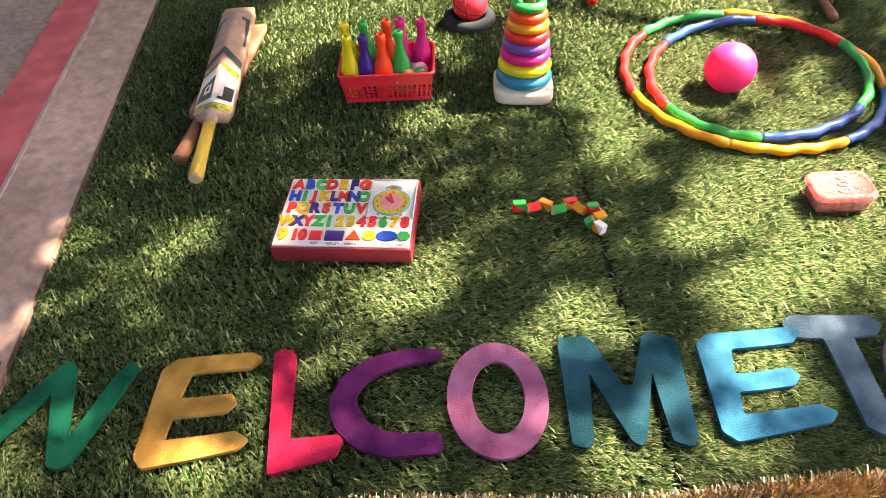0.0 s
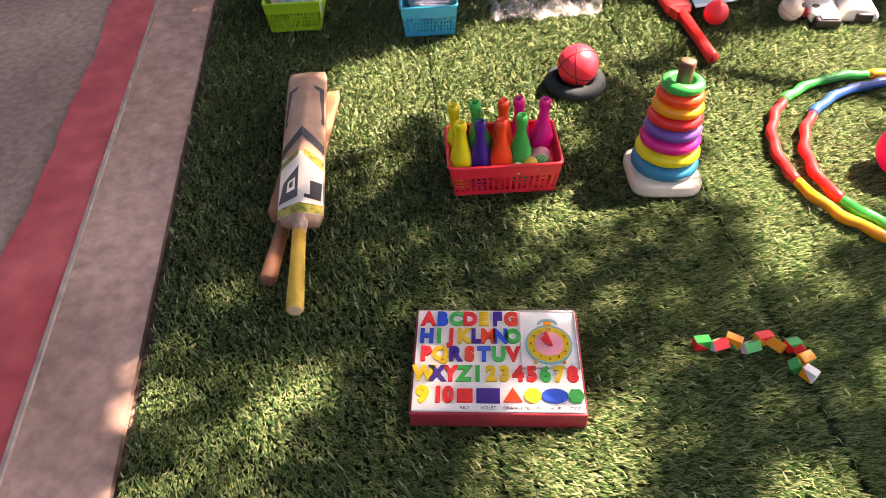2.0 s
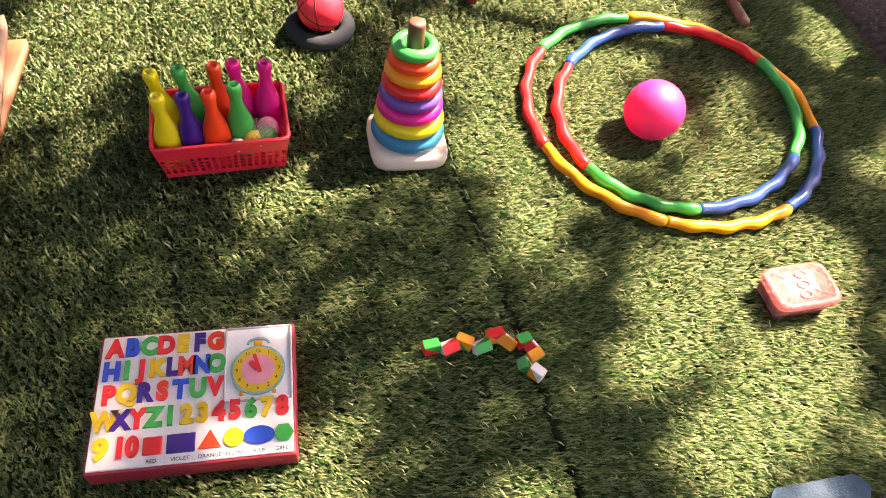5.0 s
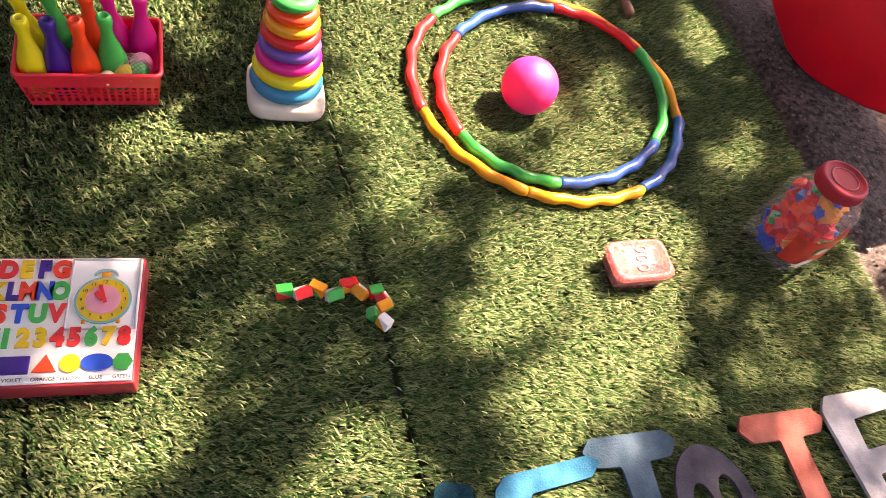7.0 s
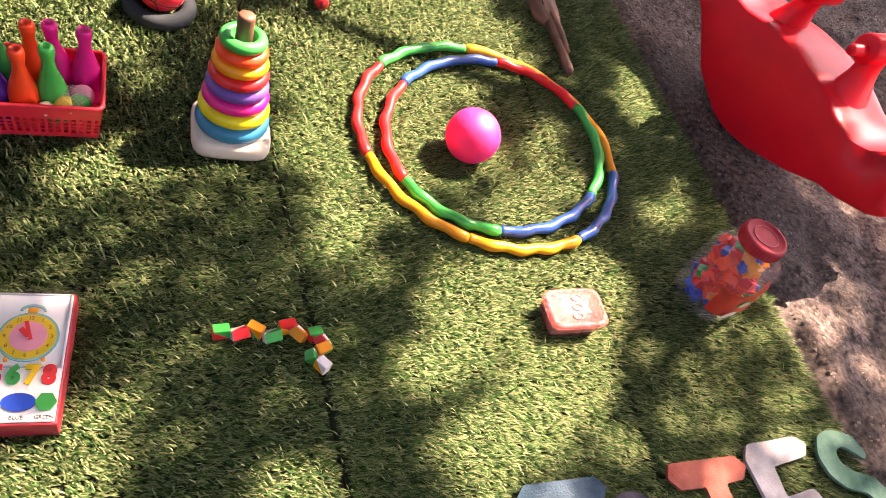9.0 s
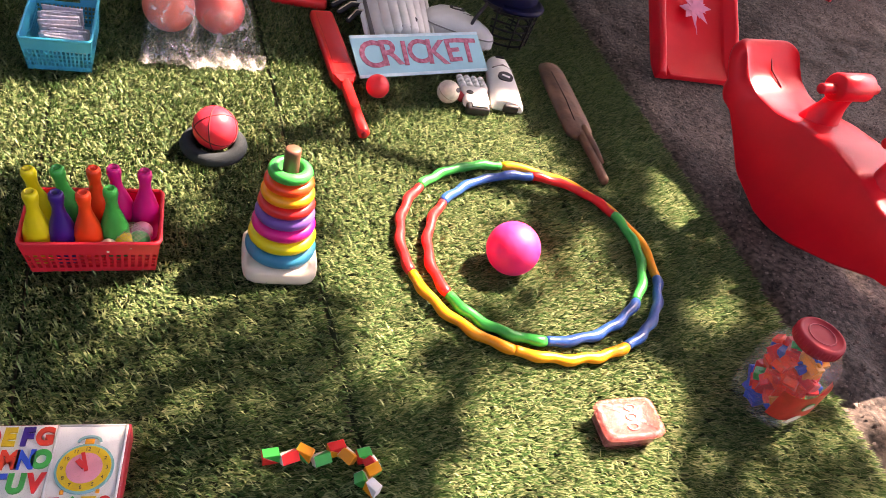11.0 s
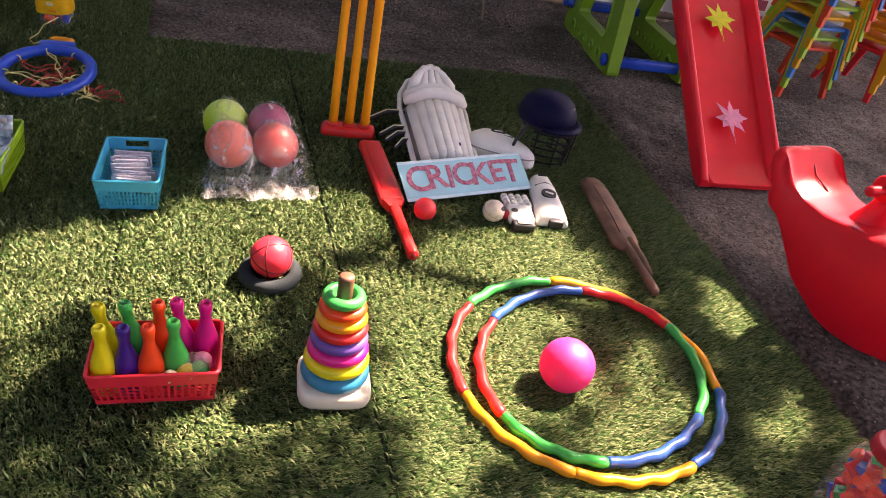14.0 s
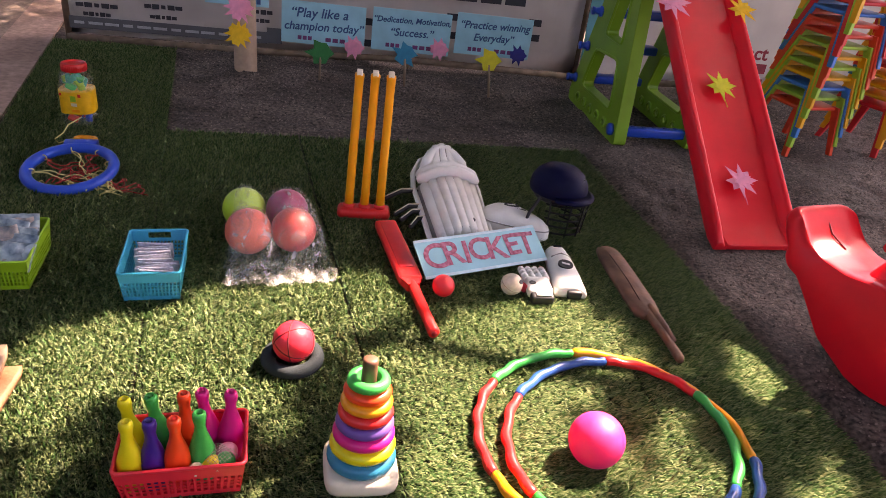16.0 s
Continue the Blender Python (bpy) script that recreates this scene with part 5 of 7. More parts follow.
def balls_bag():
    spots = ((-0.752, 2.424, 0.076, 0.076, LIME2, "lime green"), (-0.676, 2.262, 0.078, 0.078, PEACH, "orange-pink"), (-0.608, 2.466, 0.075, 0.075, WINE, "wine red"), (-0.538, 2.322, 0.077, 0.077, SCARLET, "scarlet"))
    for x, y, z, r, m, c in spots:
        ball("play_ball", x, y, r, m, "%s plastic ball inside the clear bag" % c, z)
    place = pose(-0.590, 2.305, 0, 0, 0, 20)
    bag = thing("plastic_bag", place, "crinkled clear plastic bag holding four balls", "bag")
    inv = place.inverted()
    loc = [(inv @ Vector((x, y, z)), r) for x, y, z, r, m, c in spots]
    bm = bmesh.new()
    n = 80
    rows = []
    for j in range(n + 1):
        row = []
        for i in range(n + 1):
            u, v = -1 + 2 * i / n, -1 + 2 * j / n
            x = u * (0.168 - 0.012 * v + 0.012 * noise.noise((v * 4, 1, 2 + (u > 0)))) + 0.012 * noise.noise((v * 3, 1, 2))
            y = v * 0.240 + 0.035 * u * u * (-1 if v > 0 else 0.4) - 0.012 + 0.010 * noise.noise((u * 5, 3, v > 0))
            z = 0.010
            for p, r in loc:
                d = math.hypot(x - p.x, y - p.y)
                if d < r * 0.86:
                    z = max(z, p.z + math.sqrt(r * r - d * d) + 0.004)
                else:
                    z = max(z, (p.z + r * 0.50) * max(0, 1 - (d - r * 0.86) / 0.105) ** 1.2)
            edge = max(abs(u), abs(v))
            z *= 1 if edge < 0.88 else max(0.0, (1 - edge) / 0.12)
            flap = max(0.0, min(1.0, (-0.35 - v) / 0.25))
            z += 0.006 * abs(noise.noise((x * 30, y * 30, 5))) + (0.010 + 0.034 * flap) * abs(noise.noise((x * 15 + y * 6, y * 10, 8))) + 0.012 * flap * abs(noise.noise((x * 40, y * 34, 3))) + 0.004
            row.append(bm.verts.new((x, y, z)))
        rows.append(row)
    for a, b in zip(rows, rows[1:]):
        for i in range(n):
            bm.faces.new((a[i], a[i + 1], b[i + 1], b[i]))
    stuff_film = crinkled_film()
    part("film", bm, stuff_film, bag).visible_shadow = False
    # crumpled under-layer of the open end
    bm = bmesh.new()
    rows = []
    for j in range(25):
        rows.append([bm.verts.new((-0.155 + 0.31 * i / 40, -0.240 + 0.12 * j / 24 + 0.01 * noise.noise((i * 0.3, 2, j * 0.1)), 0.006 + 0.030 * abs(noise.noise((i * 0.36, j * 0.30, 11)))))
                     for i in range(41)])
    for a, b in zip(rows, rows[1:]):
        for i in range(40):
            bm.faces.new((a[i], a[i + 1], b[i + 1], b[i]))
    part("open_end", bm, stuff_film, bag).visible_shadow = False


LIME2 = plastic("ball_lime", (0.42, 0.62, 0.04), 0.45)
PEACH = plastic("ball_peach", (0.80, 0.16, 0.10), 0.45)
WINE = plastic("ball_wine", (0.42, 0.05, 0.12), 0.45)
SCARLET = plastic("ball_scarlet", (0.62, 0.07, 0.06), 0.45)
balls_bag()


# ---- netball ring and yellow jar ----
def eased(pts, turns=2):
    """Cuts the corners of a line of points, so that cord lies in soft curves."""
    pts = [Vector(p) for p in pts]
    for _ in range(turns):
        out = [pts[0]]
        for a, b in zip(pts, pts[1:]):
            out += [a.lerp(b, 0.25), a.lerp(b, 0.75)]
        pts = out + [pts[-1]]
    return pts


def net_ring():
    g = thing("net_ring", pose(-1.535, 2.625, 0.030, 9, -2, 16), "blue plastic goal ring with tangled string net", "goal ring")
    R = 0.158
    part("ring", tubed([(R * math.cos(2 * math.pi * i / 56), R * math.sin(2 * math.pi * i / 56), 0) for i in range(56)], 0.0215, 14, True), BLUE, g)
    part("bracket", box(bmesh.new(), 0.0, R + 0.018, 0.005, 0.13, 0.045, 0.032, 0.006), BLUE, g)
    for k in range(8):
        a = 2 * math.pi * k / 8 + 0.2
        part("eyelet", tubed([(0.136 * math.cos(a) + 0.011 * math.cos(t) * math.cos(a), 0.136 * math.sin(a) + 0.011 * math.cos(t) * math.sin(a), 0.004 + 0.011 * math.sin(t)) for t in [2 * math.pi * i / 12 for i in range(12)]], 0.0025, 6, True), STRING_Y, g)
    rng = random.Random(9)
    for k in range(13):
        a = 2 * math.pi * (k % 8) / 8 + 0.2
        pts = [Vector((0.136 * math.cos(a), 0.136 * math.sin(a), 0.0))]
        tx, ty = (0.05, -0.03) if k % 2 else (0.14, -0.10)
        for j in range(1, 9):
            t = j / 8
            pts.append(Vector((pts[0].x * (1 - t) + (tx + rng.uniform(-0.09, 0.09)) * t + rng.uniform(-0.02, 0.02), pts[0].y * (1 - t) + (ty + rng.uniform(-0.09, 0.09)) * t + rng.uniform(-0.02, 0.02), -0.010 + 0.012 * rng.random())))
        part("string", tubed(eased(pts), 0.0024, 5), STRING_R if k % 2 else STRING_Y, g)
    for k in range(7):
        x, y = 0.16, -0.10
        pts = []
        for j in range(12):
            pts.append((x, y, -0.014 + 0.01 * rng.random()))
            x += rng.uniform(-0.035, 0.04)
            y += rng.uniform(-0.035, 0.035)
        part("string", tubed(eased(pts), 0.0024, 5), STRING_R if k % 3 else STRING_Y, g)


net_ring()

yh = thing("rope_handle", pose(-1.665, 2.95, 0.012, 0, 0, 10), "amber skipping-rope handle with pale cord", "handle")
part("loop", tubed([(0.042 * math.cos(t), 0.020 * math.sin(t), 0.008) for t in [2 * math.pi * i / 20 for i in range(20)]], 0.010, 8, True), AMBER, yh)
part("cord", tubed([(-0.04, 0, 0.01), (-0.09, -0.06, 0.004), (-0.07, -0.13, 0.05), (-0.10, 0.02, 0.02), (-0.12, 0.12, 0.02), (-0.08, 0.18, 0.04)], 0.0028, 6), STRING_Y, yh)

yj = jar(pose(-1.830, 3.190, 0.0, 0, 0, 18), 0.072, 0.276, plastic("lid_scarlet", (0.62, 0.015, 0.015)), "clear jar with a yellow label and scarlet lid", "toy_jar", 0.68)
lb = bmesh.new()
lathe(lb, [(0.0728, 0.056), (0.0730, 0.058), (0.0730, 0.156), (0.0728, 0.158)], 40, None, 3.2)
part("label", lb, YELLABEL, yj, "yellow wrapped label")
for x_, z_, w_, h_, m_ in ((0.004, 0.135, 0.048, 0.026, LIME), (-0.03, 0.152, 0.03, 0.012, RED), (0.0, 0.108, 0.06, 0.014, CREAM), (0.005, 0.080, 0.07, 0.012, AMBER), (0.045, 0.152, 0.014, 0.014, RED)):
    part("label_mark", box(bmesh.new(), x_, -0.0738, z_ - 0.006, w_, 0.001, h_), m_, yj, "", False, pose(0, 0, 0, 0, 0, -14))
rng = random.Random(3)
for i in range(16):
    a = rng.uniform(0, 6.28)
    part("toy_piece", box(bmesh.new(), 0, 0, 0, 0.045, 0.03, 0.022, 0.005, None, 1), (GREEN, LIME, plastic("sea_green", (0.01, 0.30, 0.16)))[i % 3] if i > 3 else (BLUE, ORANGE)[i % 2], yj, "", True,
         pose(0.034 * math.cos(a), 0.034 * math.sin(a), 0.02 + (0.0 if i <= 3 else 0.150 + 0.045 * rng.random()), rng.uniform(0, 360), rng.uniform(0, 360), 0))


# ---- wicket ----
wk = thing("wicket_set", pose(-0.366, 2.664, 0, 0, 0, 12), "orange-yellow plastic stumps on a red base", "stumps")
part("base", box(bmesh.new(), 0, 0, 0.016, 0.205, 0.075, 0.042, 0.018, None, 4), RED, wk, "red rounded base")
for k in (-1, 0, 1):
    st = part("stump", lathed([(0.018, 0.03), (0.0165, 0.10), (0.0155, 0.50), (0.0165, 0.540), (0.0175, 0.548), (0.0165, 0.556), (0.010, 0.558)], 18), STUMP, wk, "", True, pose(0.060 * k, 0, 0, 0, 1.6 - 0.4 * k, 0))
    for a in (0, 180):
        part("bail_lip", box(bmesh.new(), 0.0, 0.0125, 0.560, 0.022, 0.008, 0.018, 0.004), CREAM, st, "", True, pose(0, 0, 0, 0, 0, a))
    part("collar", lathed([(0.021, 0.030), (0.024, 0.034), (0.024, 0.044), (0.019, 0.050)], 18), RED, wk, "", True, pose(0.060 * k, 0, 0))


# ---- leg pad ----
def leg_pad():
    p = thing("leg_pad", pose(0.045, 2.49, 0.012, 4.5, 0, 16.5), "white ribbed batting leg pad lying on its back", "leg pad")
    n = 7

    def dome(t):
        return 0.060 * math.cos(t * 1.25)
    for k in range(n):
        u = -1 + 2 * (k + 0.5) / n
        wy = 0.104
        pts = [(u * (wy * (0.86 + 0.2 * y / 0.44)), y, 0.012 + dome(u)) for y in (0.0, 0.02, 0.13, 0.27, 0.385)]
        part("rib", tubed(pts, [0.018, 0.0225, 0.0230, 0.0235, 0.0235], 12), PADWHITE, p)
        if k < n - 1:
            v = -1 + 2 * (k + 1) / n
            part("piping", tubed([(v * wy * (0.86 + 0.2 * y / 0.44), y, 0.0265 + dome(v)) for y in (0.01, 0.2, 0.385)], 0.0026, 6), PADEDGE, p)
    for j in range(2):
        y = 0.405 + 0.038 * j
        bm = tubed([(0.125 * u, y, 0.036 + dome(u) * 1.15) for u in [-1 + 2 * i / 14 for i in range(15)]], [0.012] + [0.023] * 13 + [0.012], 12)
        part("knee_roll", bm, PADWHITE, p)
    for k in range(n):
        u = -1 + 2 * (k + 0.5) / n
        top = 0.625 - 0.115 * u * u
        pts = [(u * 0.112 * (1 - 0.25 * t), 0.470 + (top - 0.470) * t, 0.014 + dome(u) * (1 - 0.15 * t) + 0.05 * t * t) for t in (0, 0.3, 0.6, 0.9, 1.0)]
        part("rib", tubed(pts, [0.0240, 0.0240, 0.0225, 0.0205, 0.017], 12), PADWHITE, p)
        if k < n - 1:
            v = -1 + 2 * (k + 1) / n
            tv = 0.615 - 0.115 * v * v
            part("piping", tubed([(v * 0.112 * (1 - 0.2 * t), 0.475 + (tv - 0.475) * t, 0.030 + dome(v) * (1 - 0.15 * t) + 0.05 * t * t) for t in (0, 0.3, 0.6, 0.95)], 0.0026, 6), PADEDGE, p)
    cap = []
    for k in range(17):
        u = -0.98 + 1.96 * k / 16
        cap.append((u * 0.112 * 0.80, 0.606 - 0.115 * u * u, 0.016 + dome(u) * 0.88 + 0.036))
    part("top_roll", tubed(cap, [0.010] + [0.0225] * 15 + [0.010], 12), PADWHITE, p)
    edge = [(-0.118, 0.0, 0.012), (-0.128, 0.30, 0.014), (-0.135, 0.42, 0.016), (-0.125, 0.53, 0.025), (-0.090, 0.60, 0.050), (0, 0.638, 0.075), (0.090, 0.60, 0.050), (0.125, 0.53, 0.025), (0.135, 0.42, 0.016), (0.128, 0.30, 0.014), (0.118, 0.0, 0.012)]
    part("binding", tubed(edge, 0.011, 8), PADWHITE, p)
    back = prism([(x * 0.97, y * 0.8) for x, y, z in edge], 0.0, 0.014)
    part("backing", back, PADEDGE, p)
    part("emblem", prism(arc(0.02, 0.065, 0.026, 0.019, 0, 340, 17), 0.083, 0.0875), BLACK, p, "", False)
    part("emblem_bar", prism(bar(0.006, 0.061, 0.032, 0.069, 0.007), 0.0875, 0.089), WHITE, p, "", False)
    part("maker_mark", box(bmesh.new(), 0.070, 0.445, 0.083, 0.03, 0.012, 0.004), BLACK, p, "", False, pose(0, 0, 0, 0, 0, 0))
    for y, l in ((0.40, 0.14), (0.28, 0.11), (0.24, 0.09), (0.19, 0.06)):
        st = part("strap", tubed([(-0.12, y, 0.012), (-0.12 - l * 0.5, y - 0.02, 0.022), (-0.12 - l, y - 0.055, 0.004)], 0.009, 8), BLACK, p, "black strap")
        part("stripe", tubed([(-0.12, y + 0.002, 0.021), (-0.12 - l * 0.5, y - 0.018, 0.031), (-0.12 - l, y - 0.053, 0.013)], 0.0028, 6), CREAM, st)


leg_pad()


def thigh_guard():
    g = thing("thigh_guard", pose(0.215, 2.735, 0.0, -4, 4, 4), "white padded thigh guard with a dark emblem", "thigh guard")
    bm = bmesh.new()
    outline = [(-0.135, -0.02), (-0.13, 0.05), (-0.09, 0.105), (-0.02, 0.12), (0.05, 0.085), (0.11, 0.01), (0.145, -0.05), (0.12, -0.085), (0.04, -0.085), (-0.06, -0.075), (-0.115, -0.06)]
    outline = softened(softened(outline, 0.03, 3), 0.004, 1)
    rings = []
    for s, z in ((0.96, 0.0), (1.0, 0.012), (0.99, 0.035), (0.93, 0.055), (0.78, 0.070), (0.5, 0.080), (0.2, 0.084)):
        rings.append([bm.verts.new((x * s, y * s, z)) for x, y in outline])
    m = len(outline)
    for a, b in zip(rings, rings[1:]):
        for i in range(m):
            bm.faces.new((a[i], a[(i + 1) % m], b[(i + 1) % m], b[i]))
    bm.faces.new(rings[-1])
    bm.faces.new(list(reversed(rings[0])))
    part("padding", bm, PADWHITE, g)
    part("emblem", prism(arc(-0.015, 0.045, 0.030, 0.020, 0, 345, 23), 0.074, 0.0835), BLACK, g, "", False)
    part("emblem_bar", prism(bar(-0.032, 0.042, 0.0, 0.050, 0.007), 0.0835, 0.085), WHITE, g, "", False)
    part("emblem_tail", prism(bar(0.005, 0.012, 0.04, 0.016, 0.004), 0.076, 0.084), BLACK, g, "", False)
    part("seam", tubed([(x * 0.985, y * 0.985, 0.042) for x, y in outline], 0.0025, 6, True), PADEDGE, g)


thigh_guard()


def helmet():
    h = thing("cricket_helmet", pose(0.372, 2.815, 0.0, 0, 0, 66) @ Matrix.Diagonal((0.95, 0.95, 1.06, 1)), "navy blue cricket helmet with dark wire face guard", "helmet")
    prof = [(0.110, 0.142), (0.116, 0.150), (0.118, 0.168), (0.113, 0.192), (0.097, 0.219), (0.070, 0.240), (0.036, 0.251), (0.0001, 0.254)]
    part("shell", lathed(prof, 36, Matrix.Diagonal((0.90, 1.04, 1, 1))), NAVY, h)
    bm = bmesh.new()
    rim = []
    for i in range(25):
        a = radians(-165 + 150 * i / 24)
        r0, r1 = 0.113, 0.113 + 0.030 * math.sin(math.pi * i / 24) ** 0.6
        rim.append([bm.verts.new((0.98 * r * math.cos(a), 1.08 * r * math.sin(a), z)) for r, z in ((r0, 0.162), (r1, 0.148), (r1, 0.142), (r0, 0.152))])
    for a, b in zip(rim, rim[1:]):
        for k in range(4):
            bm.faces.new((a[k], a[(k + 1) % 4], b[(k + 1) % 4], b[k]))
    part("peak", bm, NAVY, h)
    part("lining", lathed([(0.110, 0.146), (0.104, 0.128), (0.09, 0.120)], 30, Matrix.Diagonal((0.9, 0.95, 1, 1))), BLACK, h)
    part("badge", tubed([(0.010 * math.cos(t), -0.100 - 0.004 * math.sin(t), 0.212 + 0.010 * math.sin(t)) for t in [2 * math.pi * i / 16 for i in range(16)]], 0.0028, 6, True), surf("badge", (0.25, 0.25, 0.28), 0.4, metal=0.6), h)
    for k in range(5):
        z = 0.128 - 0.029 * k
        s = 1 - 0.05 * k
        part("grille_bar", tubed([(0.112 * s * math.cos(radians(a)), (0.135 + 0.004 * k) * s * math.sin(radians(a)), z if k else 0.13) for a in range(-180, 1, 12)], 0.0036, 6), WIRE, h)
    for a in (-172, -135, -105, -75, -45, -8):
        part("grille_upright", tubed([(0.114 * math.cos(radians(a)), 0.140 * math.sin(radians(a)), 0.146), (0.098 * math.cos(radians(a)), 0.124 * math.sin(radians(a)), 0.002)], 0.0036, 6), WIRE, h)
    part("strap", tubed([(-0.11, 0.03, 0.145), (-0.15, 0.05, 0.09), (-0.19, 0.06, 0.012)], 0.007, 6), BLACK, h)


helmet()


# ---- name card ----
cd = thing("sport_card", pose(-0.055, 2.222, 0.020, 31, 0, 33.0) @ Matrix.Diagonal((1.03, 1.04, 1, 1)), "pale blue paper card hand-lettered CRICKET leaning on the pad", "card")
part("card", box(bmesh.new(), 0.236, 0.072, 0, 0.472, 0.144, 0.004, 0.001), PAPERBLUE, cd, "", False)
part("tape_edge", boxes((0.236, 0.139, 0.0025, 0.47, 0.010, 0.001), (0.236, 0.005, 0.0025, 0.47, 0.010, 0.001)), surf("card_edge", (0.55, 0.74, 0.80), 0.5), cd, "", False)
for i, (ch, x, size, turn) in enumerate((("C", 0.060, 0.128, 4), ("R", 0.124, 0.122, 2), ("I", 0.176, 0.118, -3), ("C", 0.226, 0.116, 3), ("K", 0.292, 0.120, -4), ("E", 0.356, 0.114, 2), ("T", 0.414, 0.122, -3))):
    word("letter", ch, size, 0.0012, BRUSHPINK, cd, pose(x, 0.072 + 0.004 * (i % 2), 0.0032, 0, 0, turn), 0.0022)

# ---- balls and gloves by the card ----
ball("small_ball", 0.007, 2.180, 0.037, plastic("ball_red", (0.72, 0.03, 0.04), 0.45), "small red plastic ball on the grass")
wb = ball("white_ball", 0.228, 2.256, 0.037, surf("worn_white", (0.62, 0.55, 0.45), 0.6, vary=0.2, size=50), "worn cream cricket ball with a dark stamp")
part("seam", tubed([(0.0372 * math.cos(t), 0.0372 * math.sin(t), 0) for t in [2 * math.pi * i / 32 for i in range(32)]], 0.0014, 6, True), surf("seam", (0.40, 0.33, 0.26), 0.8), wb)
part("stamp", prism(arc(0, 0, 0.013, 0.008, 0, 330, 11), 0.0345, 0.0375), INK, wb, "", False, pose(0, 0, 0, 32, 10, 20))


def glove(at, label):
    g = thing("batting_glove", at, label, "glove")
    bm = box(bmesh.new(), 0, 0, 0.022, 0.088, 0.09, 0.036, 0.014, None, 3)
    part("back_of_glove", bm, PADWHITE, g)
    for k in range(4):
        for j in range(3):
            part("finger_roll", tubed([(-0.036 + 0.024 * k, 0.035 + 0.026 * j, 0.030 - 0.004 * j), (-0.036 + 0.0245 * k, 0.062 + 0.026 * j, 0.027 - 0.005 * j)], [0.0125, 0.0115], 10), PADWHITE, g)
        part("fingertip", tubed([(-0.036 + 0.0245 * k, 0.112, 0.018), (-0.036 + 0.0245 * k, 0.126, 0.014)], [0.0115, 0.006], 10), RED if k in (0, 3) else surf("glove_maroon", (0.25, 0.02, 0.03), 0.7), g)
    part("thumb", tubed([(-0.045, -0.015, 0.022), (-0.066, 0.025, 0.022), (-0.068, 0.055, 0.018)], [0.014, 0.015, 0.009], 10), surf("glove_red", (0.40, 0.02, 0.03), 0.7), g)
    part("cuff", box(bmesh.new(), 0, -0.060, 0.020, 0.078, 0.036, 0.034, 0.010, None, 3), BLACK, g, "black wrist cuff")
    part("cuff_patch", box(bmesh.new(), 0.004, -0.060, 0.039, 0.052, 0.022, 0.004, 0.001), WHITE, g)
    part("emblem", prism(arc(-0.022, 0.0, 0.012, 0.010, 0, 330, 11), 0.0395, 0.042), BLACK, g, "", False)
    return g


glove(pose(0.318, 2.285, 0.0, 4, 0, 14), "white batting glove with red trim and black cuff")


def forearm_guard():
    g = thing("forearm_guard", pose(0.405, 2.425, 0.0, 0, 0, 10), "white padded forearm guard with dark emblem", "arm guard")
    bm = bmesh.new()
    rings = []
    for y, w, h in ((-0.150, 0.050, 0.030), (-0.145, 0.056, 0.044), (-0.06, 0.054, 0.054), (0.06, 0.046, 0.054), (0.135, 0.038, 0.044), (0.150, 0.034, 0.032), (0.154, 0.028, 0.02)):
        rings.append([bm.verts.new((w * math.cos(a), y, 0.004 + h * max(0, math.sin(a)) ** 0.7)) for a in [math.pi * i / 14 for i in range(15)]])
    for a, b in zip(rings, rings[1:]):
        for i in range(14):
            bm.faces.new((a[i], b[i], b[i + 1], a[i + 1]))
        bm.faces.new((a[14], b[14], b[0], a[0]))
    bm.faces.new(rings[0])
    bm.faces.new(list(reversed(rings[-1])))
    part("shell", bm, PADWHITE, g)
    part("emblem", prism(arc(0.0, -0.02, 0.026, 0.030, 0, 345, 23), 0.054, 0.0605), BLACK, g, "", False)
    part("emblem_bar", prism(bar(-0.012, -0.014, 0.014, -0.026, 0.010), 0.0605, 0.062), WHITE, g, "", False)
    part("ridge", tubed([(-0.036, 0.05, 0.046), (0, 0.055, 0.060), (0.036, 0.05, 0.046)], 0.003, 6), PADEDGE, g)
    part("maker_mark", box(bmesh.new(), 0.0, 0.122, 0.052, 0.03, 0.008, 0.004), BLACK, g, "", False)
    part("strap", box(bmesh.new(), 0.01, -0.152, 0.018, 0.05, 0.022, 0.03, 0.006), BLACK, g, "black strap end")


forearm_guard()


# ---- red toy bat and old wooden bat ----
def toy_bat():
    b = thing("toy_bat", pose(0.012, 1.930, 0.0, 0, 0, 23.0), "red hollow plastic toy bat", "toy bat")
    bm = box(bmesh.new(), 0, 0.50, 0.020, 0.084, 0.42, 0.036, 0.015, None, 4)
    part("blade", bm, RED, b)
    part("face_panel", box(bmesh.new(), 0, 0.52, 0.0385, 0.052, 0.33, 0.003, 0.001), plastic("deep_red", (0.55, 0.012, 0.018), 0.4), b)
    part("shoulder", prism([(-0.038, 0.31), (0.038, 0.31), (0.020, 0.255), (-0.020, 0.255)], 0.004, 0.034), RED, b, "", False)
    part("handle", tubed([(0, 0.0, 0.018), (0, 0.006, 0.018), (0, 0.05, 0.018), (0, 0.27, 0.018)], [0.014, 0.0185, 0.017, 0.0185], 14), RED, b)
    part("plug", lathed([(0.009, 0), (0.009, 0.003)], 12, pose(0, 0.001, 0.018, 90)), plastic("plug_red", (0.30, 0.01, 0.02)), b)


toy_bat()


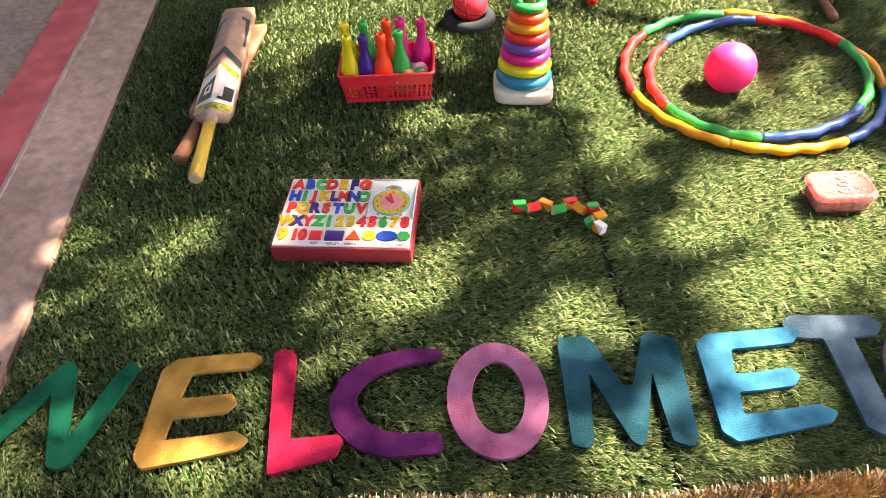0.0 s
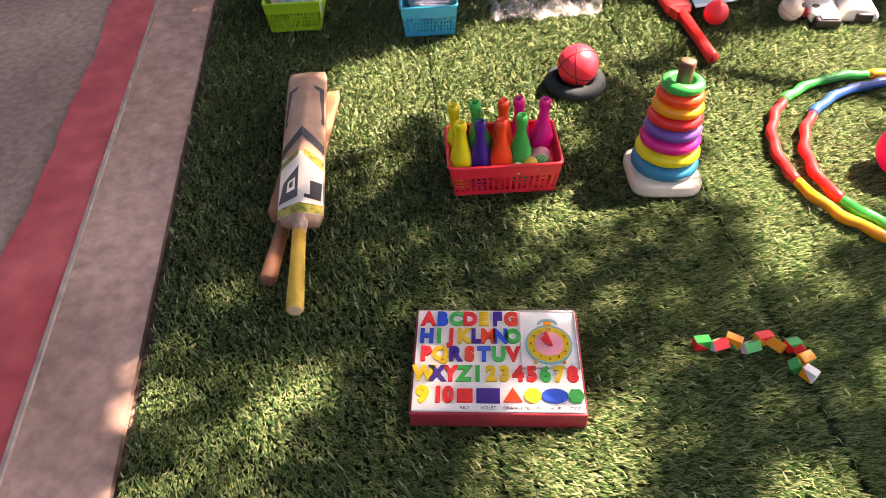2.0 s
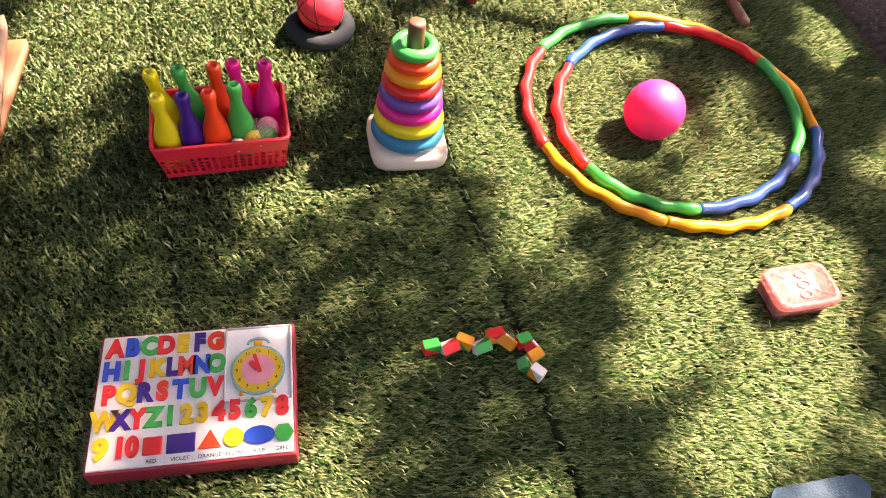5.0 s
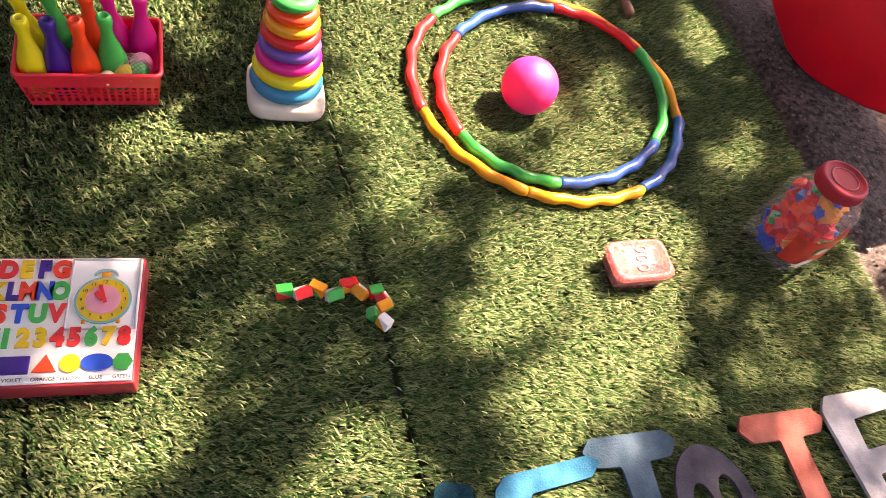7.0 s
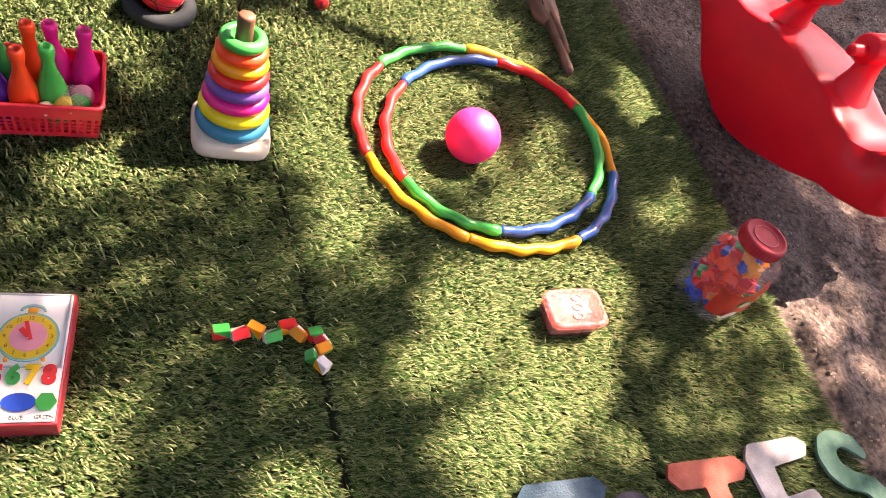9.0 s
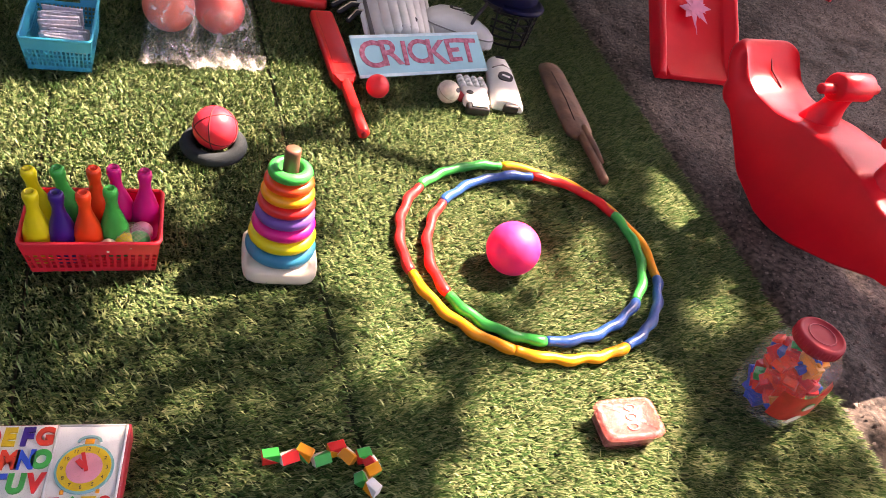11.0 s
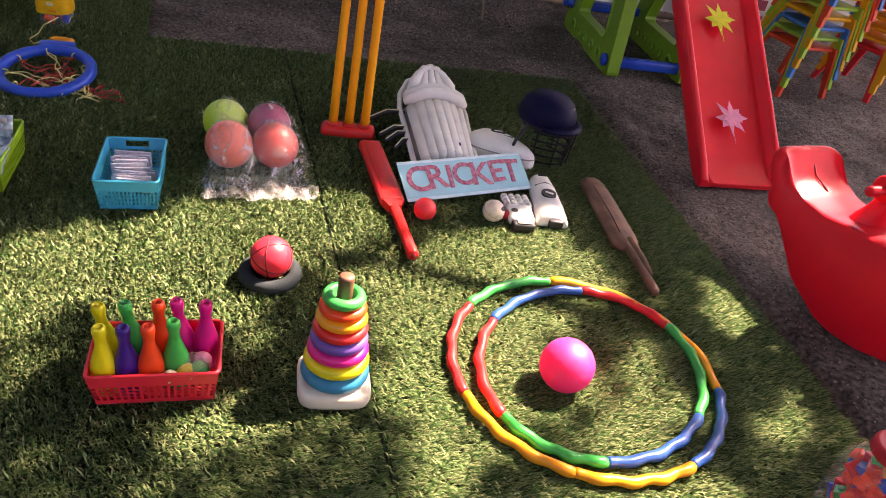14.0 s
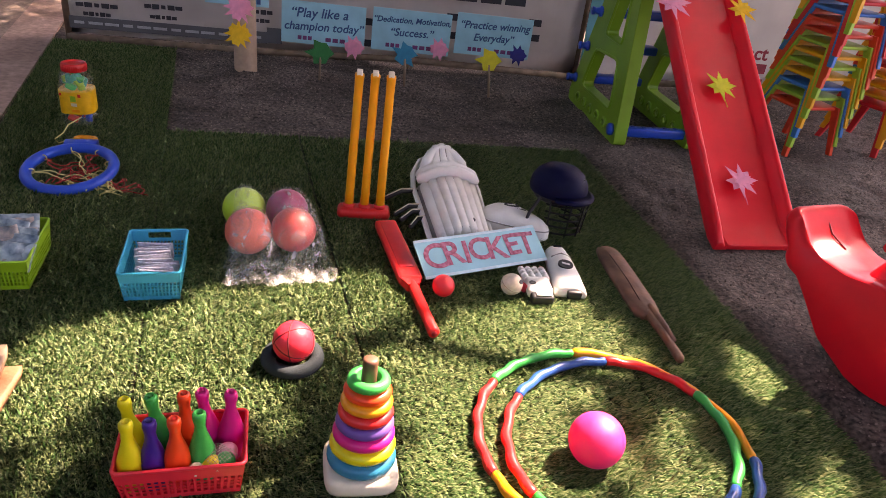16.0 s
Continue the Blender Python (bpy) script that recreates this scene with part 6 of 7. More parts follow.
def old_bat():
    b = thing("wooden_bat", pose(0.742, 1.995, 0.0, 0, 0, 14.3), "old dark brown wooden bat with a split handle", "bat")
    bm = bmesh.new()
    rows = []
    for y, w, h in ((0.23, 0.024, 0.028), (0.255, 0.044, 0.032), (0.30, 0.047, 0.034), (0.50, 0.047, 0.036), (0.63, 0.044, 0.034), (0.675, 0.036, 0.030), (0.685, 0.024, 0.022)):
        rows.append([bm.verts.new((w * x + 0.003 * noise.noise((y * 20, x, 1)), y, z)) for x, z in ((-0.9, 0.0), (0.9, 0.0), (1, h * 0.3), (0.95, h * 0.75), (0.3, h), (-0.3, h), (-0.95, h * 0.75), (-1, h * 0.3))])
    for a, c in zip(rows, rows[1:]):
        for k in range(8):
            bm.faces.new((a[k], a[(k + 1) % 8], c[(k + 1) % 8], c[k]))
    bm.faces.new(list(reversed(rows[0])))
    bm.faces.new(rows[-1])
    bmesh.ops.recalc_face_normals(bm, faces=bm.faces)
    part("blade", bm, DARKWOOD, b)
    part("handle", tubed([(0.006, 0.0, 0.016), (0.007, 0.01, 0.016), (0.008, 0.10, 0.016), (0.0, 0.25, 0.017)], [0.011, 0.0145, 0.013, 0.015], 10), DARKWOOD, b)
    part("handle_splint", tubed([(0.022, 0.09, 0.022), (0.020, 0.16, 0.026), (0.014, 0.27, 0.030)], [0.009, 0.011, 0.012], 8), DARKWOOD, b)
    part("crack", tubed([(-0.012, 0.30, 0.0345), (-0.008, 0.42, 0.0365), (-0.012, 0.60, 0.035)], 0.0016, 5), surf("crack_dark", (0.03, 0.015, 0.01), 0.9), b)


old_bat()


# ---- slide and climbing frame ----
SLIDE_RED = surf("slide_red", (0.80, 0.016, 0.026), 0.36, vary=0.10, size=5, bump=0.05, bump_size=60, spec=0.3)


def slide():
    s = thing("slide", pose(1.024, 2.845, 0.0, 0, 0, 16.5), "red plastic children's slide with paper leaves stuck on", "slide")
    W = 0.374
    line = []
    for d, z in ((-0.015, 0.0), (0.0, 0.004), (0.05, 0.022), (0.10, 0.058), (0.18, 0.125), (0.35, 0.268), (0.60, 0.478), (0.90, 0.730), (1.05, 0.855), (1.12, 0.90), (1.30, 0.905)):
        line.append((d, z))
    def moulding(name, section, label=""):
        """A piece of the chute: one cross-section swept down the slope."""
        bm = bmesh.new()
        rows = []
        for d, z in line:
            h = 0.075 if d > 0.06 else 0.030 + 0.045 * max(0, d + 0.02) / 0.08
            rows.append([bm.verts.new((x, d - 0.35 * y * (h if k else 1), z + y * (h if k else 1))) for x, y, k in section])
        n = len(rows[0])
        for a, b in zip(rows, rows[1:]):
            for q in range(n):
                bm.faces.new((a[q], b[q], b[(q + 1) % n], a[(q + 1) % n]))
        bm.faces.new(rows[0])
        bm.faces.new(list(reversed(rows[-1])))
        bmesh.ops.recalc_face_normals(bm, faces=bm.faces)
        ob = part(name, bm, SLIDE_RED, s, label)
        md = ob.modifiers.new("edge", "BEVEL")
        md.width, md.segments, md.limit_method = 0.004, 2, "ANGLE"
        return ob
    wall = [(0.0, -0.008, 0), (0.0, 0.85, 1), (0.006, 1.0, 1), (0.024, 1.0, 1), (0.034, 0.82, 1), (0.044, 0.36, 1), (0.054, 0.026, 0), (0.060, -0.008, 0)]
    moulding("side_wall", wall)
    moulding("side_wall", [(W - x, y, k) for x, y, k in reversed(wall)])
    moulding("chute", [(0.050, -0.006, 0), (0.050, 0.025, 0), (0.070, 0.020, 0), (W / 2, 0.018, 0), (W - 0.070, 0.020, 0), (W - 0.050, 0.025, 0), (W - 0.050, -0.006, 0)], "smooth red sliding surface")
    return s


slide()


def slide_point(x, d, lift=0.030):
    z = 0.004 + max(0, d - 0.02) * 0.84
    return pose(1.024, 2.845, 0.0, 0, 0, 16.5) @ Matrix.Translation((x, d - 0.02, z + lift)) @ pose(0, 0, 0, 40, 0, 0)


def paper_leaf(at, r, material, label, spikes=8, deep=0.5, stalk=False):
    out = []
    for i in range(spikes * 2):
        a = math.pi * i / spikes
        k = r if i % 2 == 0 else r * deep
        k *= 1 + 0.18 * math.sin(i * 2.3)
        out.append((k * math.cos(a), k * math.sin(a)))
    bm = prism(out, 0, 0.0012)
    for v in bm.verts:
        v.co.z += 0.05 * r * math.cos(3 * math.atan2(v.co.y, v.co.x)) * (v.co.xy.length / r)
    ob = thing("paper_flower", at, label, "paper flower", "paper flowers")
    part("petals", bm, material, ob, "", False)
    bm = prism([(x * 0.62, y * 0.62) for x, y in out], 0.003, 0.0042)
    for v in bm.verts:
        v.co.z += 0.10 * v.co.xy.length
    part("inner_petals", bm, material, ob, "", False, pose(0, 0, 0, 0, 0, 20))
    if stalk:
        part("stalk", tubed([(0, -r * 0.6, 0.001), (0.004, -r * 1.5, 0.004)], 0.0016, 5), material, ob)
    return ob


paper_leaf(slide_point(0.180, 0.225), 0.076, PAPER_PINK, "pink paper leaf stuck on the slide", 8, 0.50, True)
paper_leaf(slide_point(0.188, 0.580), 0.074, PAPER_OLIVE, "olive yellow paper leaf stuck on the slide", 8, 0.50, True)
paper_leaf(slide_point(0.010, 0.860, 0.085), 0.090, PAPER_PINK, "pink paper leaf stuck on the slide's edge", 8, 0.46)
paper_leaf(slide_point(0.352, 0.855, 0.085), 0.076, PAPER_YEL, "yellow paper leaf stuck on the slide's edge", 8, 0.46)

FRAME = surf("frame_green", (0.17, 0.34, 0.02), 0.4, vary=0.12, size=6, bump=0.06)


def climbing_frame():
    f = thing("climbing_frame", pose(0.727, 3.950, -0.012, 0, 0, 14.5), "lime green climbing frame with blue rungs and bolts", "climbing frame")

    def panel(x):
        outline = [(0.0, 0.0), (0.86, 0.0), (0.87, 0.06), (0.40, 1.02), (0.34, 1.10), (0.12, 1.10), (0.09, 1.02)]
        holes = [softened([(0.15, 0.15), (0.66, 0.15), (0.54, 0.40), (0.18, 0.42)], 0.05, 4), softened([(0.18, 0.50), (0.44, 0.50), (0.34, 0.76), (0.18, 0.76)], 0.04, 4)]
        holes += [arc(0.20 + 0.12 * k, 0.065, 0.030, 0.024, 0, 330, 11) for k in range(5)]
        bm = prism(softened(outline, 0.03, 3), 0, 0.07, holes)
        bm.transform(Matrix(((0, 0, 1, x), (1, 0, 0, 0), (0, 1, 0, 0), (0, 0, 0, 1))))
        ob = part("side_panel", bm, FRAME, f, "", False)
        md = ob.modifiers.new("edge", "BEVEL")
        md.width, md.segments, md.limit_method = 0.010, 2, "ANGLE"
        rim = bmesh.new()
        for h in holes:
            tube(rim, [(x, y, z) for y, z in h], 0.009, 6, True)
        part("opening_rim", rim, FRAME, ob)
        return ob
    panel(0.0)
    panel(0.42)
    for y, z in ((0.80, 0.16), (0.69, 0.38), (0.585, 0.60), (0.475, 0.82)):
        part("rung", box(bmesh.new(), 0.245, y - 0.02, z, 0.36, 0.085, 0.05, 0.012), BLUE, f)
        part("bolt", lathed([(0.030, 0), (0.030, 0.012), (0.020, 0.016), (0.018, 0.045), (0.024, 0.048), (0.022, 0.060)], 16, pose(-0.002, y - 0.02, z, 0, -90, 0)), BLUE, f)
    part("bolt", lathed([(0.034, 0), (0.034, 0.016), (0.026, 0.024)], 16, pose(-0.002, 0.06, 0.075, 0, -90, 0)), BLUE, f)
    part("cross_bar", box(bmesh.new(), 0.245, 0.07, 0.065, 0.37, 0.05, 0.055, 0.010), BLUE, f)
    for k in range(5):
        part("bar_notch", box(bmesh.new(), 0.12 + 0.062 * k, 0.07, 0.094, 0.022, 0.020, 0.006, 0.002), plastic("blue_dark", (0.006, 0.03, 0.26)), f)
    part("platform", box(bmesh.new(), 0.245, 0.24, 0.87, 0.36, 0.34, 0.05, 0.01), BLUE, f)


climbing_frame()


# ---- red rocker ----
def rocker():
    r = thing("rocker", pose(1.262, 2.050, -0.010, 0, 0, -65) @ Matrix.Diagonal((0.97, 0.97, 0.97, 1)), "red moulded double-seat rocking toy with grips", "rocking toy")
    W = 0.225
    top = [(-0.455, 0.37), (-0.435, 0.405), (-0.405, 0.410), (-0.375, 0.375), (-0.33, 0.335), (-0.26, 0.312), (-0.16, 0.310), (-0.05, 0.335), (0.08, 0.345), (0.20, 0.335), (0.31, 0.305), (0.40, 0.300), (0.47, 0.325), (0.51, 0.365), (0.545, 0.400), (0.58, 0.395), (0.60, 0.355)]
    bot = [(0.575, 0.26), (0.60, 0.225), (0.565, 0.195), (0.47, 0.155), (0.42, 0.145), (0.30, 0.080), (0.15, 0.020), (0.06, 0.002), (-0.02, 0.004), (-0.17, 0.060), (-0.25, 0.135), (-0.33, 0.205), (-0.385, 0.215), (-0.405, 0.245), (-0.40, 0.275), (-0.44, 0.32)]
    ring = softened(top + bot, 0.02, 2)
    cx, cz = 0.07, 0.20
    bm = bmesh.new()
    loops = []
    for y, s in ((-0.004, 0.93), (-0.002, 0.955), (0.006, 0.98), (0.020, 0.995), (0.036, 1.0), (W - 0.036, 1.0), (W - 0.020, 0.995), (W - 0.006, 0.98), (W + 0.002, 0.955), (W + 0.004, 0.93)):
        loops.append([bm.verts.new((cx + (x - cx) * s, y, cz + (z - cz) * s)) for x, z in ring])
    n = len(ring)
    for a, b in zip(loops, loops[1:]):
        for k in range(n):
            bm.faces.new((a[k], a[(k + 1) % n], b[(k + 1) % n], b[k]))
    for lp in (loops[0], loops[-1]):
        es = [bm.edges.get((lp[i], lp[(i + 1) % n])) for i in range(n)]
        bmesh.ops.triangle_fill(bm, use_beauty=True, edges=es)
    bmesh.ops.recalc_face_normals(bm, faces=bm.faces)
    part("body", bm, SLIDE_RED, r)
    # moulded keel lip along the underside
    part("keel_lip", tubed([(x, 0.016, z + 0.030) for x, z in reversed(bot[4:11])], 0.016, 10), SLIDE_RED, r)
    dark = plastic("seam_dark", (0.20, 0.005, 0.01), 0.5)
    for x0, sgn in ((-0.375, 1), (0.51, -1)):
        part("seat_groove", tubed([(x0 - sgn * 0.055, W / 2 - 0.01, 0.408), (x0 - sgn * 0.010, W / 2 + 0.008, 0.378), (x0 + sgn * 0.04, W / 2 - 0.004, 0.345), (x0 + sgn * 0.10, W / 2 + 0.006, 0.318)], 0.0028, 6), dark, r)
    for x in (-0.09, 0.23):
        post = bmesh.new()
        rows = []
        for z, w, d in ((0.300, 0.100, 0.060), (0.335, 0.080, 0.050), (0.375, 0.055, 0.038), (0.415, 0.040, 0.034), (0.45, 0.042, 0.038)):
            lean = 0.03 if x < 0 else -0.03
            rows.append([post.verts.new((x + lean * (z - 0.3) * 6 + d * math.cos(t), W / 2 + w * 0.8 * math.sin(t), z)) for t in [2 * math.pi * i / 16 for i in range(16)]])
        for a, b in zip(rows, rows[1:]):
            for k in range(16):
                post.faces.new((a[k], a[(k + 1) % 16], b[(k + 1) % 16], b[k]))
        hp = part("grip_post", post, SLIDE_RED, r)
        xx = x + (0.03 if x < 0 else -0.03) * 0.95
        part("grip_drum", tubed([(xx, W / 2 - 0.065, 0.455), (xx, W / 2 - 0.060, 0.455), (xx, W / 2 + 0.060, 0.455), (xx, W / 2 + 0.065, 0.455)], [0.036, 0.042, 0.042, 0.036], 20), SLIDE_RED, hp)
        part("grip_bar", tubed([(xx, W / 2 - 0.120, 0.450), (xx, W / 2 - 0.115, 0.450), (xx, W / 2 + 0.115, 0.450), (xx, W / 2 + 0.120, 0.450)], [0.013, 0.016, 0.016, 0.013], 14), SLIDE_RED, hp)


rocker()


# ---- stacked chairs ----
def chair(at, material, label):
    c = thing("child_chair", at, label, "chair", "stacked children's chairs")
    W, D = 0.275, 0.26
    part("seat", box(bmesh.new(), 0, 0, 0.262, W, D, 0.020, 0.008), material, c)
    for sx in (-1, 1):
        # side frame: a bent arch from the front foot over the seat's corner to the back foot
        for y0, y1, nm in ((-0.13, -0.165, "leg"), (0.12, 0.205, "leg")):
            bm = bmesh.new()
            a = [(sx * (W / 2 - 0.012), y0, 0.275), (sx * (W / 2 + 0.022), y1, 0.0)]
            rows = []
            for (x, y, z), w in ((a[0], 0.052), (((a[0][0] + a[1][0]) / 2, (y0 + y1) / 2, 0.14), 0.040), (a[1], 0.030)):
                rows.append([bm.verts.new((x + sx * ox, y + oy, z)) for ox, oy in ((-0.010, -w / 2), (0.010, -w / 2), (0.012, w / 2), (-0.010, w / 2))])
            for p, q in zip(rows, rows[1:]):
                for k in range(4):
                    bm.faces.new((p[k], p[(k + 1) % 4], q[(k + 1) % 4], q[k]))
            bm.faces.new(rows[0])
            bm.faces.new(list(reversed(rows[-1])))
            bmesh.ops.recalc_face_normals(bm, faces=bm.faces)
            part(nm, bm, material, c, "", False)
    bk = prism(softened([(-0.135, 0.0), (0.135, 0.0), (0.120, 0.25), (0.09, 0.28), (-0.09, 0.28), (-0.120, 0.25)], 0.02, 3), 0, 0.014, [softened([(-0.09, 0.06), (0.09, 0.06), (0.08, 0.15), (-0.08, 0.15)], 0.015, 3)])
    part("backrest", bk, material, c, "", False, pose(0, 0.135, 0.262, 78, 0, 0))
    return c


CH_RED, CH_GREEN, CH_BLUE, CH_YEL, CH_SCAR = plastic("chair_red", (0.78, 0.07, 0.03), 0.3), plastic("chair_green", (0.30, 0.52, 0.05), 0.3), plastic("chair_blue", (0.02, 0.18, 0.55), 0.3), plastic("chair_amber", (0.82, 0.38, 0.015), 0.3), plastic("chair_scarlet", (0.68, 0.025, 0.035), 0.3)
stack = (("scarlet-orange", CH_RED), ("green", CH_GREEN), ("blue", CH_BLUE), ("amber", CH_YEL), ("green", CH_GREEN), ("amber", CH_YEL), ("green", CH_GREEN), ("scarlet-orange", CH_RED), ("scarlet-orange", CH_RED), ("blue", CH_BLUE), ("red", CH_SCAR), ("red", CH_SCAR), ("green", CH_GREEN), ("amber", CH_YEL))
for i, (nm, m) in enumerate(stack):
    chair(pose(1.800 + 0.006 * i, 4.420 - 0.004 * i, -0.012 + 0.058 * i, 0, 0, 24), m, "%s plastic child's chair in a tall stack" % nm)
stack2 = (("red", CH_SCAR), ("amber", CH_YEL), ("amber", CH_YEL), ("amber", CH_YEL), ("red", CH_SCAR), ("amber", CH_YEL), ("amber", CH_YEL), ("blue", CH_BLUE), ("red", CH_SCAR), ("amber", CH_YEL))
for i, (nm, m) in enumerate(stack2):
    chair(pose(2.330 + 0.006 * i, 4.640 - 0.004 * i, -0.012 + 0.058 * i, 0, 0, 36), m, "%s plastic child's chair in a second stack" % nm)


# ---- banner fence behind the yard ----
BAN = pose(-2.731, 4.597, 0.0, 0, 0, 12.25) @ pose(0, 0.0, 0, 90, 0, 0)      # x along the banner, y up


def on_banner(s, z, out=0.0, roll=0):
    return BAN @ pose(s, z, out, 0, 0, roll)


def wavy(w, h, x0, amp=0.012):
    bm = bmesh.new()
    nx, ny = 40, 12
    rows = [[bm.verts.new((w * i / nx, h * j / ny, amp * noise.noise(((x0 + w * i / nx) * 1.7, h * j / ny * 2.0, 6)))) for i in range(nx + 1)] for j in range(ny + 1)]
    for a, b in zip(rows, rows[1:]):
        for i in range(nx):
            bm.faces.new((a[i], a[i + 1], b[i + 1], b[i]))
    bmesh.ops.solidify(bm, geom=bm.faces, thickness=0.003)
    return bm


ban = thing("printed_banner", BAN, "large printed flex banner in grey and white on poles", "banner")
part("sheet", wavy(3.36, 1.7, 0), FLEX, ban, "grey-white flex sheet", True, pose(0, 0.02, 0))
part("foot_strip", box(bmesh.new(), 0.62, 0.092, 0.016, 1.24, 0.075, 0.004), FLEXGREY, ban, "dark grey printed strip", False)
part("foot_strip", box(bmesh.new(), 1.29, 0.11, 0.016, 0.10, 0.10, 0.004), FLEXGREY, ban, "", False)
for s0, z0, w, h in ((0.05, 0.205, 0.26, 0.030), (0.09, 0.150, 0.17, 0.026), (0.47, 0.230, 0.24, 0.030), (0.50, 0.165, 0.17, 0.026), (1.08, 0.255, 0.20, 0.030), (1.10, 0.200, 0.16, 0.026)):
    for k in range(5):
        part("print_bar", box(bmesh.new(), s0 + w * (k + 0.5) / 5, z0, 0.017, w / 5 * (0.9 if k != 2 else 0.55), h * (0.8 + 0.2 * (k % 2)), 0.003), INK, ban, "", False)
for k in range(12):
    part("print_bar", box(bmesh.new(), 0.06 + 0.10 * k, 0.092, 0.020, 0.085 if k % 3 else 0.06, 0.016, 0.003), surf("pale_print", (0.38, 0.38, 0.38), 0.6) if k == 0 else bpy.data.materials["pale_print"], ban, "", False)
for s0, z0, n_ in ((2.05, 0.475, 6), (2.47, 0.335, 1), (3.03, 0.345, 1), (1.90, 0.255, 1), (2.47, 0.215, 1), (3.03, 0.245, 1), (1.92, 0.115, 4)):
    for k in range(n_):
        part("print_bar", box(bmesh.new(), s0 + 0.165 * k if n_ == 6 else s0 + 0.12 * k, z0, 0.017, 0.14 if n_ == 6 else 0.09, 0.062 if n_ == 6 else 0.045, 0.003), INK, ban, "", False)
part("bottom_pole", tubed([(-0.02, -0.005, 0.02), (1.1, 0.0, 0.03), (2.2, 0.03, 0.03), (3.38, 0.005, 0.03)], 0.022, 8), WOODRAIL, ban)
for s0 in (-0.03, 1.7, 3.38):
    part("post", tubed([(s0, -0.05, -0.05), (s0, 1.75, -0.05)], 0.03, 8), WOODRAIL, ban)

ban2 = thing("white_banner", BAN @ pose(3.40, 0, 0.0), "white printed flex banner with maroon lettering", "banner")
part("sheet", wavy(3.2, 1.7, 7), surf("flex_white", (0.62, 0.60, 0.58), 0.55, vary=0.1, size=3, bump=0.3, bump_size=6), ban2, "", True, pose(0, 0.03, 0))
part("edge_strip", box(bmesh.new(), 0.06, 0.87, 0.016, 0.13, 1.68, 0.004), FLEXTEAL, ban2, "teal printed edge", False)
word("lettering", "Contact", 0.135, 0.002, MAROONTXT, ban2, pose(1.14, 0.275, 0.018), 0.003)
for k in range(4):
    part("print_bar", box(bmesh.new(), 1.02 + 0.105 * k, 0.170, 0.018, 0.085, 0.070, 0.003), MAROONTXT, ban2, "", False)
    part("print_bar", box(bmesh.new(), 1.02 + 0.105 * k, 0.062, 0.018, 0.085, 0.070, 0.003), MAROONTXT, ban2, "", False)
part("bottom_pole", tubed([(0.0, 0.0, 0.02), (1.6, 0.02, 0.03), (3.2, 0.0, 0.03)], 0.022, 8), WOODRAIL, ban2)

# hand-lettered cards in front of the banner
HANDINK = surf("blue_pen", (0.03, 0.09, 0.22), 0.7)
REDPEN = surf("plum_pen", (0.20, 0.05, 0.16), 0.7)


def motto(s0, s1, z0, z1, lines, roll):
    w, h = s1 - s0, z1 - z0
    c = thing("motto_card", on_banner((s0 + s1) / 2, (z0 + z1) / 2, 0.06, roll), "pale blue card hand-lettered with a motto", "card", "motto cards")
    part("card", box(bmesh.new(), 0, 0, 0, w, h, 0.004, 0.001), PAPERBLUE, c, "", False)
    for text, x, y, size in lines:
        word("lettering", text, size, 0.001, HANDINK, c, pose(x, y, 0.003, 0, 0, 1.5), 0.0012, 0.22)
    for k, bw in enumerate((0.10, 0.14)):
        for j in range(3):
            part("pen_bar", box(bmesh.new(), -0.12 + 0.20 * k + bw * (j - 1) / 3, -h * 0.36, 0.003, bw / 4, 0.026, 0.001), REDPEN, c, "", False)
    part("stake", tubed([(0, -h * 0.2, -0.012), (0, -h / 2 - 0.16, -0.010)], 0.008, 6), WOODRAIL, c)


motto(1.34, 1.885, 0.085, 0.355, (("“Play like a", -0.03, 0.065, 0.085), ("champion today”", 0.0, -0.02, 0.075)), -1)
motto(1.93, 2.455, 0.085, 0.360, (("“Dedication, Motivation,", 0.0, 0.070, 0.052), ("“Success.”", 0.0, -0.010, 0.070)), -1)
motto(2.49, 3.01, 0.105, 0.375, (("“Practice winning", 0.0, 0.065, 0.068), ("Everyday”", 0.0, -0.015, 0.068)), -1)
oc = thing("motto_card", on_banner(1.06, 0.43, 0.06, 0), "pale blue card hand-lettered with a motto", "card", "motto cards")
part("card", box(bmesh.new(), 0, 0, 0, 0.40, 0.27, 0.004, 0.001), PAPERBLUE, oc, "", False)
for j in range(5):
    part("pen_bar", box(bmesh.new(), 0.0 + 0.034 * j, -0.105, 0.003, 0.026, 0.030, 0.001), HANDINK, oc, "", False)

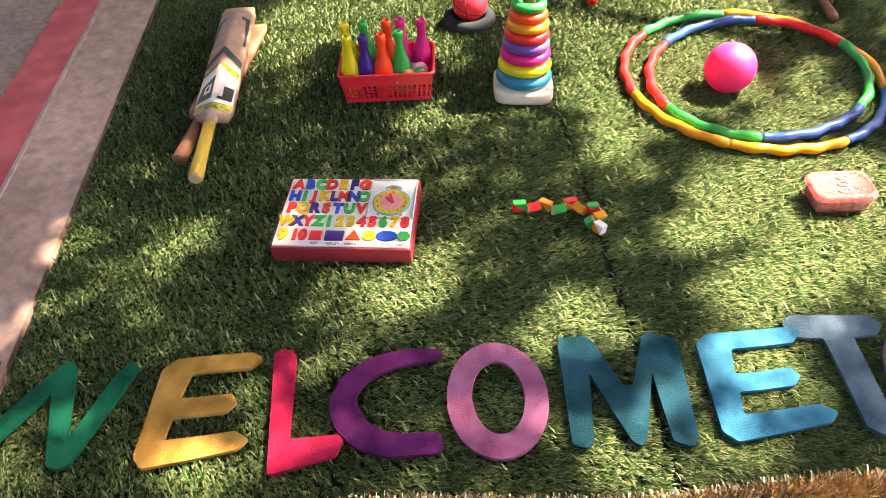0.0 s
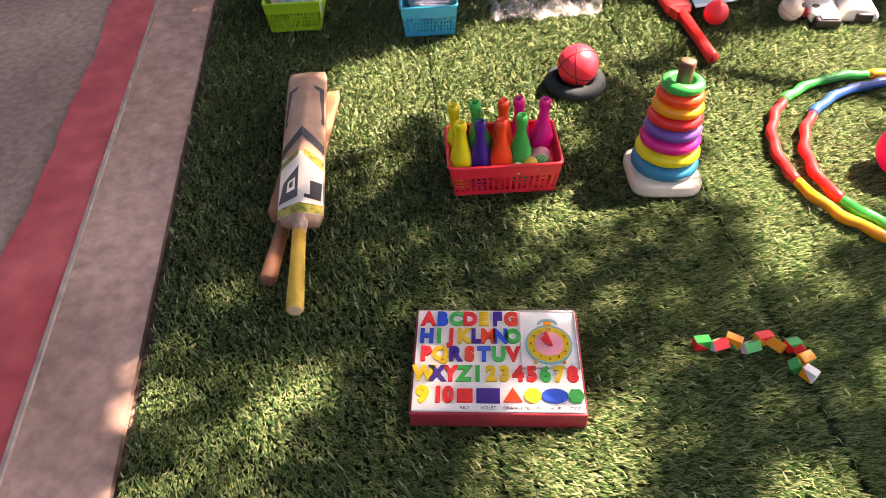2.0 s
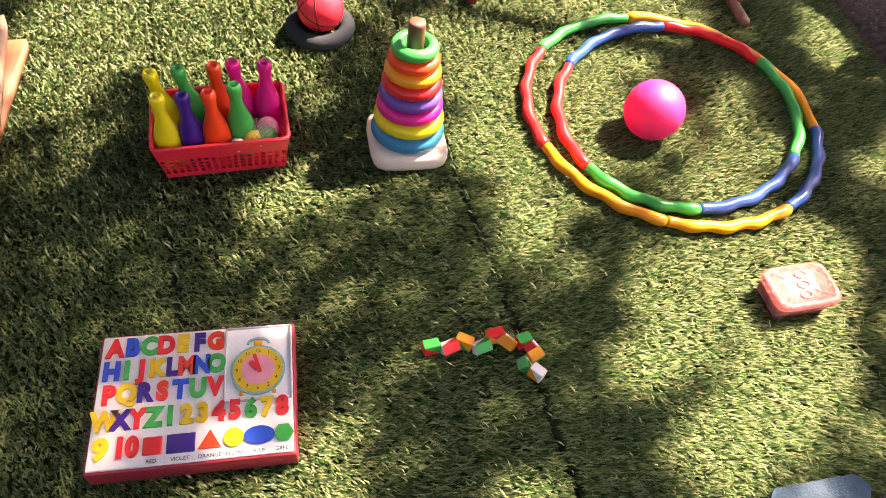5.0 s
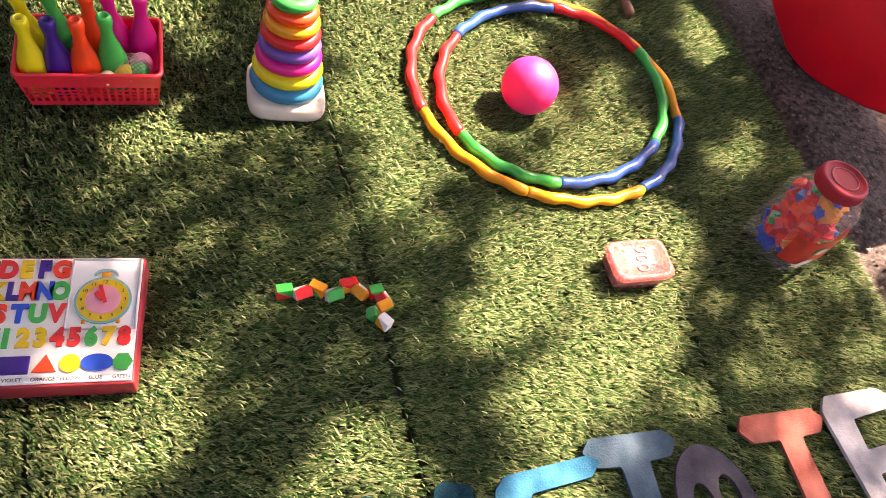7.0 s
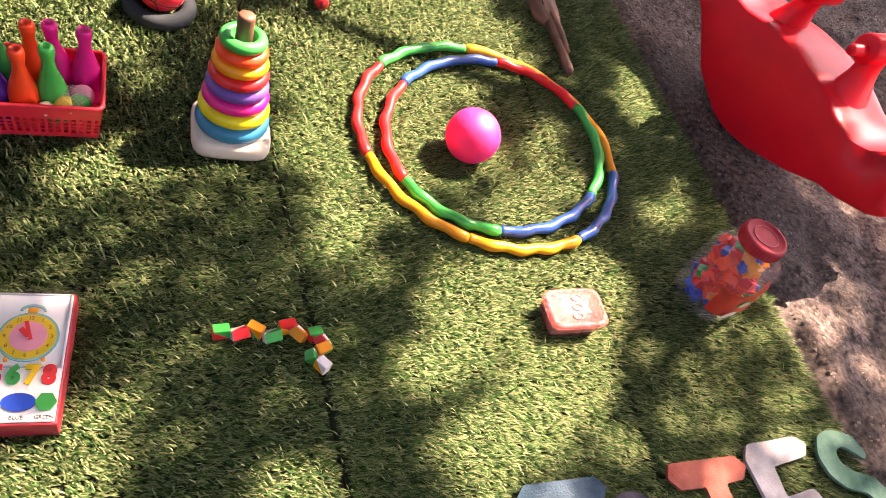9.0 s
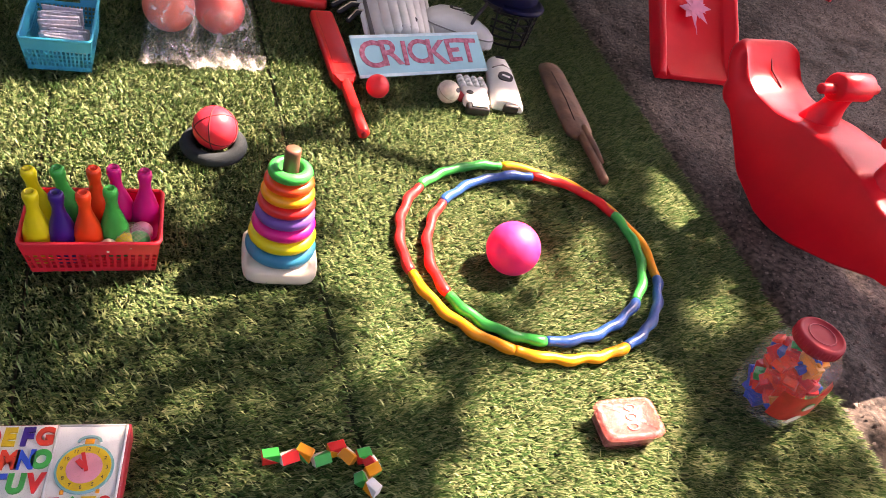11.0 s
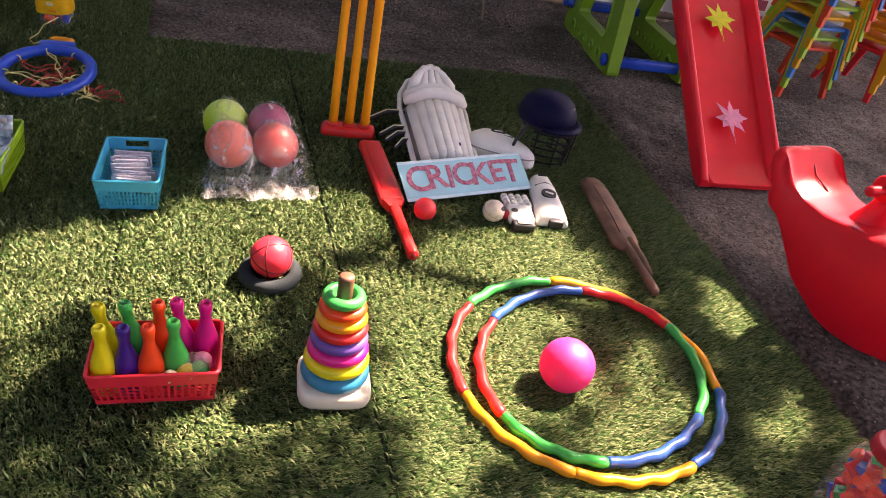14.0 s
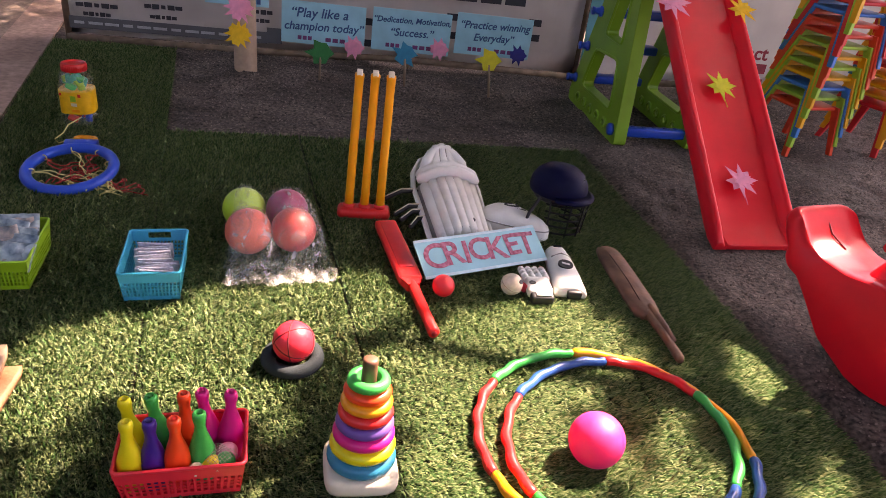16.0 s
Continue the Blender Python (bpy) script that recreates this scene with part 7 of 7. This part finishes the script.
# paper flowers on cards, sticks and a tube
FACE = Matrix.Rotation(radians(12.25), 4, "Z") @ Matrix.Rotation(radians(72), 4, "X")


def flower(x, y, z, r, m, label, stick=0.0, spikes=9):
    f = paper_leaf(Matrix.Translation((x, y, z)) @ FACE, r, m, label, spikes, 0.66)
    if stick:
        st = part("stick", tubed([(0, 0, -0.006), (0.003, -stick, -0.01 + stick * 0.30)], 0.007, 6), WOODRAIL, f)
    return f


for s, z, r, m, nm in ((1.815, 0.095, 0.075, PAPER_PINK, "pink"), (2.385, 0.130, 0.072, PAPER_PINK, "pink"), (2.93, 0.135, 0.066, PAPER_NAVY, "navy blue")):
    q = on_banner(s, z, 0.085).translation
    flower(q.x, q.y, q.z, r, m, "folded %s paper flower on a motto card" % nm)
flower(-1.020, 4.37, 0.165, 0.082, PAPER_GREEN, "dark green paper flower on a short stick", 0.17, 6)
flower(-0.530, 4.50, 0.190, 0.078, PAPER_BLUE, "blue paper flower on a short stick", 0.19, 7)
flower(-0.020, 4.56, 0.210, 0.078, PAPER_OLIVE, "olive yellow paper flower on a short stick", 0.22, 6)
tubeob = thing("cardboard_tube", pose(-1.452, 4.290, 0.0), "upright cardboard tube planted in the soil", "tube")
part("tube_wall", lathed([(0.064, -0.02), (0.066, 0.0), (0.066, 0.48), (0.060, 0.48), (0.060, 0.40)], 28), CARDTUBE, tubeob)
flower(-1.455, 4.20, 0.250, 0.078, PAPER_YEL, "yellow paper flower on the cardboard tube", 0, 12)
flower(-1.445, 4.20, 0.400, 0.085, PAPER_PINK, "pink paper flower on the cardboard tube", 0, 12)

# ---- plain walls closing the yard ----
for name, c, sx, sy in (("wall_north", (0.0, 8.2), 18.0, 0.2), ("wall_west", (-6.5, 3.0), 0.2, 16.0), ("wall_south", (0.0, -5.5), 18.0, 0.2)):
    w_ = part(name, box(bmesh.new(), 0, 0, 1.25, sx, sy, 2.6), BACKWALL, None, "", False)
    w_.matrix_basis = pose(c[0], c[1], -0.04, 0, 0, 12)
    tagged(w_, "plain brown plastered yard wall", "wall", "", "structure")
